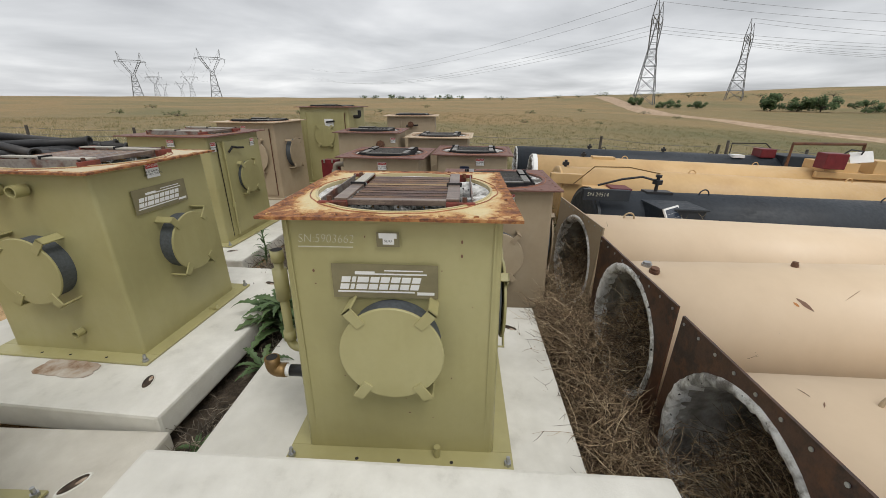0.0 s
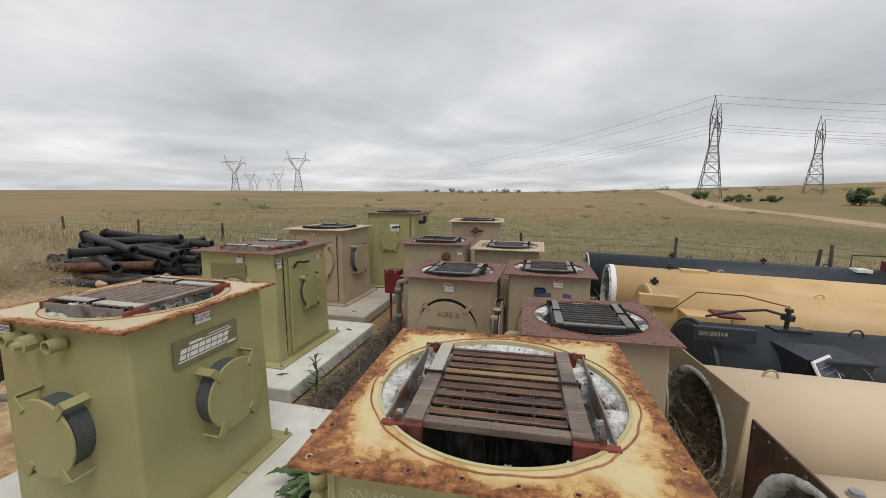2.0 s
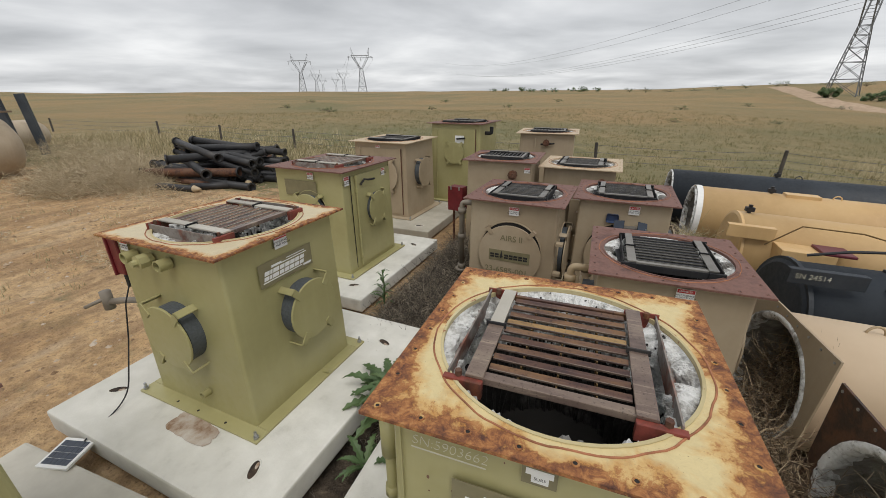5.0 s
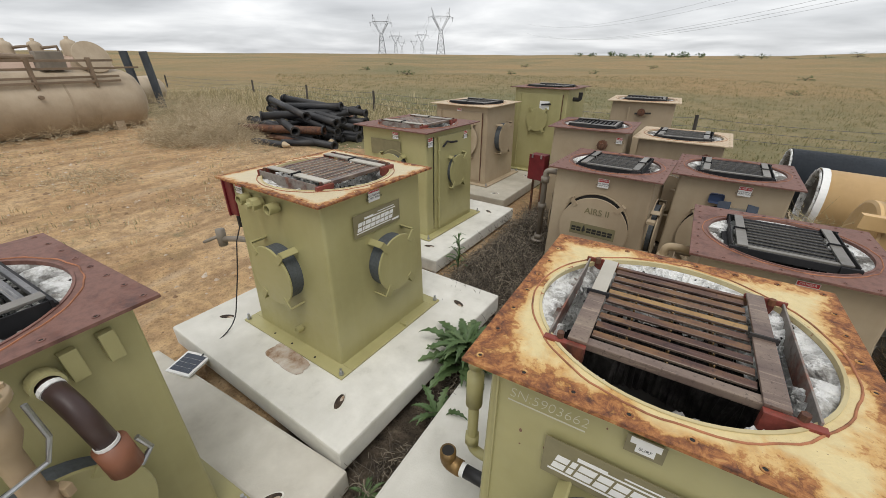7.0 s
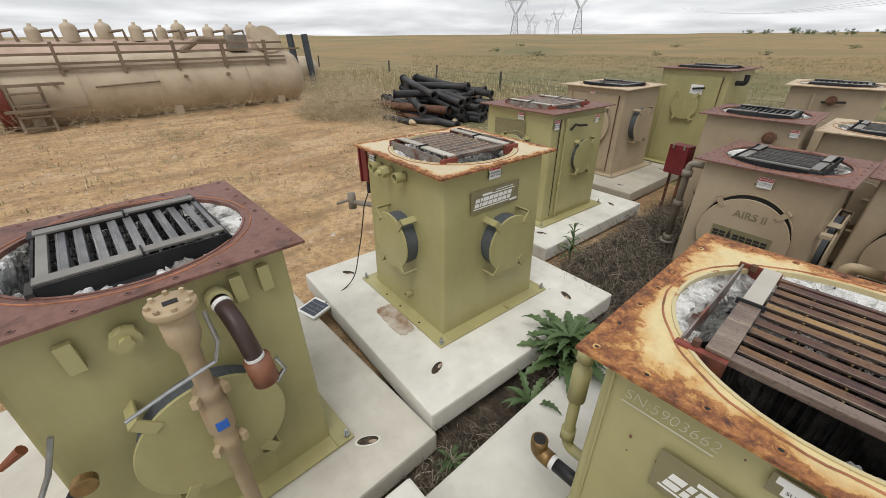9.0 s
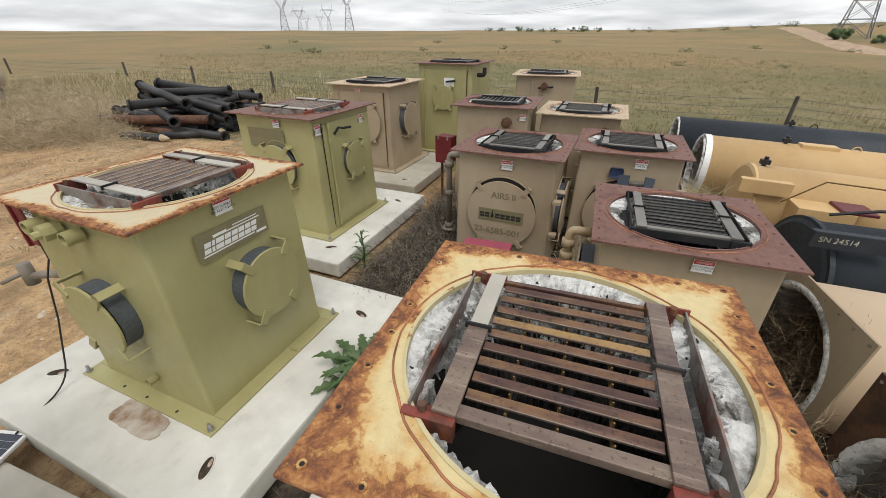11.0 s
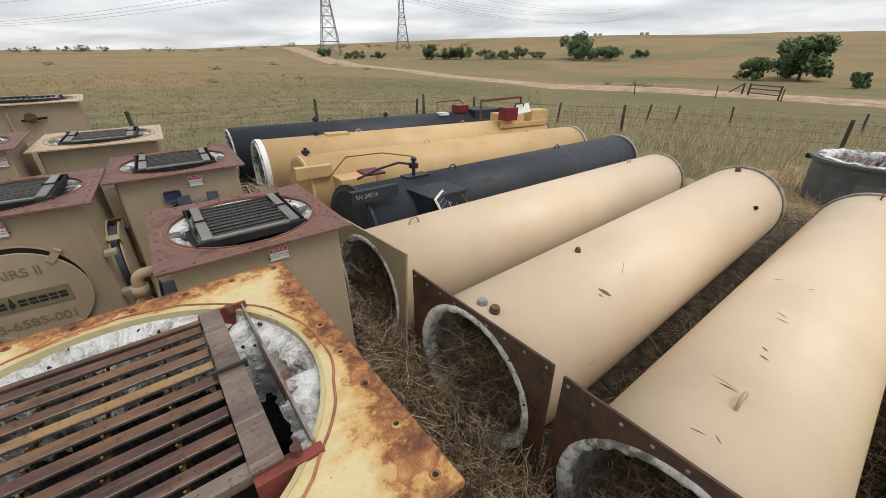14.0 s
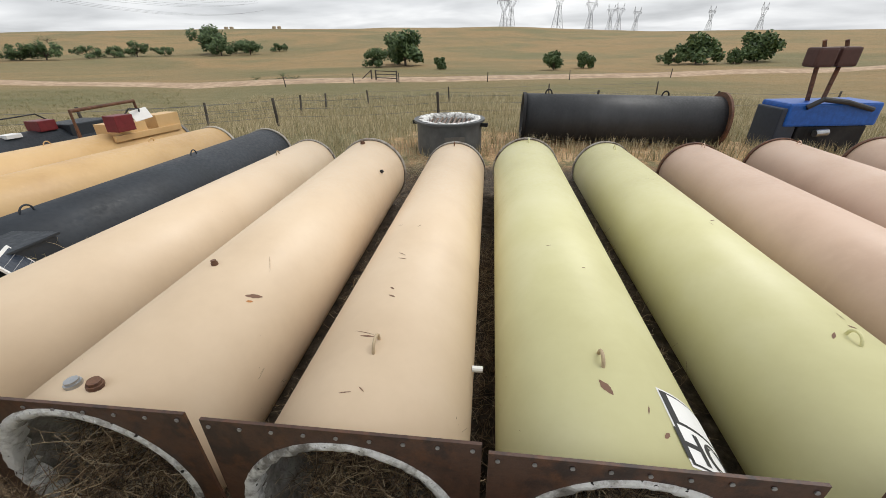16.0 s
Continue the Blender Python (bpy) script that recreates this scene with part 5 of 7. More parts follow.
def solar_panel(m, w, h, label, legs=True):
    ob = thing("solar_panel", m, label, "solar panel")
    part("panel_frame", box(-w / 2, w / 2, -h / 2, h / 2, 0, 0.018, 0.003), M_WHITE, ob, "white aluminium frame")
    for i in range(6):
        for j in range(4):
            x, y = -w / 2 + 0.018 + (w - 0.036) * i / 6, -h / 2 + 0.018 + (h - 0.036) * j / 4
            part("cell", box(x + 0.001, x + (w - 0.036) / 6 - 0.001, y + 0.001, y + (h - 0.036) / 4 - 0.001, 0.018, 0.0195), M_CELL, ob)
    return ob


solar_panel(pose(-2.69, 1.60, 0.215, 6, -4, 12), 0.22, 0.19, "small solar panel lying on the concrete pad")
wire = thing("cable", pose(0, 0, 0), "thin black cable trailing across the pad", "cable")
part("cable_run", pipe(bend((-2.66, 1.68, 0.25), (-2.70, 1.98, 0.31), (-2.71, 2.10, 0.70), 0.12) + [(-2.70, 2.15, 0.95), (-2.68, 2.24, 1.16)], 0.005, 6), M_BLACK, wire)


def patch(name, m, sx, sy, mat, label, category="stain"):
    """An irregular thin stain or patch."""
    bm = bmesh.new()
    ring = []
    for k in range(28):
        a = k * math.tau / 28
        c, s = math.cos(a), math.sin(a)
        f = 1 / max(abs(c), abs(s)) * 0.75 + 0.25
        f *= 1 + 0.12 * noise.noise((c * 3 + sx * 9, s * 3, sy * 7))
        ring.append(bm.verts.new((sx / 2 * c * f, sy / 2 * s * f, 0.002)))
    lowr = [bm.verts.new((v.co.x * 1.01, v.co.y * 1.01, 0)) for v in ring]
    bm.faces.new(ring)
    for k in range(28):
        bm.faces.new((ring[k], ring[(k + 1) % 28], lowr[(k + 1) % 28], lowr[k]))
    ob = mesh_object(name, bm, mat)
    ob.matrix_world = m
    return tagged(ob, label, category)


patch("mud_stain", pose(-2.08, 1.955, 0.288, 0, 0, -6), 0.38, 0.15, M_STAIN, "dried mud and rust stain on the concrete pad")


# ---- fittings on the stacks ----
def plug(ob, x, ang, mat, r=0.035, h=0.035):
    F = Matrix.Rotation(radians(ang), 4, "X") @ Matrix.Translation((x, 0, R_TUBE - 0.003))
    p = part("pipe_plug", lathe([(r, 0), (r, h * 0.6), (r * 0.8, h * 0.6), (r * 0.8, h), (0.0001, h)], 10, F), mat, ob, "threaded pipe plug")


def scuff(ob, x, ang, sx, sy, mat, turn=0.0, r=R_TUBE):
    """A scrape through the paint that follows the tube's curve."""
    bm = bmesh.new()
    rnd = random.Random(int(x * 1000 + ang * 10))
    sx, sy = sx * 0.8, sy * 0.65
    n = 10
    grid = []
    for i in range(n + 1):
        u = -0.5 + i / n
        wdt = (1 - abs(2 * u) ** 2.2) * (0.6 + 0.4 * rnd.random())
        row = []
        for v in (-0.5, 0.0, 0.5):
            px, py = u * sx, v * sy * wdt
            qx = px * math.cos(turn) - py * math.sin(turn)
            qy = px * math.sin(turn) + py * math.cos(turn)
            a = radians(ang) + qy / r
            row.append(bm.verts.new((x + qx, -math.sin(a) * (r + 0.0012), math.cos(a) * (r + 0.0012))))
        grid.append(row)
    for a, b in zip(grid, grid[1:]):
        for k in range(2):
            bm.faces.new((a[k], a[k + 1], b[k + 1], b[k]))
    part("scuff", bm, mat, ob, "scrape through the paint")


M_SCUFF = plain("scraped_brown", (0.17, 0.09, 0.055), 0.7)
M_SCUFF_LIGHT = plain("scraped_tan", (0.33, 0.22, 0.14), 0.7)
rs = random.Random(5)
plug(T["T1"], 0.085, -2, M_STEEL, 0.031, 0.03)
plug(T["T1"], 0.09, 9, M_RUST, 0.030, 0.036)
plug(T["T1"], 1.02, -5, M_RUST, 0.02, 0.035)
plug(T["T1"], 4.15, -4, M_RUST, 0.03, 0.04)
for x, a in ((3.5, 52),):
    plug(T["T1"], x, a, M_FIN_DARK, 0.022, 0.03)
scuff(T["T1"], 0.85, 38, 0.13, 0.055, M_SCUFF, 0.9)
scuff(T["T1"], 0.80, 38, 0.05, 0.03, plain("rust_orange", (0.4, 0.17, 0.05), 0.8), 0.9)
scuff(T["T1"], 1.15, 30, 0.2, 0.008, M_SCUFF_LIGHT, -0.5)
lug(T["T0"], 0.48, 1, M_PIPE_TAN)
lug(T["T0"], 4.95, 0, M_RUST)
for x, a, sx, sy in ((0.55, -7, 0.1, 0.02), (0.58, -10, 0.16, 0.006), (0.9, -2, 0.06, 0.02), (0.98, -4, 0.05, 0.02), (1.35, -6, 0.08, 0.014), (1.42, -8, 0.1, 0.008), (1.9, -3, 0.05, 0.012), (0.2, -6, 0.07, 0.012), (0.22, 2, 0.05, 0.01), (2.0, -26, 0.07, 0.01)):
    scuff(T["T0"], x, a, sx, sy, M_SCUFF, rs.uniform(0.6, 2.4))
part("side_stub", rod((0.75, -R_TUBE * 0.98, 0.1), (0.75, -R_TUBE - 0.05, 0.1), 0.018, 10), M_WHITE, T["T0"])
lug(T["M1"], 0.50, -3, M_PIPE_TAN, 0.04)
lug(T["M1"], 4.7, 0, M_LIME)
lug(T["M2"], 5.2, 0, M_LIME)
lug(T["M2"], 0.82, 2, M_LIME, 0.045)
lug(T["M3"], 5.3, 0, M_PINK)
lug(T["M4"], 5.6, 0, M_PINK)
lug(T["T2"], 0.45, 3, M_PIPE_TAN)
lug(T["T2"], 4.6, 0, M_PIPE_TAN)
for x in (1.4, 3.7):
    lug(T["T3"], x, 4, M_SLATE, 0.06)
    lug(T["T4"], x + 0.6, 3, M_OCHRE, 0.05)
    lug(T["T5"], x + 0.3, 3, M_OCHRE, 0.05)
    lug(T["T6"], x + 0.5, 3, M_SLATE, 0.05)
for x, a, sx, sy in ((0.35, -5, 0.11, 0.06), (0.26, 12, 0.06, 0.01), (1.3, 8, 0.03, 0.02), (0.16, 16, 0.05, 0.03), (1.6, -14, 0.05, 0.01)):
    scuff(T["M1"], x, a, sx, sy, M_SCUFF, rs.uniform(0, 3))
for x, a, sx, sy in ((0.95, 14, 0.06, 0.03), (1.05, 16, 0.09, 0.012), (0.85, -6, 0.08, 0.03), (2.4, 12, 0.12, 0.02), (2.3, 5, 0.06, 0.01), (3.6, 0, 0.2, 0.006)):
    scuff(T["M2"], x, a, sx, sy, M_SCUFF, rs.uniform(0, 3))


def wrapped_sign(ob, x0, x1, a0, a1, mat, name, label, r):
    bm = bmesh.new()
    rows = []
    for i in range(13):
        a = radians(a0 + (a1 - a0) * i / 12)
        rows.append([bm.verts.new((x, -math.sin(a) * r, math.cos(a) * r)) for x in (x0, x1)])
    for a, b in zip(rows, rows[1:]):
        bm.faces.new((a[0], a[1], b[1], b[0]))
    return part(name, bm, mat, ob, label)


def wrapped_text(ob, body, size, xc, ang, r, mat):
    t = text_mesh("sign_text", body, size, Matrix(), mat, ob, depth=0.0004, bold=0.003)
    for v in t.data.vertices:
        a = radians(ang) + v.co.x / r
        rr = r + v.co.z
        v.co = Vector((xc + v.co.y, -math.sin(a) * rr, math.cos(a) * rr))
    return t


sg = wrapped_sign(T["M1"], 0.06, 0.40, 22, 78, M_WHITE, "warning_sign", "white and black warning sign wrapped on the tube", R_TUBE + 0.002)
wrapped_sign(sg, 0.07, 0.39, 23, 77, M_INK, "sign_border", "", R_TUBE + 0.003)
wrapped_sign(sg, 0.078, 0.235, 24.5, 75.5, M_WHITE, "sign_field", "", R_TUBE + 0.004)
wrapped_sign(sg, 0.25, 0.38, 27, 74, M_WHITE, "sign_oval", "", R_TUBE + 0.004)
wrapped_text(sg, "HOT", 0.17, 0.145, 43, R_TUBE + 0.005, M_INK)
nb = wrapped_sign(T["M2"], 0.45, 0.53, 4, 20, M_WHITE, "number_tag", "white number tag", R_TUBE + 0.002)

# black stack fittings
t3 = T["T3"]
cb = part("equipment_box", box(0.55, 1.05, -0.62, -0.25, 0.0, 0.40, 0.01), M_SLATE, t3, "black equipment box")
part("box_lid", box(0.53, 1.07, -0.64, -0.24, 0.40, 0.42, 0.004), M_SLATE, cb)
part("flat_bar", box(-0.2, 0.32, -0.38, -0.32, 0.42, 0.54, 0.004), M_SLATE, t3)
text_mesh("chalk_number", "SN 24514", 0.06, Matrix.Translation((-0.04, -0.384, 0.485)) @ Matrix.Rotation(math.pi / 2, 4, "X"), M_CHALK, t3, depth=0.0005, bold=-0.001)
bm = rod((0.82, 0, R_TUBE - 0.02), (0.82, 0, R_TUBE + 0.2), 0.02, 10)
add_tube(bm, (0.82, 0, R_TUBE + 0.1), (0.82, 0, R_TUBE + 0.15), 0.055, 12)
add_tube(bm, (0.82, 0, R_TUBE + 0.18), (0.82, 0, R_TUBE + 0.21), 0.035, 10)
add_box(bm, 0.68, 1.0, -0.07, 0.07, R_TUBE - 0.03, R_TUBE + 0.02, 0.004)
part("regulator", bm, M_BLACK, t3, "black regulator valve")
part("fuel_hose", pipe([(0.80, 0, R_TUBE + 0.14), (0.65, 0.05, R_TUBE + 0.17), (0.45, 0.12, R_TUBE + 0.12), (0.2, 0.2, R_TUBE + 0.02)], 0.013, 8), M_BLACK, t3)
part("sensor_tube", pipe([(0.84, 0.02, R_TUBE + 0.22), (0.6, 0.3, R_TUBE + 0.24), (0.25, 0.5, R_TUBE + 0.2), (0.05, 0.6, R_TUBE - 0.05)], 0.007, 6), M_BRASS, t3)
part("end_ring", lathe([(R_TUBE + 0.001, -0.005), (R_TUBE + 0.03, -0.005), (R_TUBE + 0.03, 0.03), (R_TUBE + 0.001, 0.03)], 48, Matrix.Rotation(math.pi / 2, 4, "Y"), True), M_SLATE, t3)
solar_panel(pose(2.48, 4.13, 0.66, 62, 0, 38), 0.30, 0.24, "white-framed solar panel propped against a black box")
# ochre stack fittings
t4, t5, t6 = T["T4"], T["T5"], T["T6"]
part("side_plank", box(-0.2, 0.25, -0.47, -0.38, 0.28, 0.42, 0.005), M_OCHRE, t4)
eb = part("equipment_box", box(0.28, 0.75, -0.66, -0.36, -0.05, 0.26, 0.008), M_OCHRE, t4, "ochre equipment box")
part("red_lid", box(0.62, 0.9, -0.66, -0.38, 0.26, 0.29, 0.01), plain("maroon_lid", (0.12, 0.02, 0.03), 0.45), eb, "maroon lid")
for ob, x in ((t5, 0.95), (t4, 0.1), (t6, 1.6), (t6, 3.2)):
    bm = rod((x, 0.0, R_TUBE - 0.02), (x, 0.0, R_TUBE + 0.10), 0.022, 8)
    add_box(bm, x - 0.045, x + 0.045, -0.03, 0.03, R_TUBE + 0.02, R_TUBE + 0.07, 0.004)
    part("valve_stub", bm, M_BLACK, ob)
part("bracket_plate", box(1.1, 1.5, -0.12, 0.05, R_TUBE - 0.02, R_TUBE + 0.03, 0.004), M_OCHRE, t5)
part("end_band", lathe([(R_TUBE + 0.002, 0.0), (R_TUBE + 0.012, 0.0), (R_TUBE + 0.012, 0.08), (R_TUBE + 0.002, 0.08)], 48, Matrix.Rotation(math.pi / 2, 4, "Y"), True), M_WHITE, t5, "white end band")
eb = part("equipment_box", box(4.95, 5.5, -0.30, 0.2, 0.3, 0.60, 0.008), M_OCHRE, t5, "ochre equipment frame")
part("frame_post", box(5.72, 6.25, -0.32, -0.02, 0.30, 0.66, 0.01), M_OCHRE, eb)
part("frame_shelf", box(4.8, 6.2, -0.36, -0.30, 0.34, 0.44, 0.006), M_OCHRE, eb)
part("red_box", box(4.82, 5.16, -0.44, -0.2, 0.5, 0.76, 0.012), M_RED, eb, "dark red control box")
part("box_sign", box(5.162, 5.166, -0.38, -0.26, 0.58, 0.72), M_WHITE, eb)
part("small_panel", box(-0.15, 0.15, -0.1, 0.1, 0, 0.015, 0.003, Matrix.Translation((5.5, -0.25, 0.70)) @ Matrix.Rotation(radians(60), 4, "X") @ Matrix.Rotation(radians(-20), 4, "Y")), M_WHITE, eb, "white-backed solar panel")
bm = pipe([(4.75, 0.3, 0.4), (4.75, 0.3, 0.84), (6.0, 0.35, 0.88), (6.05, 0.35, 0.3)], 0.03, 8)
part("pipe_frame", bm, M_RUST, t5, "rusty square pipe frame")
part("conduit", pipe([(5.5, -0.2, 0.62), (5.5, -0.25, 0.8), (5.3, -0.25, 0.82), (5.2, -0.2, 0.7)], 0.014, 6), M_BLACK, eb)
part("red_box", box(5.12, 5.42, -0.2, 0.1, R_TUBE - 0.02, R_TUBE + 0.16, 0.012), M_RED, t6, "dark red control box")
part("white_plate", box(4.55, 4.78, -0.25, -0.05, R_TUBE - 0.04, R_TUBE + 0.02, 0.003), M_WHITE, t6)
part("fuel_line", pipe([(4.6, 0.0, R_TUBE), (4.6, 0.0, R_TUBE + 0.24), (5.3, 0.02, R_TUBE + 0.26), (5.5, 0.05, R_TUBE + 0.12)], 0.012, 6), M_BLACK, t6)
part("skid_end", box(5.5, 6.35, -0.35, 0.3, 0.1, R_TUBE + 0.05, 0.02), M_SLATE, t6)


# ---- far side of the row ----
def open_pot():
    ob = thing("burner_pot", pose(8.95, 1.80, ground_height(8.95, 1.8) - 0.03), "round grey steel burner pot with fibre rim", "burner pot")
    h = 0.66
    part("shell", lathe([(0.68, 0), (0.68, h), (0.74, h), (0.74, h + 0.04), (0.655, h + 0.04), (0.655, 0.1)], 56), plain("grey_steel_paint", (0.10, 0.105, 0.105), 0.5, 0, 0.3, 4), ob, smooth=False)
    bm = bmesh.new()
    rows = []
    for r, z in ((0.655, h + 0.045), (0.62, h + 0.06), (0.57, h + 0.05), (0.54, h), (0.53, h - 0.2)):
        row = []
        for k in range(64):
            a = k * math.tau / 64
            q = noise.noise((math.cos(a) * 7, math.sin(a) * 7, z * 9))
            row.append(bm.verts.new((math.cos(a) * (r + q * 0.02), math.sin(a) * (r + q * 0.02), z + q * 0.025)))
        rows.append(row)
    for a, b in zip(rows, rows[1:]):
        for k in range(64):
            bm.faces.new((a[k], a[(k + 1) % 64], b[(k + 1) % 64], b[k]))
    part("fibre_rim", bm, M_FIBRE, ob, "ragged white fibre rim", True)
    for i in range(9):
        y = -0.4 + 0.1 * i
        half = math.sqrt(max(0.01, 0.53 ** 2 - y * y))
        part("grate_bar", box(-half, half, y - 0.02, y + 0.02, h - 0.06, h - 0.03, 0.003), M_FIN, ob)
    for a in (20, 200):
        c, s = math.cos(radians(a)), math.sin(radians(a))
        part("side_lug", box(0.66, 0.82, -0.04, 0.04, h - 0.1, h - 0.03, 0.004, Matrix.Rotation(radians(a + 60), 4, "Z")), M_FIN_DARK, ob)
    part("side_plate", box(-0.2, 0.2, 0.15, 0.45, 0, 0.012, 0.003, Matrix.Rotation(radians(-75), 4, "Z") @ face_frame(0, 0.685, 0)), M_BAR_GREY, ob)


open_pot()


def big_drum():
    y0, y1, x, r = 0.25, -3.95, 9.95, 0.5
    z = ground_height(x, -2) + r - 0.02
    ob = thing("black_stack", pose(x, y0, z + 0.08, 1.0, 0, 0), "charcoal black stack lying on the grass", "stack")
    L = y0 - y1
    Y = Matrix.Rotation(math.pi / 2, 4, "X")
    part("shell", lathe([(r, 0), (r, L), (r - 0.01, L), (r - 0.01, 0)], 56, Y, True), painted("charcoal_paint", (0.032, 0.034, 0.037), (0.02, 0.021, 0.024), (0.06, 0.062, 0.066), 0.5), ob, smooth=True)
    part("end_flange", lathe([(r + 0.001, 0.0), (r + 0.025, 0.0), (r + 0.025, 0.06), (r + 0.001, 0.06)], 48, Y, True), M_FIN_DARK, ob)
    part("end_flange", lathe([(r - 0.03, L - 0.05), (r + 0.09, L - 0.05), (r + 0.09, L), (r - 0.03, L)], 48, Y, True), M_RUST, ob)
    for k in (0.55, 3.0):
        part("lifting_lug", pipe([(0, -k + 0.07 * math.cos(a), r - 0.01 + 0.1 * math.sin(a)) for a in [i * math.pi / 8 for i in range(9)]], 0.016, 8), M_FIN_DARK, ob)


big_drum()


def engine_unit():
    ob = thing("engine_skid", pose(10.1, -5.85, ground_height(10.1, -5.85) - 0.05, 0, 0, 8), "blue engine unit with two brown mufflers", "engine")
    part("engine_cover", box(-0.4, 0.4, -1.05, 0.85, 0.62, 1.08, 0.05), M_BLUE, ob, "bright blue sheet-metal cover")
    part("radiator", box(-0.36, 0.36, 0.55, 0.95, 0.1, 0.98, 0.03), plain("dark_grille", (0.03, 0.04, 0.06), 0.5), ob)
    part("engine_block", box(-0.35, 0.35, -0.95, 0.5, 0.08, 0.62, 0.04), M_FIN_DARK, ob)
    for y in (-0.15, 0.3):
        m = part("muffler", box(-0.17, 0.17, y - 0.2, y + 0.2, 1.72, 2.08, 0.05), plain("muffler_brown", (0.07, 0.03, 0.025), 0.6), ob, "rust-brown muffler box")
        part("exhaust_post", rod((0, y * 0.7, 1.05), (0, y, 1.74), 0.04, 10), M_RUST, ob)
        part("tail_pipe", rod((0, y, 2.06), (0, y + 0.05, 2.2), 0.035, 10), M_RUST, m)
    part("air_hose", pipe([(-0.42, 0.55, 1.0), (-0.46, 0.3, 1.16), (-0.46, -0.2, 1.1), (-0.44, -0.8, 0.95)], 0.05, 10), M_BLACK, ob, "ribbed black hose")
    part("oil_filter", rod((-0.46, 0.2, 0.5), (-0.46, -0.05, 0.52), 0.07, 12), M_STEEL, ob)
    for y in (-0.9, 0.8):
        part("skid_leg", box(-0.42, 0.42, y - 0.08, y + 0.08, 0.0, 0.1, 0.005), M_RUST, ob)


engine_unit()


# ---- fences ----
def fence(pts, h, group, label, lean=3, wires=3):
    made = []
    ends = []
    r = random.Random(int(pts[0][0] * 10))
    for x, y in pts:
        z = ground_height(x, y)
        m = pose(x, y, z - 0.15, r.uniform(-lean, lean), r.uniform(-lean, lean), r.uniform(0, 90))
        ob = thing("fence_post", m, label, "fence post", group)
        bm = rod((0, 0, 0), (0, 0, h + 0.15), 0.055, 10, 0.048)
        part("post", bm, M_POST, ob)
        ends.append([m @ Vector((0.05, 0, 0.15 + h * f)) for f in (0.9, 0.62, 0.34)])
    wob = thing("wire_fence", pose(0, 0, 0), "sagging barbed wire strung between the posts", "wire")
    for a, b in zip(ends, ends[1:]):
        for p, q in zip(a, b):
            k = 8
            part("strand", pipe([p.lerp(q, i / k) - Vector((0, 0, 0.25 * (i / k) * (1 - i / k))) for i in range(k + 1)], 0.006, 5), M_WIRE, wob)


M_POST = painted("weathered_post", (0.07, 0.06, 0.05), (0.04, 0.034, 0.03), (0.13, 0.115, 0.1), 0.85)
fence([(9.9, 15.0), (14.6, 8.9), (15.8, 3.0), (19.2, -3.5), (22.5, -10), (26, -18)], 1.0, "pasture fence posts", "weathered dark wooden fence post standing in tall grass")
fence([(-32, 16), (-22.6, 16.2), (-17, 15.3), (-11.8, 14.4), (-5, 13.6), (0.2, 14.2), (5.4, 15.2), (9.7, 15.3)], 0.8, "yard fence posts", "dark leaning fence post at the yard's edge", 5)
fence([(13.2, 15.6), (15.9, 12.8), (20.1, 10.7), (21.6, 10.0), (24.6, 8.5), (28, 4.0), (32, -3), (36, -12)], 0.95, "pale pasture posts", "thin pale wooden post leaning in the pasture grass", 5)
fence([(44, 24), (46.5, 17), (47.5, 12), (50, 2), (54, -8), (60, -22)], 1.1, "roadside fence posts", "wooden roadside fence post along the dirt road", 4)


def cattle_gate():
    x, y = 49.5, 14.0
    ob = thing("gate", pose(x, y, ground_height(x, y) - 0.1, 0, 0, 65), "old pole gate by the dirt road", "gate")
    for u in (-1.6, 1.6, 2.3):
        part("gate_post", rod((u, 0, 0), (u, 0, 1.35), 0.09, 8), M_POST, ob)
    for z in (0.5, 0.9, 1.25):
        part("rail", rod((-1.6, 0, z), (1.6, 0, z), 0.05, 8), M_POST, ob)
    part("brace", rod((2.3, 0, 1.3), (4.2, 0, 0.1), 0.06, 8), M_POST, ob)


cattle_gate()


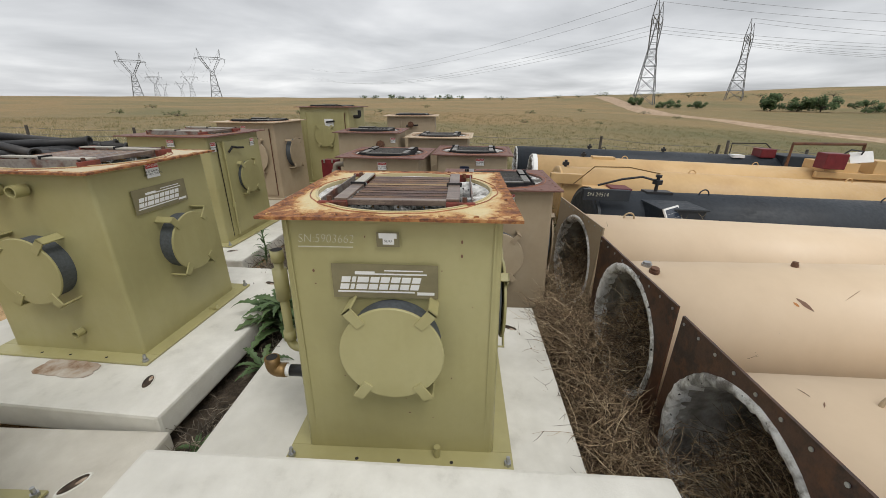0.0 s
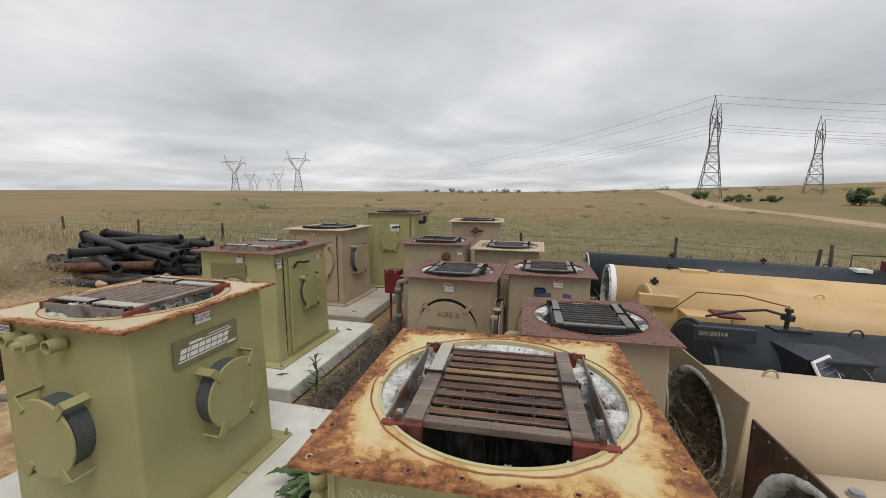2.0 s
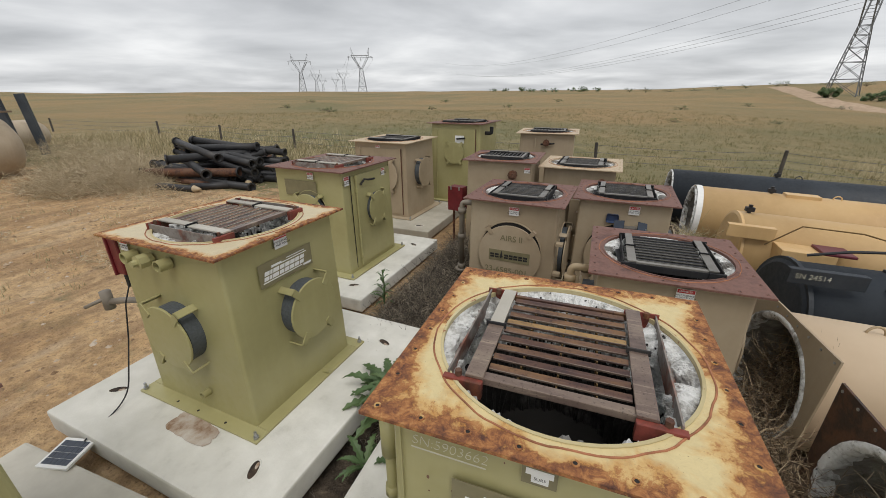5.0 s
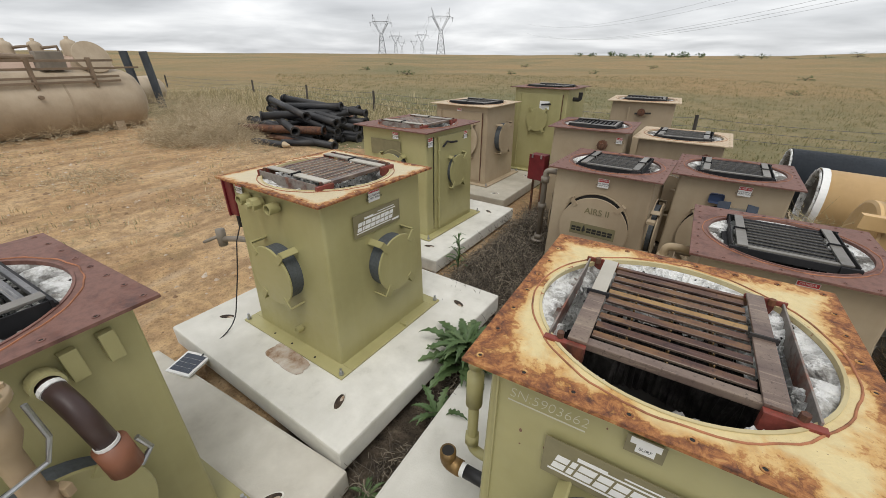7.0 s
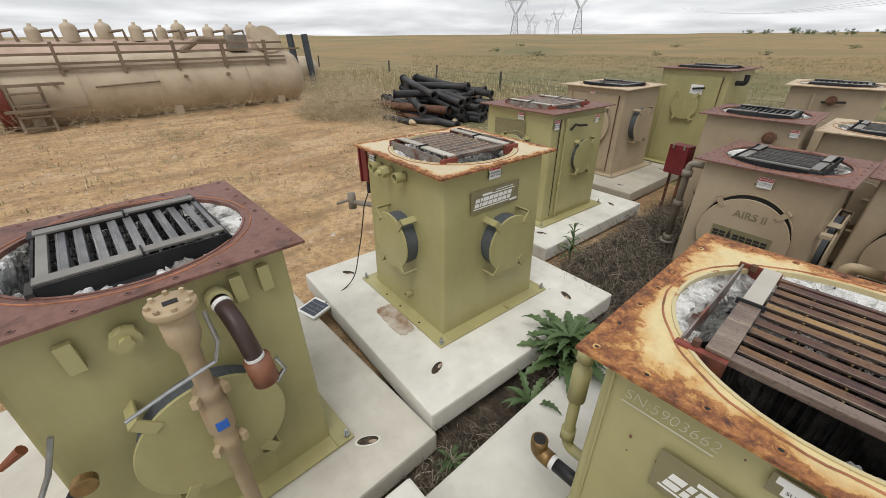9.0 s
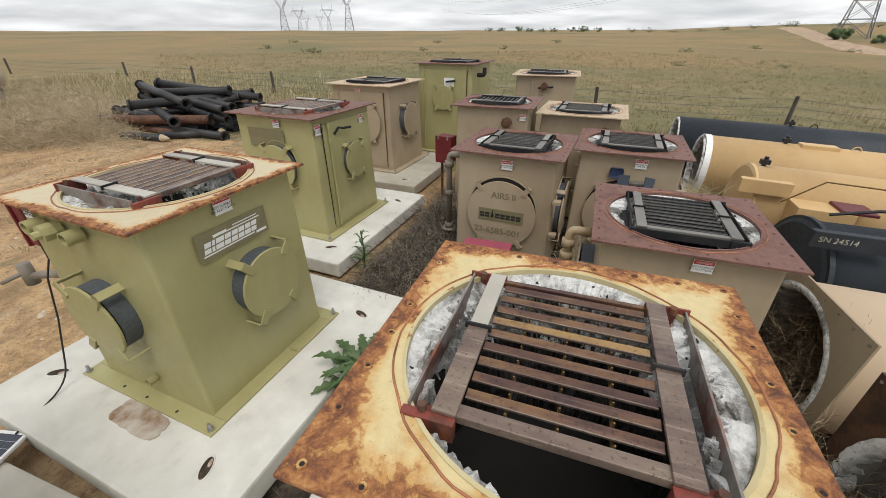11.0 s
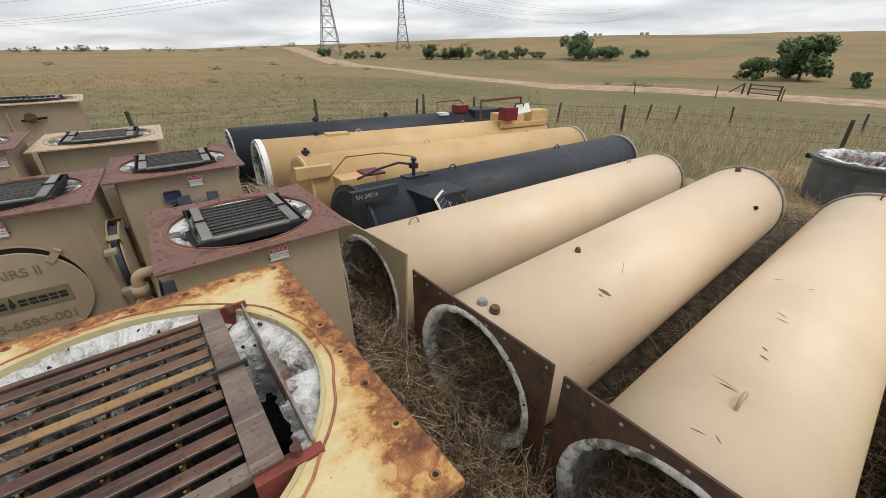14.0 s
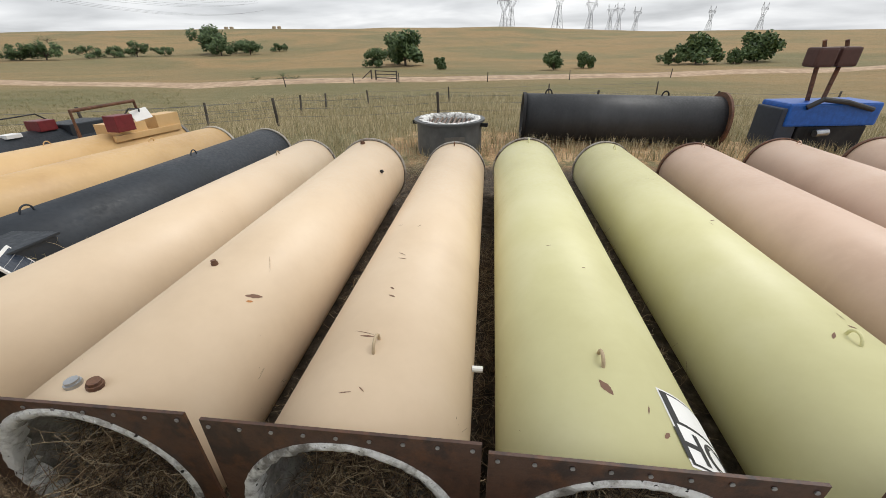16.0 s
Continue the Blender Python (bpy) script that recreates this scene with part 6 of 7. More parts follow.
# ---- yard on the open side ----
def vessel():
    """A big separator vessel lying on saddles, with a railing along it."""
    x, z, r, y0, y1 = -15.6, 0.86, 0.87, 6.85, -0.7
    ob = thing("tank_vessel", pose(x, 0, 0.0, 0, 0, 1.5), "large dusty tan steel vessel lying on its side", "tank")
    Y = Matrix.Translation((0, 0, z)) @ Matrix.Rotation(-math.pi / 2, 4, "X")
    prof = [(0.0001, y1 - 0.55), (r * 0.6, y1 - 0.42), (r * 0.9, y1 - 0.2), (r, y1), (r, y0), (r * 0.97, y0 + 0.12), (r * 0.86, y0 + 0.28), (r * 0.6, y0 + 0.42), (0.0001, y0 + 0.5)]
    part("shell", lathe(prof, 64, Y), M_TANK, ob, smooth=True)
    part("head_band", lathe([(r + 0.002, y1 - 0.15), (r + 0.05, y1 - 0.15), (r + 0.05, y1 + 0.12), (r + 0.002, y1 + 0.12)], 64, Y, True), M_RED_RUST, ob, "red-oxide end band")
    for y in (y1 + 0.5, 3.0, y0 - 0.6):
        part("saddle", box(-r * 0.8, r * 0.8, y - 0.12, y + 0.12, -0.05, 0.3, 0.01), M_TANK, ob)
    for y in (5.2, 2.6, 0.9):
        part("weld_band", lathe([(r + 0.001, y), (r + 0.008, y), (r + 0.008, y + 0.05), (r + 0.001, y + 0.05)], 64, Y, True), M_TANK, ob)
    # railing bolted to the shell
    xr = r + 0.28
    for dz, xx in ((0.58, 0.78), (0.92, 0.70), (1.12, 0.66), (0.70, 0.76)):
        part("rail", box(xx - 0.02, xx + 0.02, y1 - 1.4, 6.6, z + dz - 0.03, z + dz + 0.03, 0.004), M_RAIL, ob)
    for k in range(7):
        y = y1 - 1.3 + k * 1.33
        part("rail_post", box(0.62, 0.80, y - 0.035, y + 0.035, z + 0.42, z + 1.2, 0.004), M_RAIL, ob)
    part("end_rail", box(0.70, 0.74, 6.4, 7.2, z + 0.90, z + 0.95, 0.004), M_RAIL, ob)
    for y in (4.6, 3.4, 0.4):
        part("nozzle", rod((r * 0.96, y, z + 0.25), (r + 0.1, y, z + 0.25), 0.05, 12), M_RAIL, ob)
    part("sight_tube", rod((r + 0.02, 1.2, z + 0.12), (r + 0.02, 2.7, z + 0.16), 0.02, 8), M_RAIL, ob)
    # ladder
    for y in (0.1, -0.5):
        part("ladder_side", rod((r + 0.35, y, -0.02), (r + 0.1, y, z + 0.3), 0.035, 8), M_RAIL, ob)
    for k in range(4):
        part("ladder_step", box(r + 0.12, r + 0.34, -0.5, 0.1, 0.12 + k * 0.27, 0.16 + k * 0.27, 0.004), M_RAIL, ob)
    for zz, ya, yb in ((1.10, -0.9, 0.6), (0.52, -0.7, 0.9)):
        part("platform_edge", box(r + 0.30, r + 0.36, ya, yb, zz, zz + 0.07, 0.004), M_RAIL, ob)
    mh = part("manway", rod((-0.1, 6.2, z + r - 0.1), (-0.1, 6.2, z + r + 0.25), 0.34, 24), M_TANK, ob, "round manway with cover")
    part("manway_cover", lathe([(0.0001, -0.03), (0.45, -0.03), (0.46, 0.0), (0.45, 0.03), (0.0001, 0.03)], 32, Matrix.Translation((0.22, 6.3, z + r + 0.33)) @ Matrix.Rotation(radians(66), 4, "Y")), M_TANK, mh)
    part("junction_box", box(0.0, 0.35, 5.0, 5.6, z + r + 0.02, z + r + 0.48, 0.02), M_PIPE_GREY, ob, "grey-tan instrument box")
    part("pipe_run", pipe([(0.1, 5.2, z + r), (0.1, 5.2, z + r + 0.3), (0.1, 4.2, z + r + 0.35), (0.1, 3.6, z + r)], 0.09, 10), M_RAIL, ob)


M_TANK = painted("dusty_tan_paint", (0.43, 0.345, 0.245), (0.34, 0.27, 0.185), (0.50, 0.415, 0.305), 0.6, (0.2, 0.11, 0.06), 0.72)
M_RAIL = painted("brown_tan_paint", (0.20, 0.145, 0.095), (0.14, 0.10, 0.065), (0.27, 0.2, 0.14), 0.6)
vessel()


def second_vessel():
    x, z, r, y0, y1 = -17.75, 1.05, 1.05, 7.2, -6.0
    ob = thing("tank_vessel", pose(x, 0, 0, 0, 0, 1.0), "pinkish tan vessel with domed heads standing behind another", "tank")
    Y = Matrix.Translation((0, 0, z)) @ Matrix.Rotation(-math.pi / 2, 4, "X")
    part("shell", lathe([(0.0001, y1 - 0.5), (r * 0.8, y1 - 0.3), (r, y1), (r, y0), (r * 0.8, y0 + 0.3), (0.0001, y0 + 0.5)], 56, Y), painted("pink_tan_paint", (0.43, 0.31, 0.235), (0.36, 0.25, 0.185), (0.5, 0.37, 0.29), 0.55), ob, smooth=True)
    part("saddle", box(-0.8, 0.8, 3.6, 3.9, -0.05, 0.45, 0.01), M_TANK, ob)
    part("saddle", box(-0.8, 0.8, -3.0, -2.7, -0.05, 0.45, 0.01), M_TANK, ob)
    r2 = random.Random(3)
    for k in range(17):
        y = -5.6 + k * 0.76 + r2.uniform(-0.2, 0.2)
        s = r2.uniform(0.68, 0.92)
        bm = lathe([(0.24 * s, 0), (0.24 * s, 0.42 * s), (0.2 * s, 0.52 * s), (0.09 * s, 0.58 * s), (0.05, 0.6 * s), (0.05, 0.68 * s), (0.0001, 0.68 * s)], 20, Matrix.Translation((r2.uniform(-0.3, 0.3), y, z + r - 0.06)))
        dome = part("dome", bm, M_TANK, ob, "rounded vent dome", True)
        part("vent_pipe", pipe([(0.2, y + 0.1, z + r + 0.2), (0.3, y + 0.45, z + r + 0.25), (0.3, y + 0.48, z + r - 0.05)], 0.045, 8), M_RAIL, dome)


second_vessel()


def upright_legs():
    for dx, dy in ((0, 0), (0.25, 0.62)):
        x, y = -20.4 + dx, 9.3 + dy
        ob = thing("channel_post", pose(x, y, ground_height(x, y) - 0.05, 2, -3, 20), "dark blue-grey steel channel post standing upright", "channel post", "upright posts")
        part("channel", box(-0.16, 0.16, -0.06, 0.06, 0, 2.3, 0.01), painted("blue_grey_steel", (0.05, 0.058, 0.07), (0.03, 0.035, 0.045), (0.08, 0.09, 0.1), 0.5), ob)
        part("foot_plate", box(-0.25, 0.25, -0.2, 0.2, 0, 0.05, 0.005), M_RUST, ob)
    ob = thing("tank_vessel", pose(-22.3, 9.6, 0, 0, 0, 24), "small tan vessel lying in the weeds", "tank")
    part("shell", lathe([(0.0001, -1.9), (0.5, -1.75), (0.62, -1.5), (0.62, 1.5), (0.5, 1.75), (0.0001, 1.9)], 40, Matrix.Translation((0, 0, 0.6)) @ Matrix.Rotation(math.pi / 2, 4, "X")), M_TANK, ob, smooth=True)


upright_legs()


def pipe_pile():
    r = random.Random(11)
    k = 0
    for layer, (count, width) in enumerate(((12, 2.6), (11, 2.2), (9, 1.8), (7, 1.3), (4, 0.8))):
        for i in range(count):
            rad = r.uniform(0.075, 0.11)
            L = r.uniform(2.0, 2.9)
            off = (i / max(1, count - 1) - 0.5) * width
            slip = r.uniform(-0.55, 0.55)
            cx, cy = -9.6 - 0.31 * off + 0.95 * slip + r.uniform(-0.08, 0.08), 8.95 + 0.95 * off + 0.31 * slip + r.uniform(-0.08, 0.08)
            yaw = 4 + r.gauss(0, 15)
            z = ground_height(cx, cy) + rad + layer * 0.175 + r.uniform(-0.02, 0.03)
            tilt = r.gauss(0, 5.0) if layer else r.uniform(-1, 1)
            ob = thing("steel_pipe", pose(cx, cy, z, 0, tilt, yaw), "black flanged steel pipe in a loose pile", "pipe", "pile of pipes")
            X = Matrix.Rotation(math.pi / 2, 4, "Y")
            part("barrel", lathe([(rad, -L / 2), (rad, L / 2), (rad * 0.86, L / 2), (rad * 0.86, -L / 2)], 18, X, True), M_PIPE_BLACK if r.random() < 0.86 else M_RUST, ob, smooth=True)
            for e in (-1, 1):
                part("end_flange", lathe([(rad * 0.87, e * L / 2 - 0.02), (rad * 1.28, e * L / 2 - 0.02), (rad * 1.28, e * L / 2 + 0.02), (rad * 0.87, e * L / 2 + 0.02)], 18, X, True), M_PIPE_BLACK, ob)


M_PIPE_BLACK = painted("black_pipe", (0.022, 0.022, 0.024), (0.012, 0.012, 0.013), (0.05, 0.045, 0.042), 0.5)
pipe_pile()


# ---- dry weeds, plants and grass ----
def straw_material(name, stops):
    def build(nt, b):
        g = nt.nodes.new("ShaderNodeNewGeometry")
        nt.links.new(ramp_node(nt, g.outputs["Random Per Island"], stops).outputs[0], b.inputs["Base Color"])
        b.inputs["Roughness"].default_value = 0.85
    return material(name, build)


M_TWIG = straw_material("dry_twigs", [(0.0, (0.04, 0.025, 0.016)), (0.35, (0.125, 0.082, 0.05)), (0.6, (0.27, 0.185, 0.11)), (0.85, (0.48, 0.36, 0.22)), (1.0, (0.64, 0.53, 0.36))])
M_TWIG_GREY = straw_material("grey_twigs", [(0.0, (0.035, 0.028, 0.021)), (0.45, (0.115, 0.095, 0.072)), (0.85, (0.26, 0.22, 0.165)), (1.0, (0.40, 0.34, 0.26))])
M_STRAW = straw_material("straw", [(0.0, (0.20, 0.19, 0.09)), (0.3, (0.34, 0.29, 0.16)), (0.65, (0.52, 0.43, 0.26)), (1.0, (0.68, 0.58, 0.39))])
M_GRASS = straw_material("short_grass", [(0.0, (0.12, 0.13, 0.05)), (0.45, (0.19, 0.18, 0.075)), (0.8, (0.30, 0.245, 0.12)), (1.0, (0.40, 0.31, 0.17))])


def twig_stuff(name, mat, label, category, spots, seed, thick=1.0):
    """Tangles of thin, crooked, branching twigs. spots: centre, half sizes, count, twig length."""
    r = random.Random(seed)
    verts, faces = [], []

    def strip(pts, w):
        base = len(verts)
        for i, p in enumerate(pts):
            f = w * (1 - 0.65 * i / (len(pts) - 1))
            a = Vector((r.uniform(-1, 1), r.uniform(-1, 1), r.uniform(-1, 1)))
            d = (pts[min(i + 1, len(pts) - 1)] - pts[max(0, i - 1)])
            s = d.cross(Vector((0.3, 0.5, 0.8))).normalized()
            u = d.cross(s).normalized()
            for q in (s, -0.5 * s + 0.87 * u, -0.5 * s - 0.87 * u):
                verts.append(p + q * f)
        for i in range(len(pts) - 1):
            for k in range(3):
                faces.append((base + i * 3 + k, base + i * 3 + (k + 1) % 3, base + i * 3 + 3 + (k + 1) % 3, base + i * 3 + 3 + k))
    for (cx, cy, cz), (sx, sy, sz), count, length in spots:
        for _ in range(count):
            while True:
                u = Vector((r.uniform(-1, 1), r.uniform(-1, 1), r.uniform(0, 1)))
                if u.x * u.x + u.y * u.y * 0.8 + u.z * u.z < 1.1:
                    break
            p = Vector((cx + u.x * sx, cy + u.y * sy, cz + u.z * sz))
            d = Vector((r.gauss(0, 1), r.gauss(0, 1), r.gauss(0.25, 0.6))).normalized()
            L = length * r.uniform(0.4, 1.2)
            pts = [p]
            for k in range(4):
                d = (d + Vector((r.gauss(0, 0.3), r.gauss(0, 0.3), r.gauss(-0.04, 0.25)))).normalized()
                q = pts[-1] + d * L / 4
                q.z = max(q.z, cz + 0.005)
                pts.append(q)
            strip(pts, r.uniform(0.0011, 0.0026) * thick)
            for b in range(2):
                k = r.randint(1, 3)
                e = (d + Vector((r.gauss(0, 0.8), r.gauss(0, 0.8), r.gauss(0.2, 0.6)))).normalized()
                strip([pts[k], pts[k] + e * L * 0.14, pts[k] + e * L * 0.26 + Vector((0, 0, r.uniform(-0.02, 0.03)))], 0.0014 * thick)
    me = bpy.data.meshes.new(name)
    me.from_pydata([tuple(v) for v in verts], [], faces)
    me.materials.append(mat)
    return tagged(new(name, me), label, category, kind="stuff")


gz = ground_height
twig_stuff("tumbleweed", M_TWIG, "brown tangle of dry tumbleweed heaped before the tubes", "dry weeds", [
    ((1.13, 1.55, gz(1.13, 1.5)), (0.24, 0.75, 0.42), 1500, 0.30), ((1.12, 2.55, gz(1.1, 2.5)), (0.26, 0.7, 0.52), 1700, 0.30),
    ((1.22, 3.35, gz(1.2, 3.4)), (0.2, 0.5, 0.5), 700, 0.3), ((1.0, 0.75, gz(1, 0.8)), (0.3, 0.5, 0.22), 500, 0.28)], 1)
twig_stuff("tumbleweed", M_TWIG, "dry tumbleweed blown into the stack mouths", "dry weeds", [
    ((1.66, 1.34, 0.02), (0.33, 0.32, 0.46), 1200, 0.28), ((1.68, 2.43, 0.05), (0.42, 0.35, 0.55), 1800, 0.28), ((1.6, 3.68, 0.02), (0.3, 0.34, 0.55), 1000, 0.28), ((1.66, 0.30, 0.0), (0.3, 0.32, 0.42), 700, 0.28),
    ((3.2, 1.9, -0.12), (1.6, 0.14, 0.26), 1000, 0.2), ((3.2, 0.83, -0.12), (1.6, 0.10, 0.25), 800, 0.2), ((3.4, -0.35, -0.12), (1.6, 0.10, 0.2), 250, 0.2), ((3.2, 3.1, -0.12), (1.5, 0.1, 0.2), 250, 0.2), ((6.3, 2.0, -0.15), (0.7, 0.5, 0.3), 300, 0.25)], 2)
twig_stuff("tumbleweed", M_TWIG_GREY, "grey mat of dry weeds between the combustor bases", "dry weeds", [
    ((-1.45, 4.15, gz(-1.4, 4)), (0.42, 0.8, 0.25), 1700, 0.22), ((-1.5, 5.3, gz(-1.4, 5)), (0.35, 0.8, 0.27), 1100, 0.22), ((-1.05, 2.9, gz(-1, 3)), (0.10, 0.7, 0.16), 320, 0.2), ((-0.75, 3.9, gz(-1, 4)), (0.4, 0.5, 0.2), 500, 0.2), ((-1.1, 1.55, gz(-1.1, 1.6)), (0.07, 0.45, 0.12), 160, 0.16), ((-1.5, 3.5, gz(-1.4, 4)), (0.4, 0.5, 0.16), 900, 0.2), ((-1.35, 4.6, gz(-1.4, 4.6)), (0.45, 1.0, 0.12), 1500, 0.2)], 3, 1.5)
twig_stuff("tumbleweed", M_STRAW, "pale dry weeds growing between bases and stacks", "dry weeds", [
    ((1.3, 6.05, gz(1.3, 6)), (0.33, 0.55, 0.72), 1700, 0.3), ((1.25, 5.3, gz(1.2, 5.3)), (0.3, 0.4, 0.45), 600, 0.28), ((1.55, 4.15, gz(1.5, 4.2)), (0.3, 0.2, 0.55), 300, 0.28), ((2.75, 4.2, 0.1), (0.35, 0.15, 0.45), 250, 0.25), ((0.05, 4.5, gz(0, 4.5)), (0.25, 0.4, 0.35), 300, 0.25), ((0.95, 7.3, gz(1, 7)), (0.4, 0.5, 0.4), 300, 0.3),
    ((7.3, 2.3, gz(7.3, 2.3)), (0.5, 0.5, 0.35), 300, 0.3)], 4)
M_HAY = straw_material("bleached_hay", [(0.0, (0.24, 0.19, 0.11)), (0.3, (0.38, 0.30, 0.185)), (0.65, (0.52, 0.425, 0.28)), (1.0, (0.66, 0.56, 0.40))])
twig_stuff("hay_heap", M_HAY, "heap of pale dead grass beside the pipe pile", "dry grass", [
    ((-11.6, 6.9, 0.0), (1.6, 1.4, 0.5), 4200, 0.5), ((-12.8, 8.9, 0.0), (2.4, 1.4, 0.3), 1500, 0.5), ((-9.6, 6.6, 0.0), (1.2, 0.6, 0.2), 350, 0.4), ((-14.6, 4.0, 0.0), (0.6, 3.5, 0.3), 500, 0.5), ((-15.0, -1.0, 0.0), (0.7, 2.5, 0.4), 500, 0.6), ((-14.4, 8.6, 0), (1.5, 1.5, 0.5), 900, 0.6), ((-17.5, 9.5, 0), (2.5, 1.5, 0.6), 900, 0.7), ((-10.8, 7.3, 0), (0.9, 0.9, 0.35), 1100, 0.45), ((-9.4, 3.4, 0.03), (0.9, 0.6, 0.05), 260, 0.25), ((-7.2, 5.6, 0.03), (0.5, 0.5, 0.06), 160, 0.2), ((-11.5, 2.2, 0.03), (1.0, 0.8, 0.05), 260, 0.25), ((-6.2, 3.9, 0.03), (0.5, 0.35, 0.04), 120, 0.18)], 5, 2.1)


def blade_stuff(name, mat, label, category, count, pick, height, width, seed):
    """Grass blades in tufts over a stretch of ground. pick(r) gives a tuft's place and size factor."""
    r = random.Random(seed)
    verts, faces = [], []
    for _ in range(count):
        x, y, f = pick(r)
        for _ in range(7):
            px, py = x + r.gauss(0, 0.09) * f, y + r.gauss(0, 0.09) * f
            h = height * f * r.uniform(0.5, 1.25)
            a = r.uniform(0, math.tau)
            w = width * r.uniform(0.7, 1.4)
            c, s = math.cos(a) * w, math.sin(a) * w
            lx, ly = r.gauss(0.08, 0.22) * h, r.gauss(0, 0.22) * h
            z = ground_height(px, py) - 0.01
            n = len(verts)
            verts += [(px - c, py - s, z), (px + c, py + s, z), (px + c * 0.6 + lx * 0.4, py + s * 0.6 + ly * 0.4, z + h * 0.6), (px - c * 0.6 + lx * 0.4, py - s * 0.6 + ly * 0.4, z + h * 0.6), (px + lx, py + ly, z + h)]
            faces += [(n, n + 1, n + 2, n + 3), (n + 3, n + 2, n + 4)]
    me = bpy.data.meshes.new(name)
    me.from_pydata(verts, [], faces)
    me.materials.append(mat)
    return tagged(new(name, me), label, category, kind="stuff")


def right_field(r):
    x = 8.4 + 24 * r.random() ** 1.5
    y = r.uniform(-16, 20)
    return x, y, 0.7 + 0.03 * x


def front_field(r):
    d = 10.5 + 45 * r.random() ** 1.4
    a = radians(r.uniform(-52, 50))
    return d * math.sin(a), max(10.4, d * math.cos(a)), 0.6 + d * 0.022


def left_edge(r):
    x = r.uniform(-26, -7)
    return x, 10.6 + abs(r.gauss(0, 3.0)) - 0.12 * (x + 12), r.uniform(0.6, 1.2)


blade_stuff("tall_grass", M_STRAW, "tall straw-coloured prairie grass along the fence", "grass", 9500, right_field, 0.27, 0.0065, 21)
blade_stuff("short_grass", M_GRASS, "short green and straw prairie grass", "grass", 9000, front_field, 0.11, 0.007, 22)
blade_stuff("dry_grass", M_STRAW, "dry grass at the edge of the sandy yard", "grass", 2600, left_edge, 0.28, 0.010, 23)
blade_stuff("tuft_grass", M_STRAW, "sparse dry tufts on the sandy yard", "grass", 520, lambda r: (r.uniform(-14, -5.5), r.uniform(-2, 7.5), r.uniform(0.3, 0.7)), 0.14, 0.006, 24)
blade_stuff("row_grass", M_GRASS, "thin grass growing between the bases", "grass", 500, lambda r: (r.uniform(-2.2, 8), r.uniform(9.6, 12.5), r.uniform(0.8, 1.3)), 0.22, 0.006, 25)


def leafy_plant(x, y, z, n, length, label, stem=0.0, seed=1):
    """A thistle-like plant: long toothed leaves arching out of a crown or up a stem."""
    r = random.Random(seed)
    ob = thing("thistle_plant", pose(x, y, z), label, "plant")
    if stem:
        part("stem", pipe([(0, 0, 0), (0.01, 0.01, stem * 0.5), (-0.01, 0.02, stem)], 0.008, 8), M_LEAF, ob)
    for i in range(n):
        a = i * 2.399 + r.uniform(-0.3, 0.3)
        f = i / n
        L = length * r.uniform(0.7, 1.1) * (1 - 0.35 * f if not stem else 1 - 0.5 * f)
        rise = r.uniform(0.5, 1.5)
        bm = bmesh.new()
        rows = []
        k = 14
        for j in range(k + 1):
            u = j / k
            w = L * 0.115 * math.sin(math.pi * min(1, u * 0.92 + 0.08)) ** 0.8 * (1.25 if j % 2 else 0.62) * (1 - 0.4 * u)
            out = L * (u - 0.12 * u * u)
            up = L * (rise * u - (0.15 + rise * 0.62) * u * u)
            c, s = math.cos(a), math.sin(a)
            base = Vector((c * out, s * out, 0.02 + up + stem * f * 0.95))
            side = Vector((-s, c, 0)) * max(w, 0.001)
            rows.append((bm.verts.new(base - side + Vector((0, 0, abs(w) * 0.35))), bm.verts.new(base), bm.verts.new(base + side + Vector((0, 0, abs(w) * 0.35)))))
        for p, q in zip(rows, rows[1:]):
            bm.faces.new((p[0], p[1], q[1], q[0]))
            bm.faces.new((p[1], p[2], q[2], q[1]))
        part("leaf", bm, M_LEAF, ob)
    return ob


M_LEAF = painted("thistle_leaf", (0.072, 0.125, 0.042), (0.05, 0.09, 0.03), (0.14, 0.19, 0.08), 0.55)
leafy_plant(-1.06, 2.66, 0.10, 64, 0.46, "dark green thistle growing between the pads", 0.26, 3)
leafy_plant(-1.02, 2.2, 0.1, 16, 0.24, "young green thistle between the pads", 0.0, 5)
leafy_plant(-1.09, 1.62, 0.04, 16, 0.15, "low green weed by the pad corner", 0.0, 6)
leafy_plant(-1.12, 1.2, 0.04, 10, 0.13, "low green weed in the gap", 0.0, 8)
leafy_plant(-1.88, 4.02, 0.06, 22, 0.2, "tall thin thistle by the pad's corner", 0.42, 7)


# ---- stones on the yard ----
def yard_stones():
    r = random.Random(31)
    verts, faces = [], []
    for _ in range(4200):
        x, y = r.uniform(-14, -3.4), r.uniform(-4, 8.5)
        s = r.uniform(0.008, 0.03) * (1.8 if r.random() < 0.05 else 1)
        z = ground_height(x, y)
        n = len(verts)
        for k in range(6):
            a = k * math.tau / 6 + r.uniform(-0.2, 0.2)
            verts.append((x + s * math.cos(a) * r.uniform(0.7, 1.2), y + s * math.sin(a) * r.uniform(0.7, 1.2), z))
        verts.append((x, y, z + s * r.uniform(0.5, 0.9)))
        faces += [(n + k, n + (k + 1) % 6, n + 6) for k in range(6)]
    me = bpy.data.meshes.new("pebbles")
    me.from_pydata(verts, [], faces)
    me.materials.append(straw_material("pebble_stone", [(0, (0.2, 0.12, 0.065)), (0.6, (0.4, 0.28, 0.17)), (1, (0.55, 0.47, 0.38))]))
    tagged(new("pebbles", me), "small stones and clods on the sandy yard", "pebbles", kind="stuff")


yard_stones()


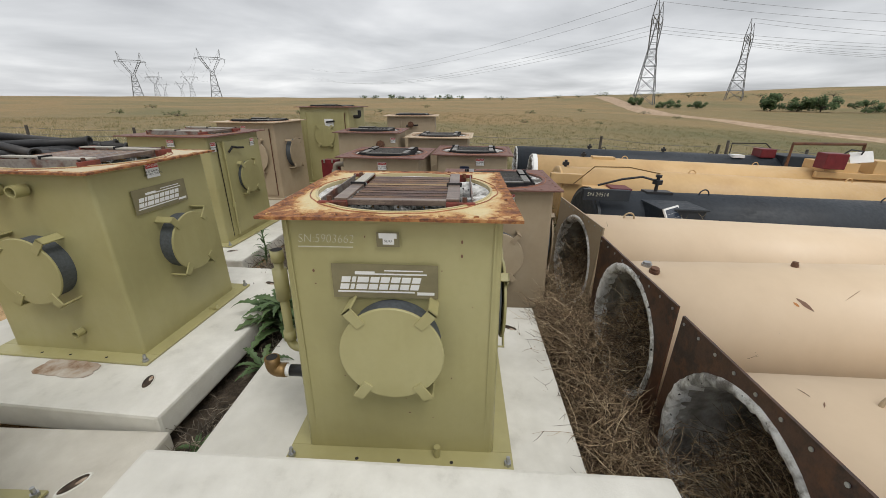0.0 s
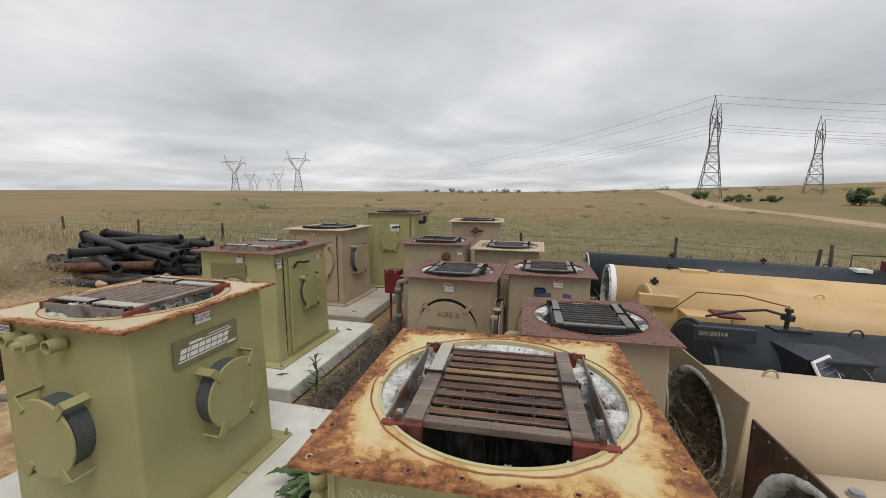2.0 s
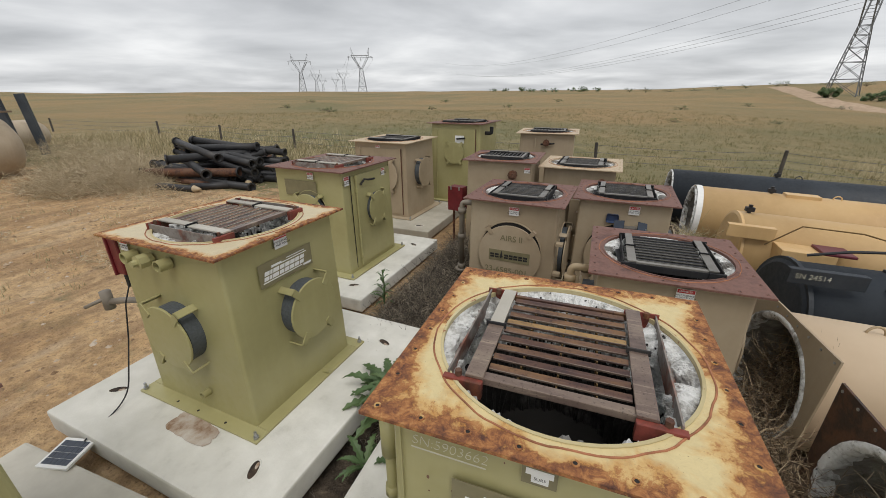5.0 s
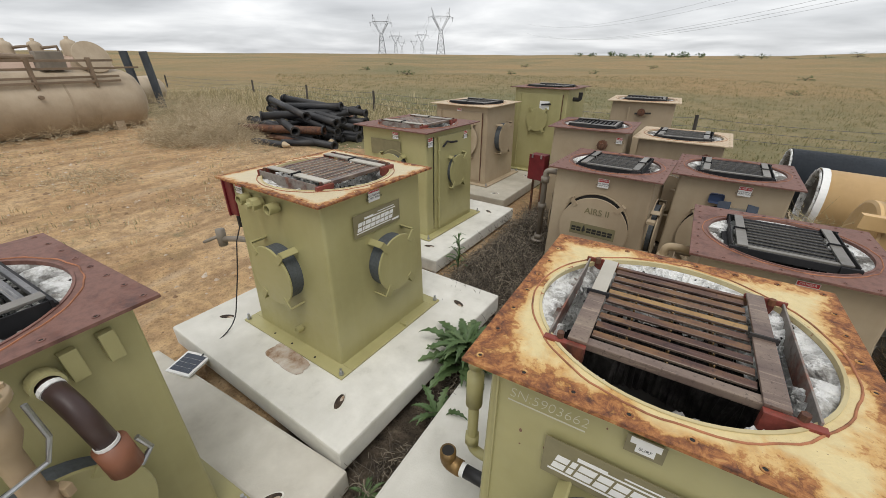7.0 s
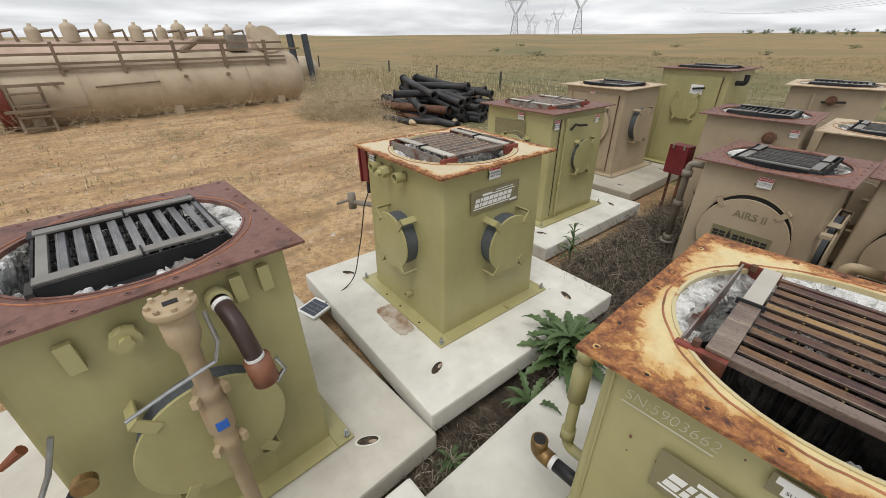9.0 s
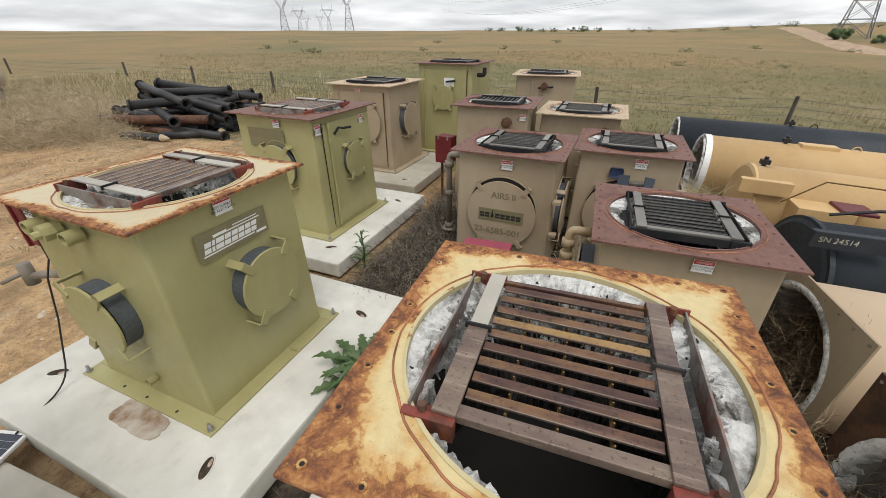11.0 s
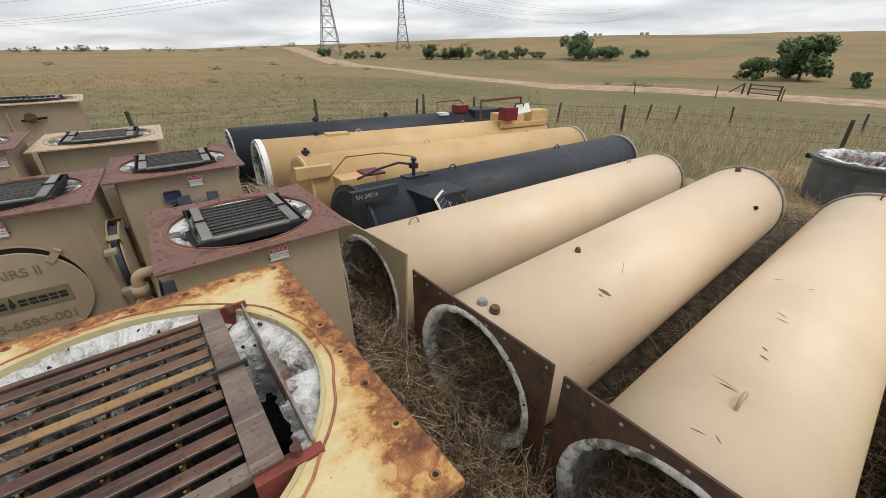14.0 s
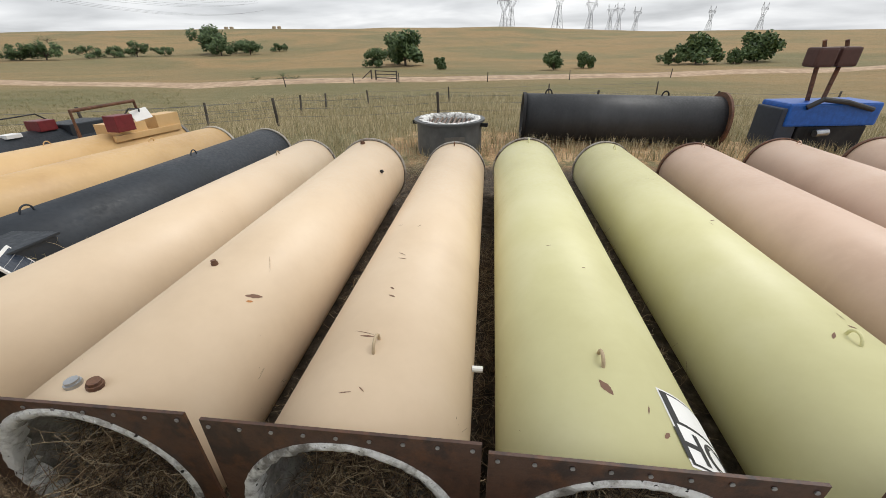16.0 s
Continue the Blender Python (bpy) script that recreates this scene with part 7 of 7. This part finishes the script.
# ---- trees and bushes far off ----
def foliage_material():
    def build(nt, b):
        g = nt.nodes.new("ShaderNodeNewGeometry")
        nt.links.new(ramp_node(nt, g.outputs["Random Per Island"], [(0, (0.030, 0.057, 0.019)), (0.5, (0.068, 0.115, 0.035)), (1, (0.128, 0.176, 0.061))]).outputs[0], b.inputs["Base Color"])
        b.inputs["Roughness"].default_value = 0.7
    return material("foliage", build)


M_FOLIAGE = foliage_material()
M_BARK = painted("bark", (0.07, 0.055, 0.04), (0.04, 0.03, 0.025), (0.11, 0.09, 0.07), 0.9)


def tree(x, y, h, spread, seed, label, name="tree", leaves=2600, low=0.12):
    r = random.Random(seed)
    z = ground_height(x, y)
    ob = thing(name, pose(x, y, z - 0.1), label, name, "trees beyond the road" if name == "tree" else "bushes in the prairie")
    bm = rod((0, 0, 0), (0.1, 0, h * 0.35), h * 0.035, 8, h * 0.025)
    centres = []
    for i in range(15):
        a = i * 2.4 + r.uniform(-0.4, 0.4)
        d = spread * r.uniform(0.1, 0.78)
        top = Vector((math.cos(a) * d, math.sin(a) * d, h * r.uniform(0.22, 0.84) * (1 - 0.25 * d / spread)))
        mid = Vector((0.1, 0, h * 0.25)).lerp(top, 0.5) + Vector((0, 0, h * 0.05))
        add_pipe(bm, [(0.05, 0, h * 0.2), mid, top], h * 0.012, 5)
        centres.append((top, h * r.uniform(0.13, 0.24)))
    part("trunk", bm, M_BARK, ob)
    verts, faces = [], []
    for _ in range(leaves):
        c, rad = centres[r.randrange(len(centres))]
        v = Vector((r.gauss(0, 1), r.gauss(0, 1), r.gauss(0, 0.75))).normalized() * rad * (r.random() ** 0.4) * 1.15
        p = c + v
        if p.z < h * low * 0.6:
            continue
        s = h * r.uniform(0.022, 0.05) * (1.0 if name == "tree" else 0.6)
        u = Vector((r.gauss(0, 1), r.gauss(0, 1), r.gauss(0, 1))).normalized()
        w = u.orthogonal().normalized() * s
        u = u * s * 1.4
        n = len(verts)
        verts += [p - u, p + w, p + u, p - w]
        faces.append((n, n + 1, n + 2, n + 3))
    me = bpy.data.meshes.new("crown")
    me.from_pydata([tuple(v) for v in verts], [], faces)
    me.materials.append(M_FOLIAGE)
    crown = new("crown", me)
    crown.parent = ob


TREES = ((97, 22, 8.2, 5.2, 1), (103, 25, 5.5, 3.6, 2), (133, 94.5, 9.0, 6.5, 3), (129, 79, 4.4, 6, 4), (126, 87, 5.2, 5, 14), (118, 109, 4.4, 6, 5), (98, 117, 5.0, 5, 6), (89, 123, 5.4, 4, 7), (95, 121, 4.2, 4, 8), (106, 113, 3.4, 5, 21), (112, 111, 3.2, 5, 22), (123, 104, 3.4, 5, 23), (137, 86, 4.6, 5, 24), (142, 76, 3.2, 5, 25), (92, 27.5, 4.2, 3, 26),
         (85, 12.4, 2.8, 1.6, 9), (79.4, -9.2, 3.5, 2.2, 10), (84, -15.3, 3.2, 2.0, 11), (98, -41, 6.8, 5.0, 12), (101, -54, 6.6, 5.2, 13), (95, -34.5, 3.2, 3.0, 15), (97, -48, 3.0, 2.8, 16), (66, 135, 3.0, 4.5, 17), (58, 142, 3.4, 3.2, 18), (74, 133, 2.6, 3.5, 19))
for x, y, h, s, k in TREES:
    tree(x, y, h, s, k, "bushy green cottonwood tree beyond the dirt road" if h > 5 else "small green tree beyond the dirt road")
BUSHES = ((54, 29.5, 1.2, 1.6), (52.5, 27, 1.0, 1.2), (55, 34, 0.9, 1.0), (-30, 42, 0.9, 1.6), (-14, 70, 0.8, 1.4), (10, 60, 0.8, 1.1), (-52, 60, 1.0, 1.8), (-8, 95, 1.0, 1.6), (24, 84, 0.9, 1.4), (-70, 90, 1.1, 2), (-40, 110, 1.2, 2), (6, 38, 0.5, 0.7), (15, 44, 0.5, 0.7), (-22, 55, 0.7, 1.0), (34, 66, 0.8, 1.2), (40, 92, 1.0, 1.8))
for k, (x, y, h, s) in enumerate(BUSHES):
    tree(x, y, h, s, 40 + k, "low dull-green sagebrush in the dry prairie", "bush", 500, 0.0)
rr = random.Random(8)
for k in range(9):
    x = -70 + k * 9 + rr.uniform(-3, 3)
    tree(x, 290 + rr.uniform(-10, 10), rr.uniform(2.5, 4.6), 4.2, 70 + k, "dark tree of a distant shelter belt", "tree", 500, 0.0)
for k in range(16):
    x = 15 + k * 9 + rr.uniform(-3, 3)
    tree(x, 255 - k * 5 + rr.uniform(-8, 8), rr.uniform(1.8, 3.4), 4.5, 90 + k, "dark scrub along a distant creek", "bush", 400, 0.0)


# ---- power lines ----
def pylon(x, y, h, yaw, label, z=None):
    z = ground_height(x, y) if z is None else z
    ob = thing("pylon", pose(x, y, z - 0.3, 0, 0, yaw), label, "pylon", "power line pylons")
    t = 0.0034 * h
    bm = bmesh.new()

    def bar(p, q, f=1.0):
        add_tube(bm, p, q, t * f, 4)
    levels = [0, 0.14, 0.27, 0.38, 0.47, 0.54]

    def half(u):
        return h * (0.105 - 0.125 * u)
    for a, b in zip(levels, levels[1:]):
        ha, hb = half(a), half(b)
        ca = [Vector((sx * ha, sy * ha, a * h)) for sx, sy in ((1, 1), (-1, 1), (-1, -1), (1, -1))]
        cb = [Vector((sx * hb, sy * hb, b * h)) for sx, sy in ((1, 1), (-1, 1), (-1, -1), (1, -1))]
        for k in range(4):
            bar(ca[k], cb[k], 1.3)
            bar(ca[k], cb[(k + 1) % 4], 0.6)
            bar(ca[(k + 1) % 4], cb[k], 0.6)
            bar(cb[k], cb[(k + 1) % 4], 0.7)
    part("tower_base", bm, M_PYLON, ob)
    bm = bmesh.new()
    w = half(0.54)
    for s in (-1, 1):
        lo = [Vector((s * w * 0.2, sy * w, 0.54 * h)) for sy in (-1, 1)] + [Vector((s * w, sy * w, 0.54 * h)) for sy in (-1, 1)]
        hi = [Vector((s * h * 0.15, sy * w * 0.8, 0.8 * h)) for sy in (-1, 1)] + [Vector((s * h * 0.2, sy * w * 0.8, 0.8 * h)) for sy in (-1, 1)]
        for a, b in zip(lo, hi):
            bar(a, b, 1.0)
        for u in (0.2, 0.4, 0.6, 0.8):
            bar(lo[0].lerp(hi[0], u), lo[2].lerp(hi[2], u + 0.15), 0.6)
            bar(lo[1].lerp(hi[1], u), lo[3].lerp(hi[3], u + 0.15), 0.6)
            bar(lo[2].lerp(hi[2], u), lo[3].lerp(hi[3], u), 0.6)
        for q in hi:
            bar(q, (s * h * 0.215, 0, 1.0 * h), 0.8)
        bar(hi[0].lerp(Vector((s * h * 0.215, 0, h)), 0.5), hi[3].lerp(Vector((s * h * 0.215, 0, h)), 0.5), 0.6)
    part("tower_head", bm, M_PYLON, ob)
    bm = bmesh.new()
    for sy in (-1, 1):
        bar((-h * 0.3, 0, 0.8 * h), (-h * 0.18, sy * w * 0.8, 0.83 * h), 0.9)
        bar((h * 0.3, 0, 0.8 * h), (h * 0.18, sy * w * 0.8, 0.83 * h), 0.9)
        bar((-h * 0.18, sy * w * 0.8, 0.83 * h), (h * 0.18, sy * w * 0.8, 0.83 * h), 0.9)
        bar((-h * 0.3, 0, 0.79 * h), (h * 0.3, 0, 0.79 * h), 0.9)
    for k in range(6):
        xx = -0.18 * h + k * 0.06 * h
        bar((xx, w * 0.8, 0.83 * h), (xx + 0.06 * h, 0, 0.79 * h), 0.5)
    part("cross_arm", bm, M_PYLON, ob)
    for xx in (-0.28, 0.0, 0.28):
        part("insulator", rod((xx * h, 0, 0.79 * h), (xx * h, 0, 0.72 * h), t * 1.3, 6), M_PYLON, ob)
    m = pose(x, y, z - 0.3, 0, 0, yaw)
    return [m @ Vector((xx * h, 0, 0.72 * h)) for xx in (-0.28, 0.0, 0.28)] + [m @ Vector((s * h * 0.215, 0, h)) for s in (-1, 1)]


def span(a, b, sag):
    ob = thing("power_line", pose(0, 0, 0), "thin dark overhead power lines sagging between pylons", "power line")
    for p, q in zip(a, b):
        k = 24
        d = (p - q).length
        part("conductor", pipe([p.lerp(q, i / k) - Vector((0, 0, sag * 4 * (i / k) * (1 - i / k))) for i in range(k + 1)], 0.045, 4), M_WIRE, ob)


LY = 35
steel = "grey steel lattice power pylon on the prairie"
a0 = pylon(-283, 350, 37, LY, steel)
b0 = pylon(-214, 352, 39, LY, steel)
far_a = [pylon(-283 - 0.57 * d, 350 + 0.82 * d, 37, LY, "hazy distant power pylon near the horizon") for d in (330, 700)]
far_b = [pylon(-214 - 0.60 * d, 352 + 0.80 * d, 38, LY, "hazy distant power pylon near the horizon") for d in (330, 700)]
c0 = pylon(68.5, 160, 35, 60, "tall grey lattice pylon beside the dirt road")
d0 = pylon(114, 180, 29.6, 52, "grey lattice pylon standing beyond the road")
off = Vector((0.57, -0.82, 0)) * 300
along = Vector((295, 50, 6))
c1 = [p + along for p in c0]
d1 = [p + along for p in d0]
c2 = [p - off * 1.5 + Vector((0, 0, 2)) for p in c0]
span(c0, c1, 7.0)
span(d0, d1, 7.0)
span(c0, c2, 12.0)
span(a0, far_a[0], 8.0)
span(b0, far_b[0], 8.0)
for x, y, h in ((418, -51, 36), (470, -10, 34), (500, -95, 33), (640, -160, 36), (700, -200, 36), (560, -130, 30), (520, -3, 36), (620, -330, 33), (600, -260, 30)):
    pylon(x, y, h, -50, "grey lattice pylon on the far hills")
for x, y in ((351, 231), (370, 198)):
    ob = thing("storage_tank", pose(x, y, ground_height(x, y) - 0.2), "pair of small pale tanks on the skyline", "tank", "skyline tanks")
    part("shell", lathe([(0.0001, 3.9), (1.5, 3.7), (1.6, 3.5), (1.6, 0)], 20), M_TANK, ob)
    part("shell", lathe([(0.0001, 3.9), (1.5, 3.7), (1.6, 3.5), (1.6, 0)], 20, Matrix.Translation((2.4, -3.5, 0))), M_TANK, ob)

# ---- small fittings on the row behind ----
for ob, w, h, x in ((BOXES["L"], 1.0, 1.31, 0.2), (BOXES["K"], 1.12, 1.4, 0.0), (BOXES["M"], 1.05, 1.32, 0.3)):
    S = face_frame(0, 0.446 * w, 0)
    nipple(ob, S @ Matrix.Translation((x, h - 0.17, 0)), 0.05, 0.07, M_RUST, True)
danger_label(BOXES["L"], spot("L", 0, 0.38, 1.2, 1.0), 0.07, 0.07)
S = face_frame(0, 0.446 * 1.12, 0)
part("latch", rod(S @ Vector((-0.1, 1.2, 0.03)), S @ Vector((0.15, 1.22, 0.03)), 0.014, 8), M_FIN_DARK, BOXES["K"])
part("hinge_rod", rod(S @ Vector((-0.2, 0.1, 0.02)), S @ Vector((-0.2, 1.3, 0.02)), 0.012, 8), M_TAUPE, BOXES["K"])

# rust freckles and a grass tag on the front of A
rf = random.Random(77)
for k in range(26):
    x, z = rf.uniform(-0.38, 0.4), rf.uniform(0.12, 1.12)
    if math.hypot(x + 0.0, z - 0.63) < 0.3:
        continue
    F = face_frame(0, 0.4465, z) @ Matrix.Translation((x, 0, 0))
    s = rf.uniform(0.002, 0.005)
    part("rust_fleck", lathe([(0.0001, 0.0012), (s, 0.001)], 6, F @ Matrix.Diagonal((1, rf.uniform(0.8, 2.0), 1, 1))), M_SCUFF, A)
for ob in (A, B):
    for x in (-0.2, 0.0, 0.25):
        # holes drawn as black discs, their shade put into the colour
        part("frame_hole", lathe([(0.0001, 0.0152), (0.009, 0.0152)], 10, Matrix.Translation((x, -0.515, 0))), M_INSIDE_SHADE, ob)

# timber and pipe offcuts lying by the pipe heap
for k, (x, y, yaw, L) in enumerate(((-8.6, 7.6, 30, 0.9), (-8.2, 8.4, -50, 0.7), (-9.3, 7.2, 5, 1.1))):
    ob = thing("steel_pipe", pose(x, y, ground_height(x, y) + 0.08, 0, 0, yaw), "short black pipe offcut with a pale cone end", "pipe", "pipe offcuts")
    X = Matrix.Rotation(math.pi / 2, 4, "Y")
    part("barrel", lathe([(0.085, -L / 2), (0.085, L / 2), (0.07, L / 2), (0.07, -L / 2)], 16, X, True), M_PIPE_BLACK, ob, smooth=True)
    part("cone_end", lathe([(0.085, L / 2), (0.03, L / 2 + 0.18), (0.0001, L / 2 + 0.19)], 16, X), M_PIPE_TAN, ob, "pale cone end")
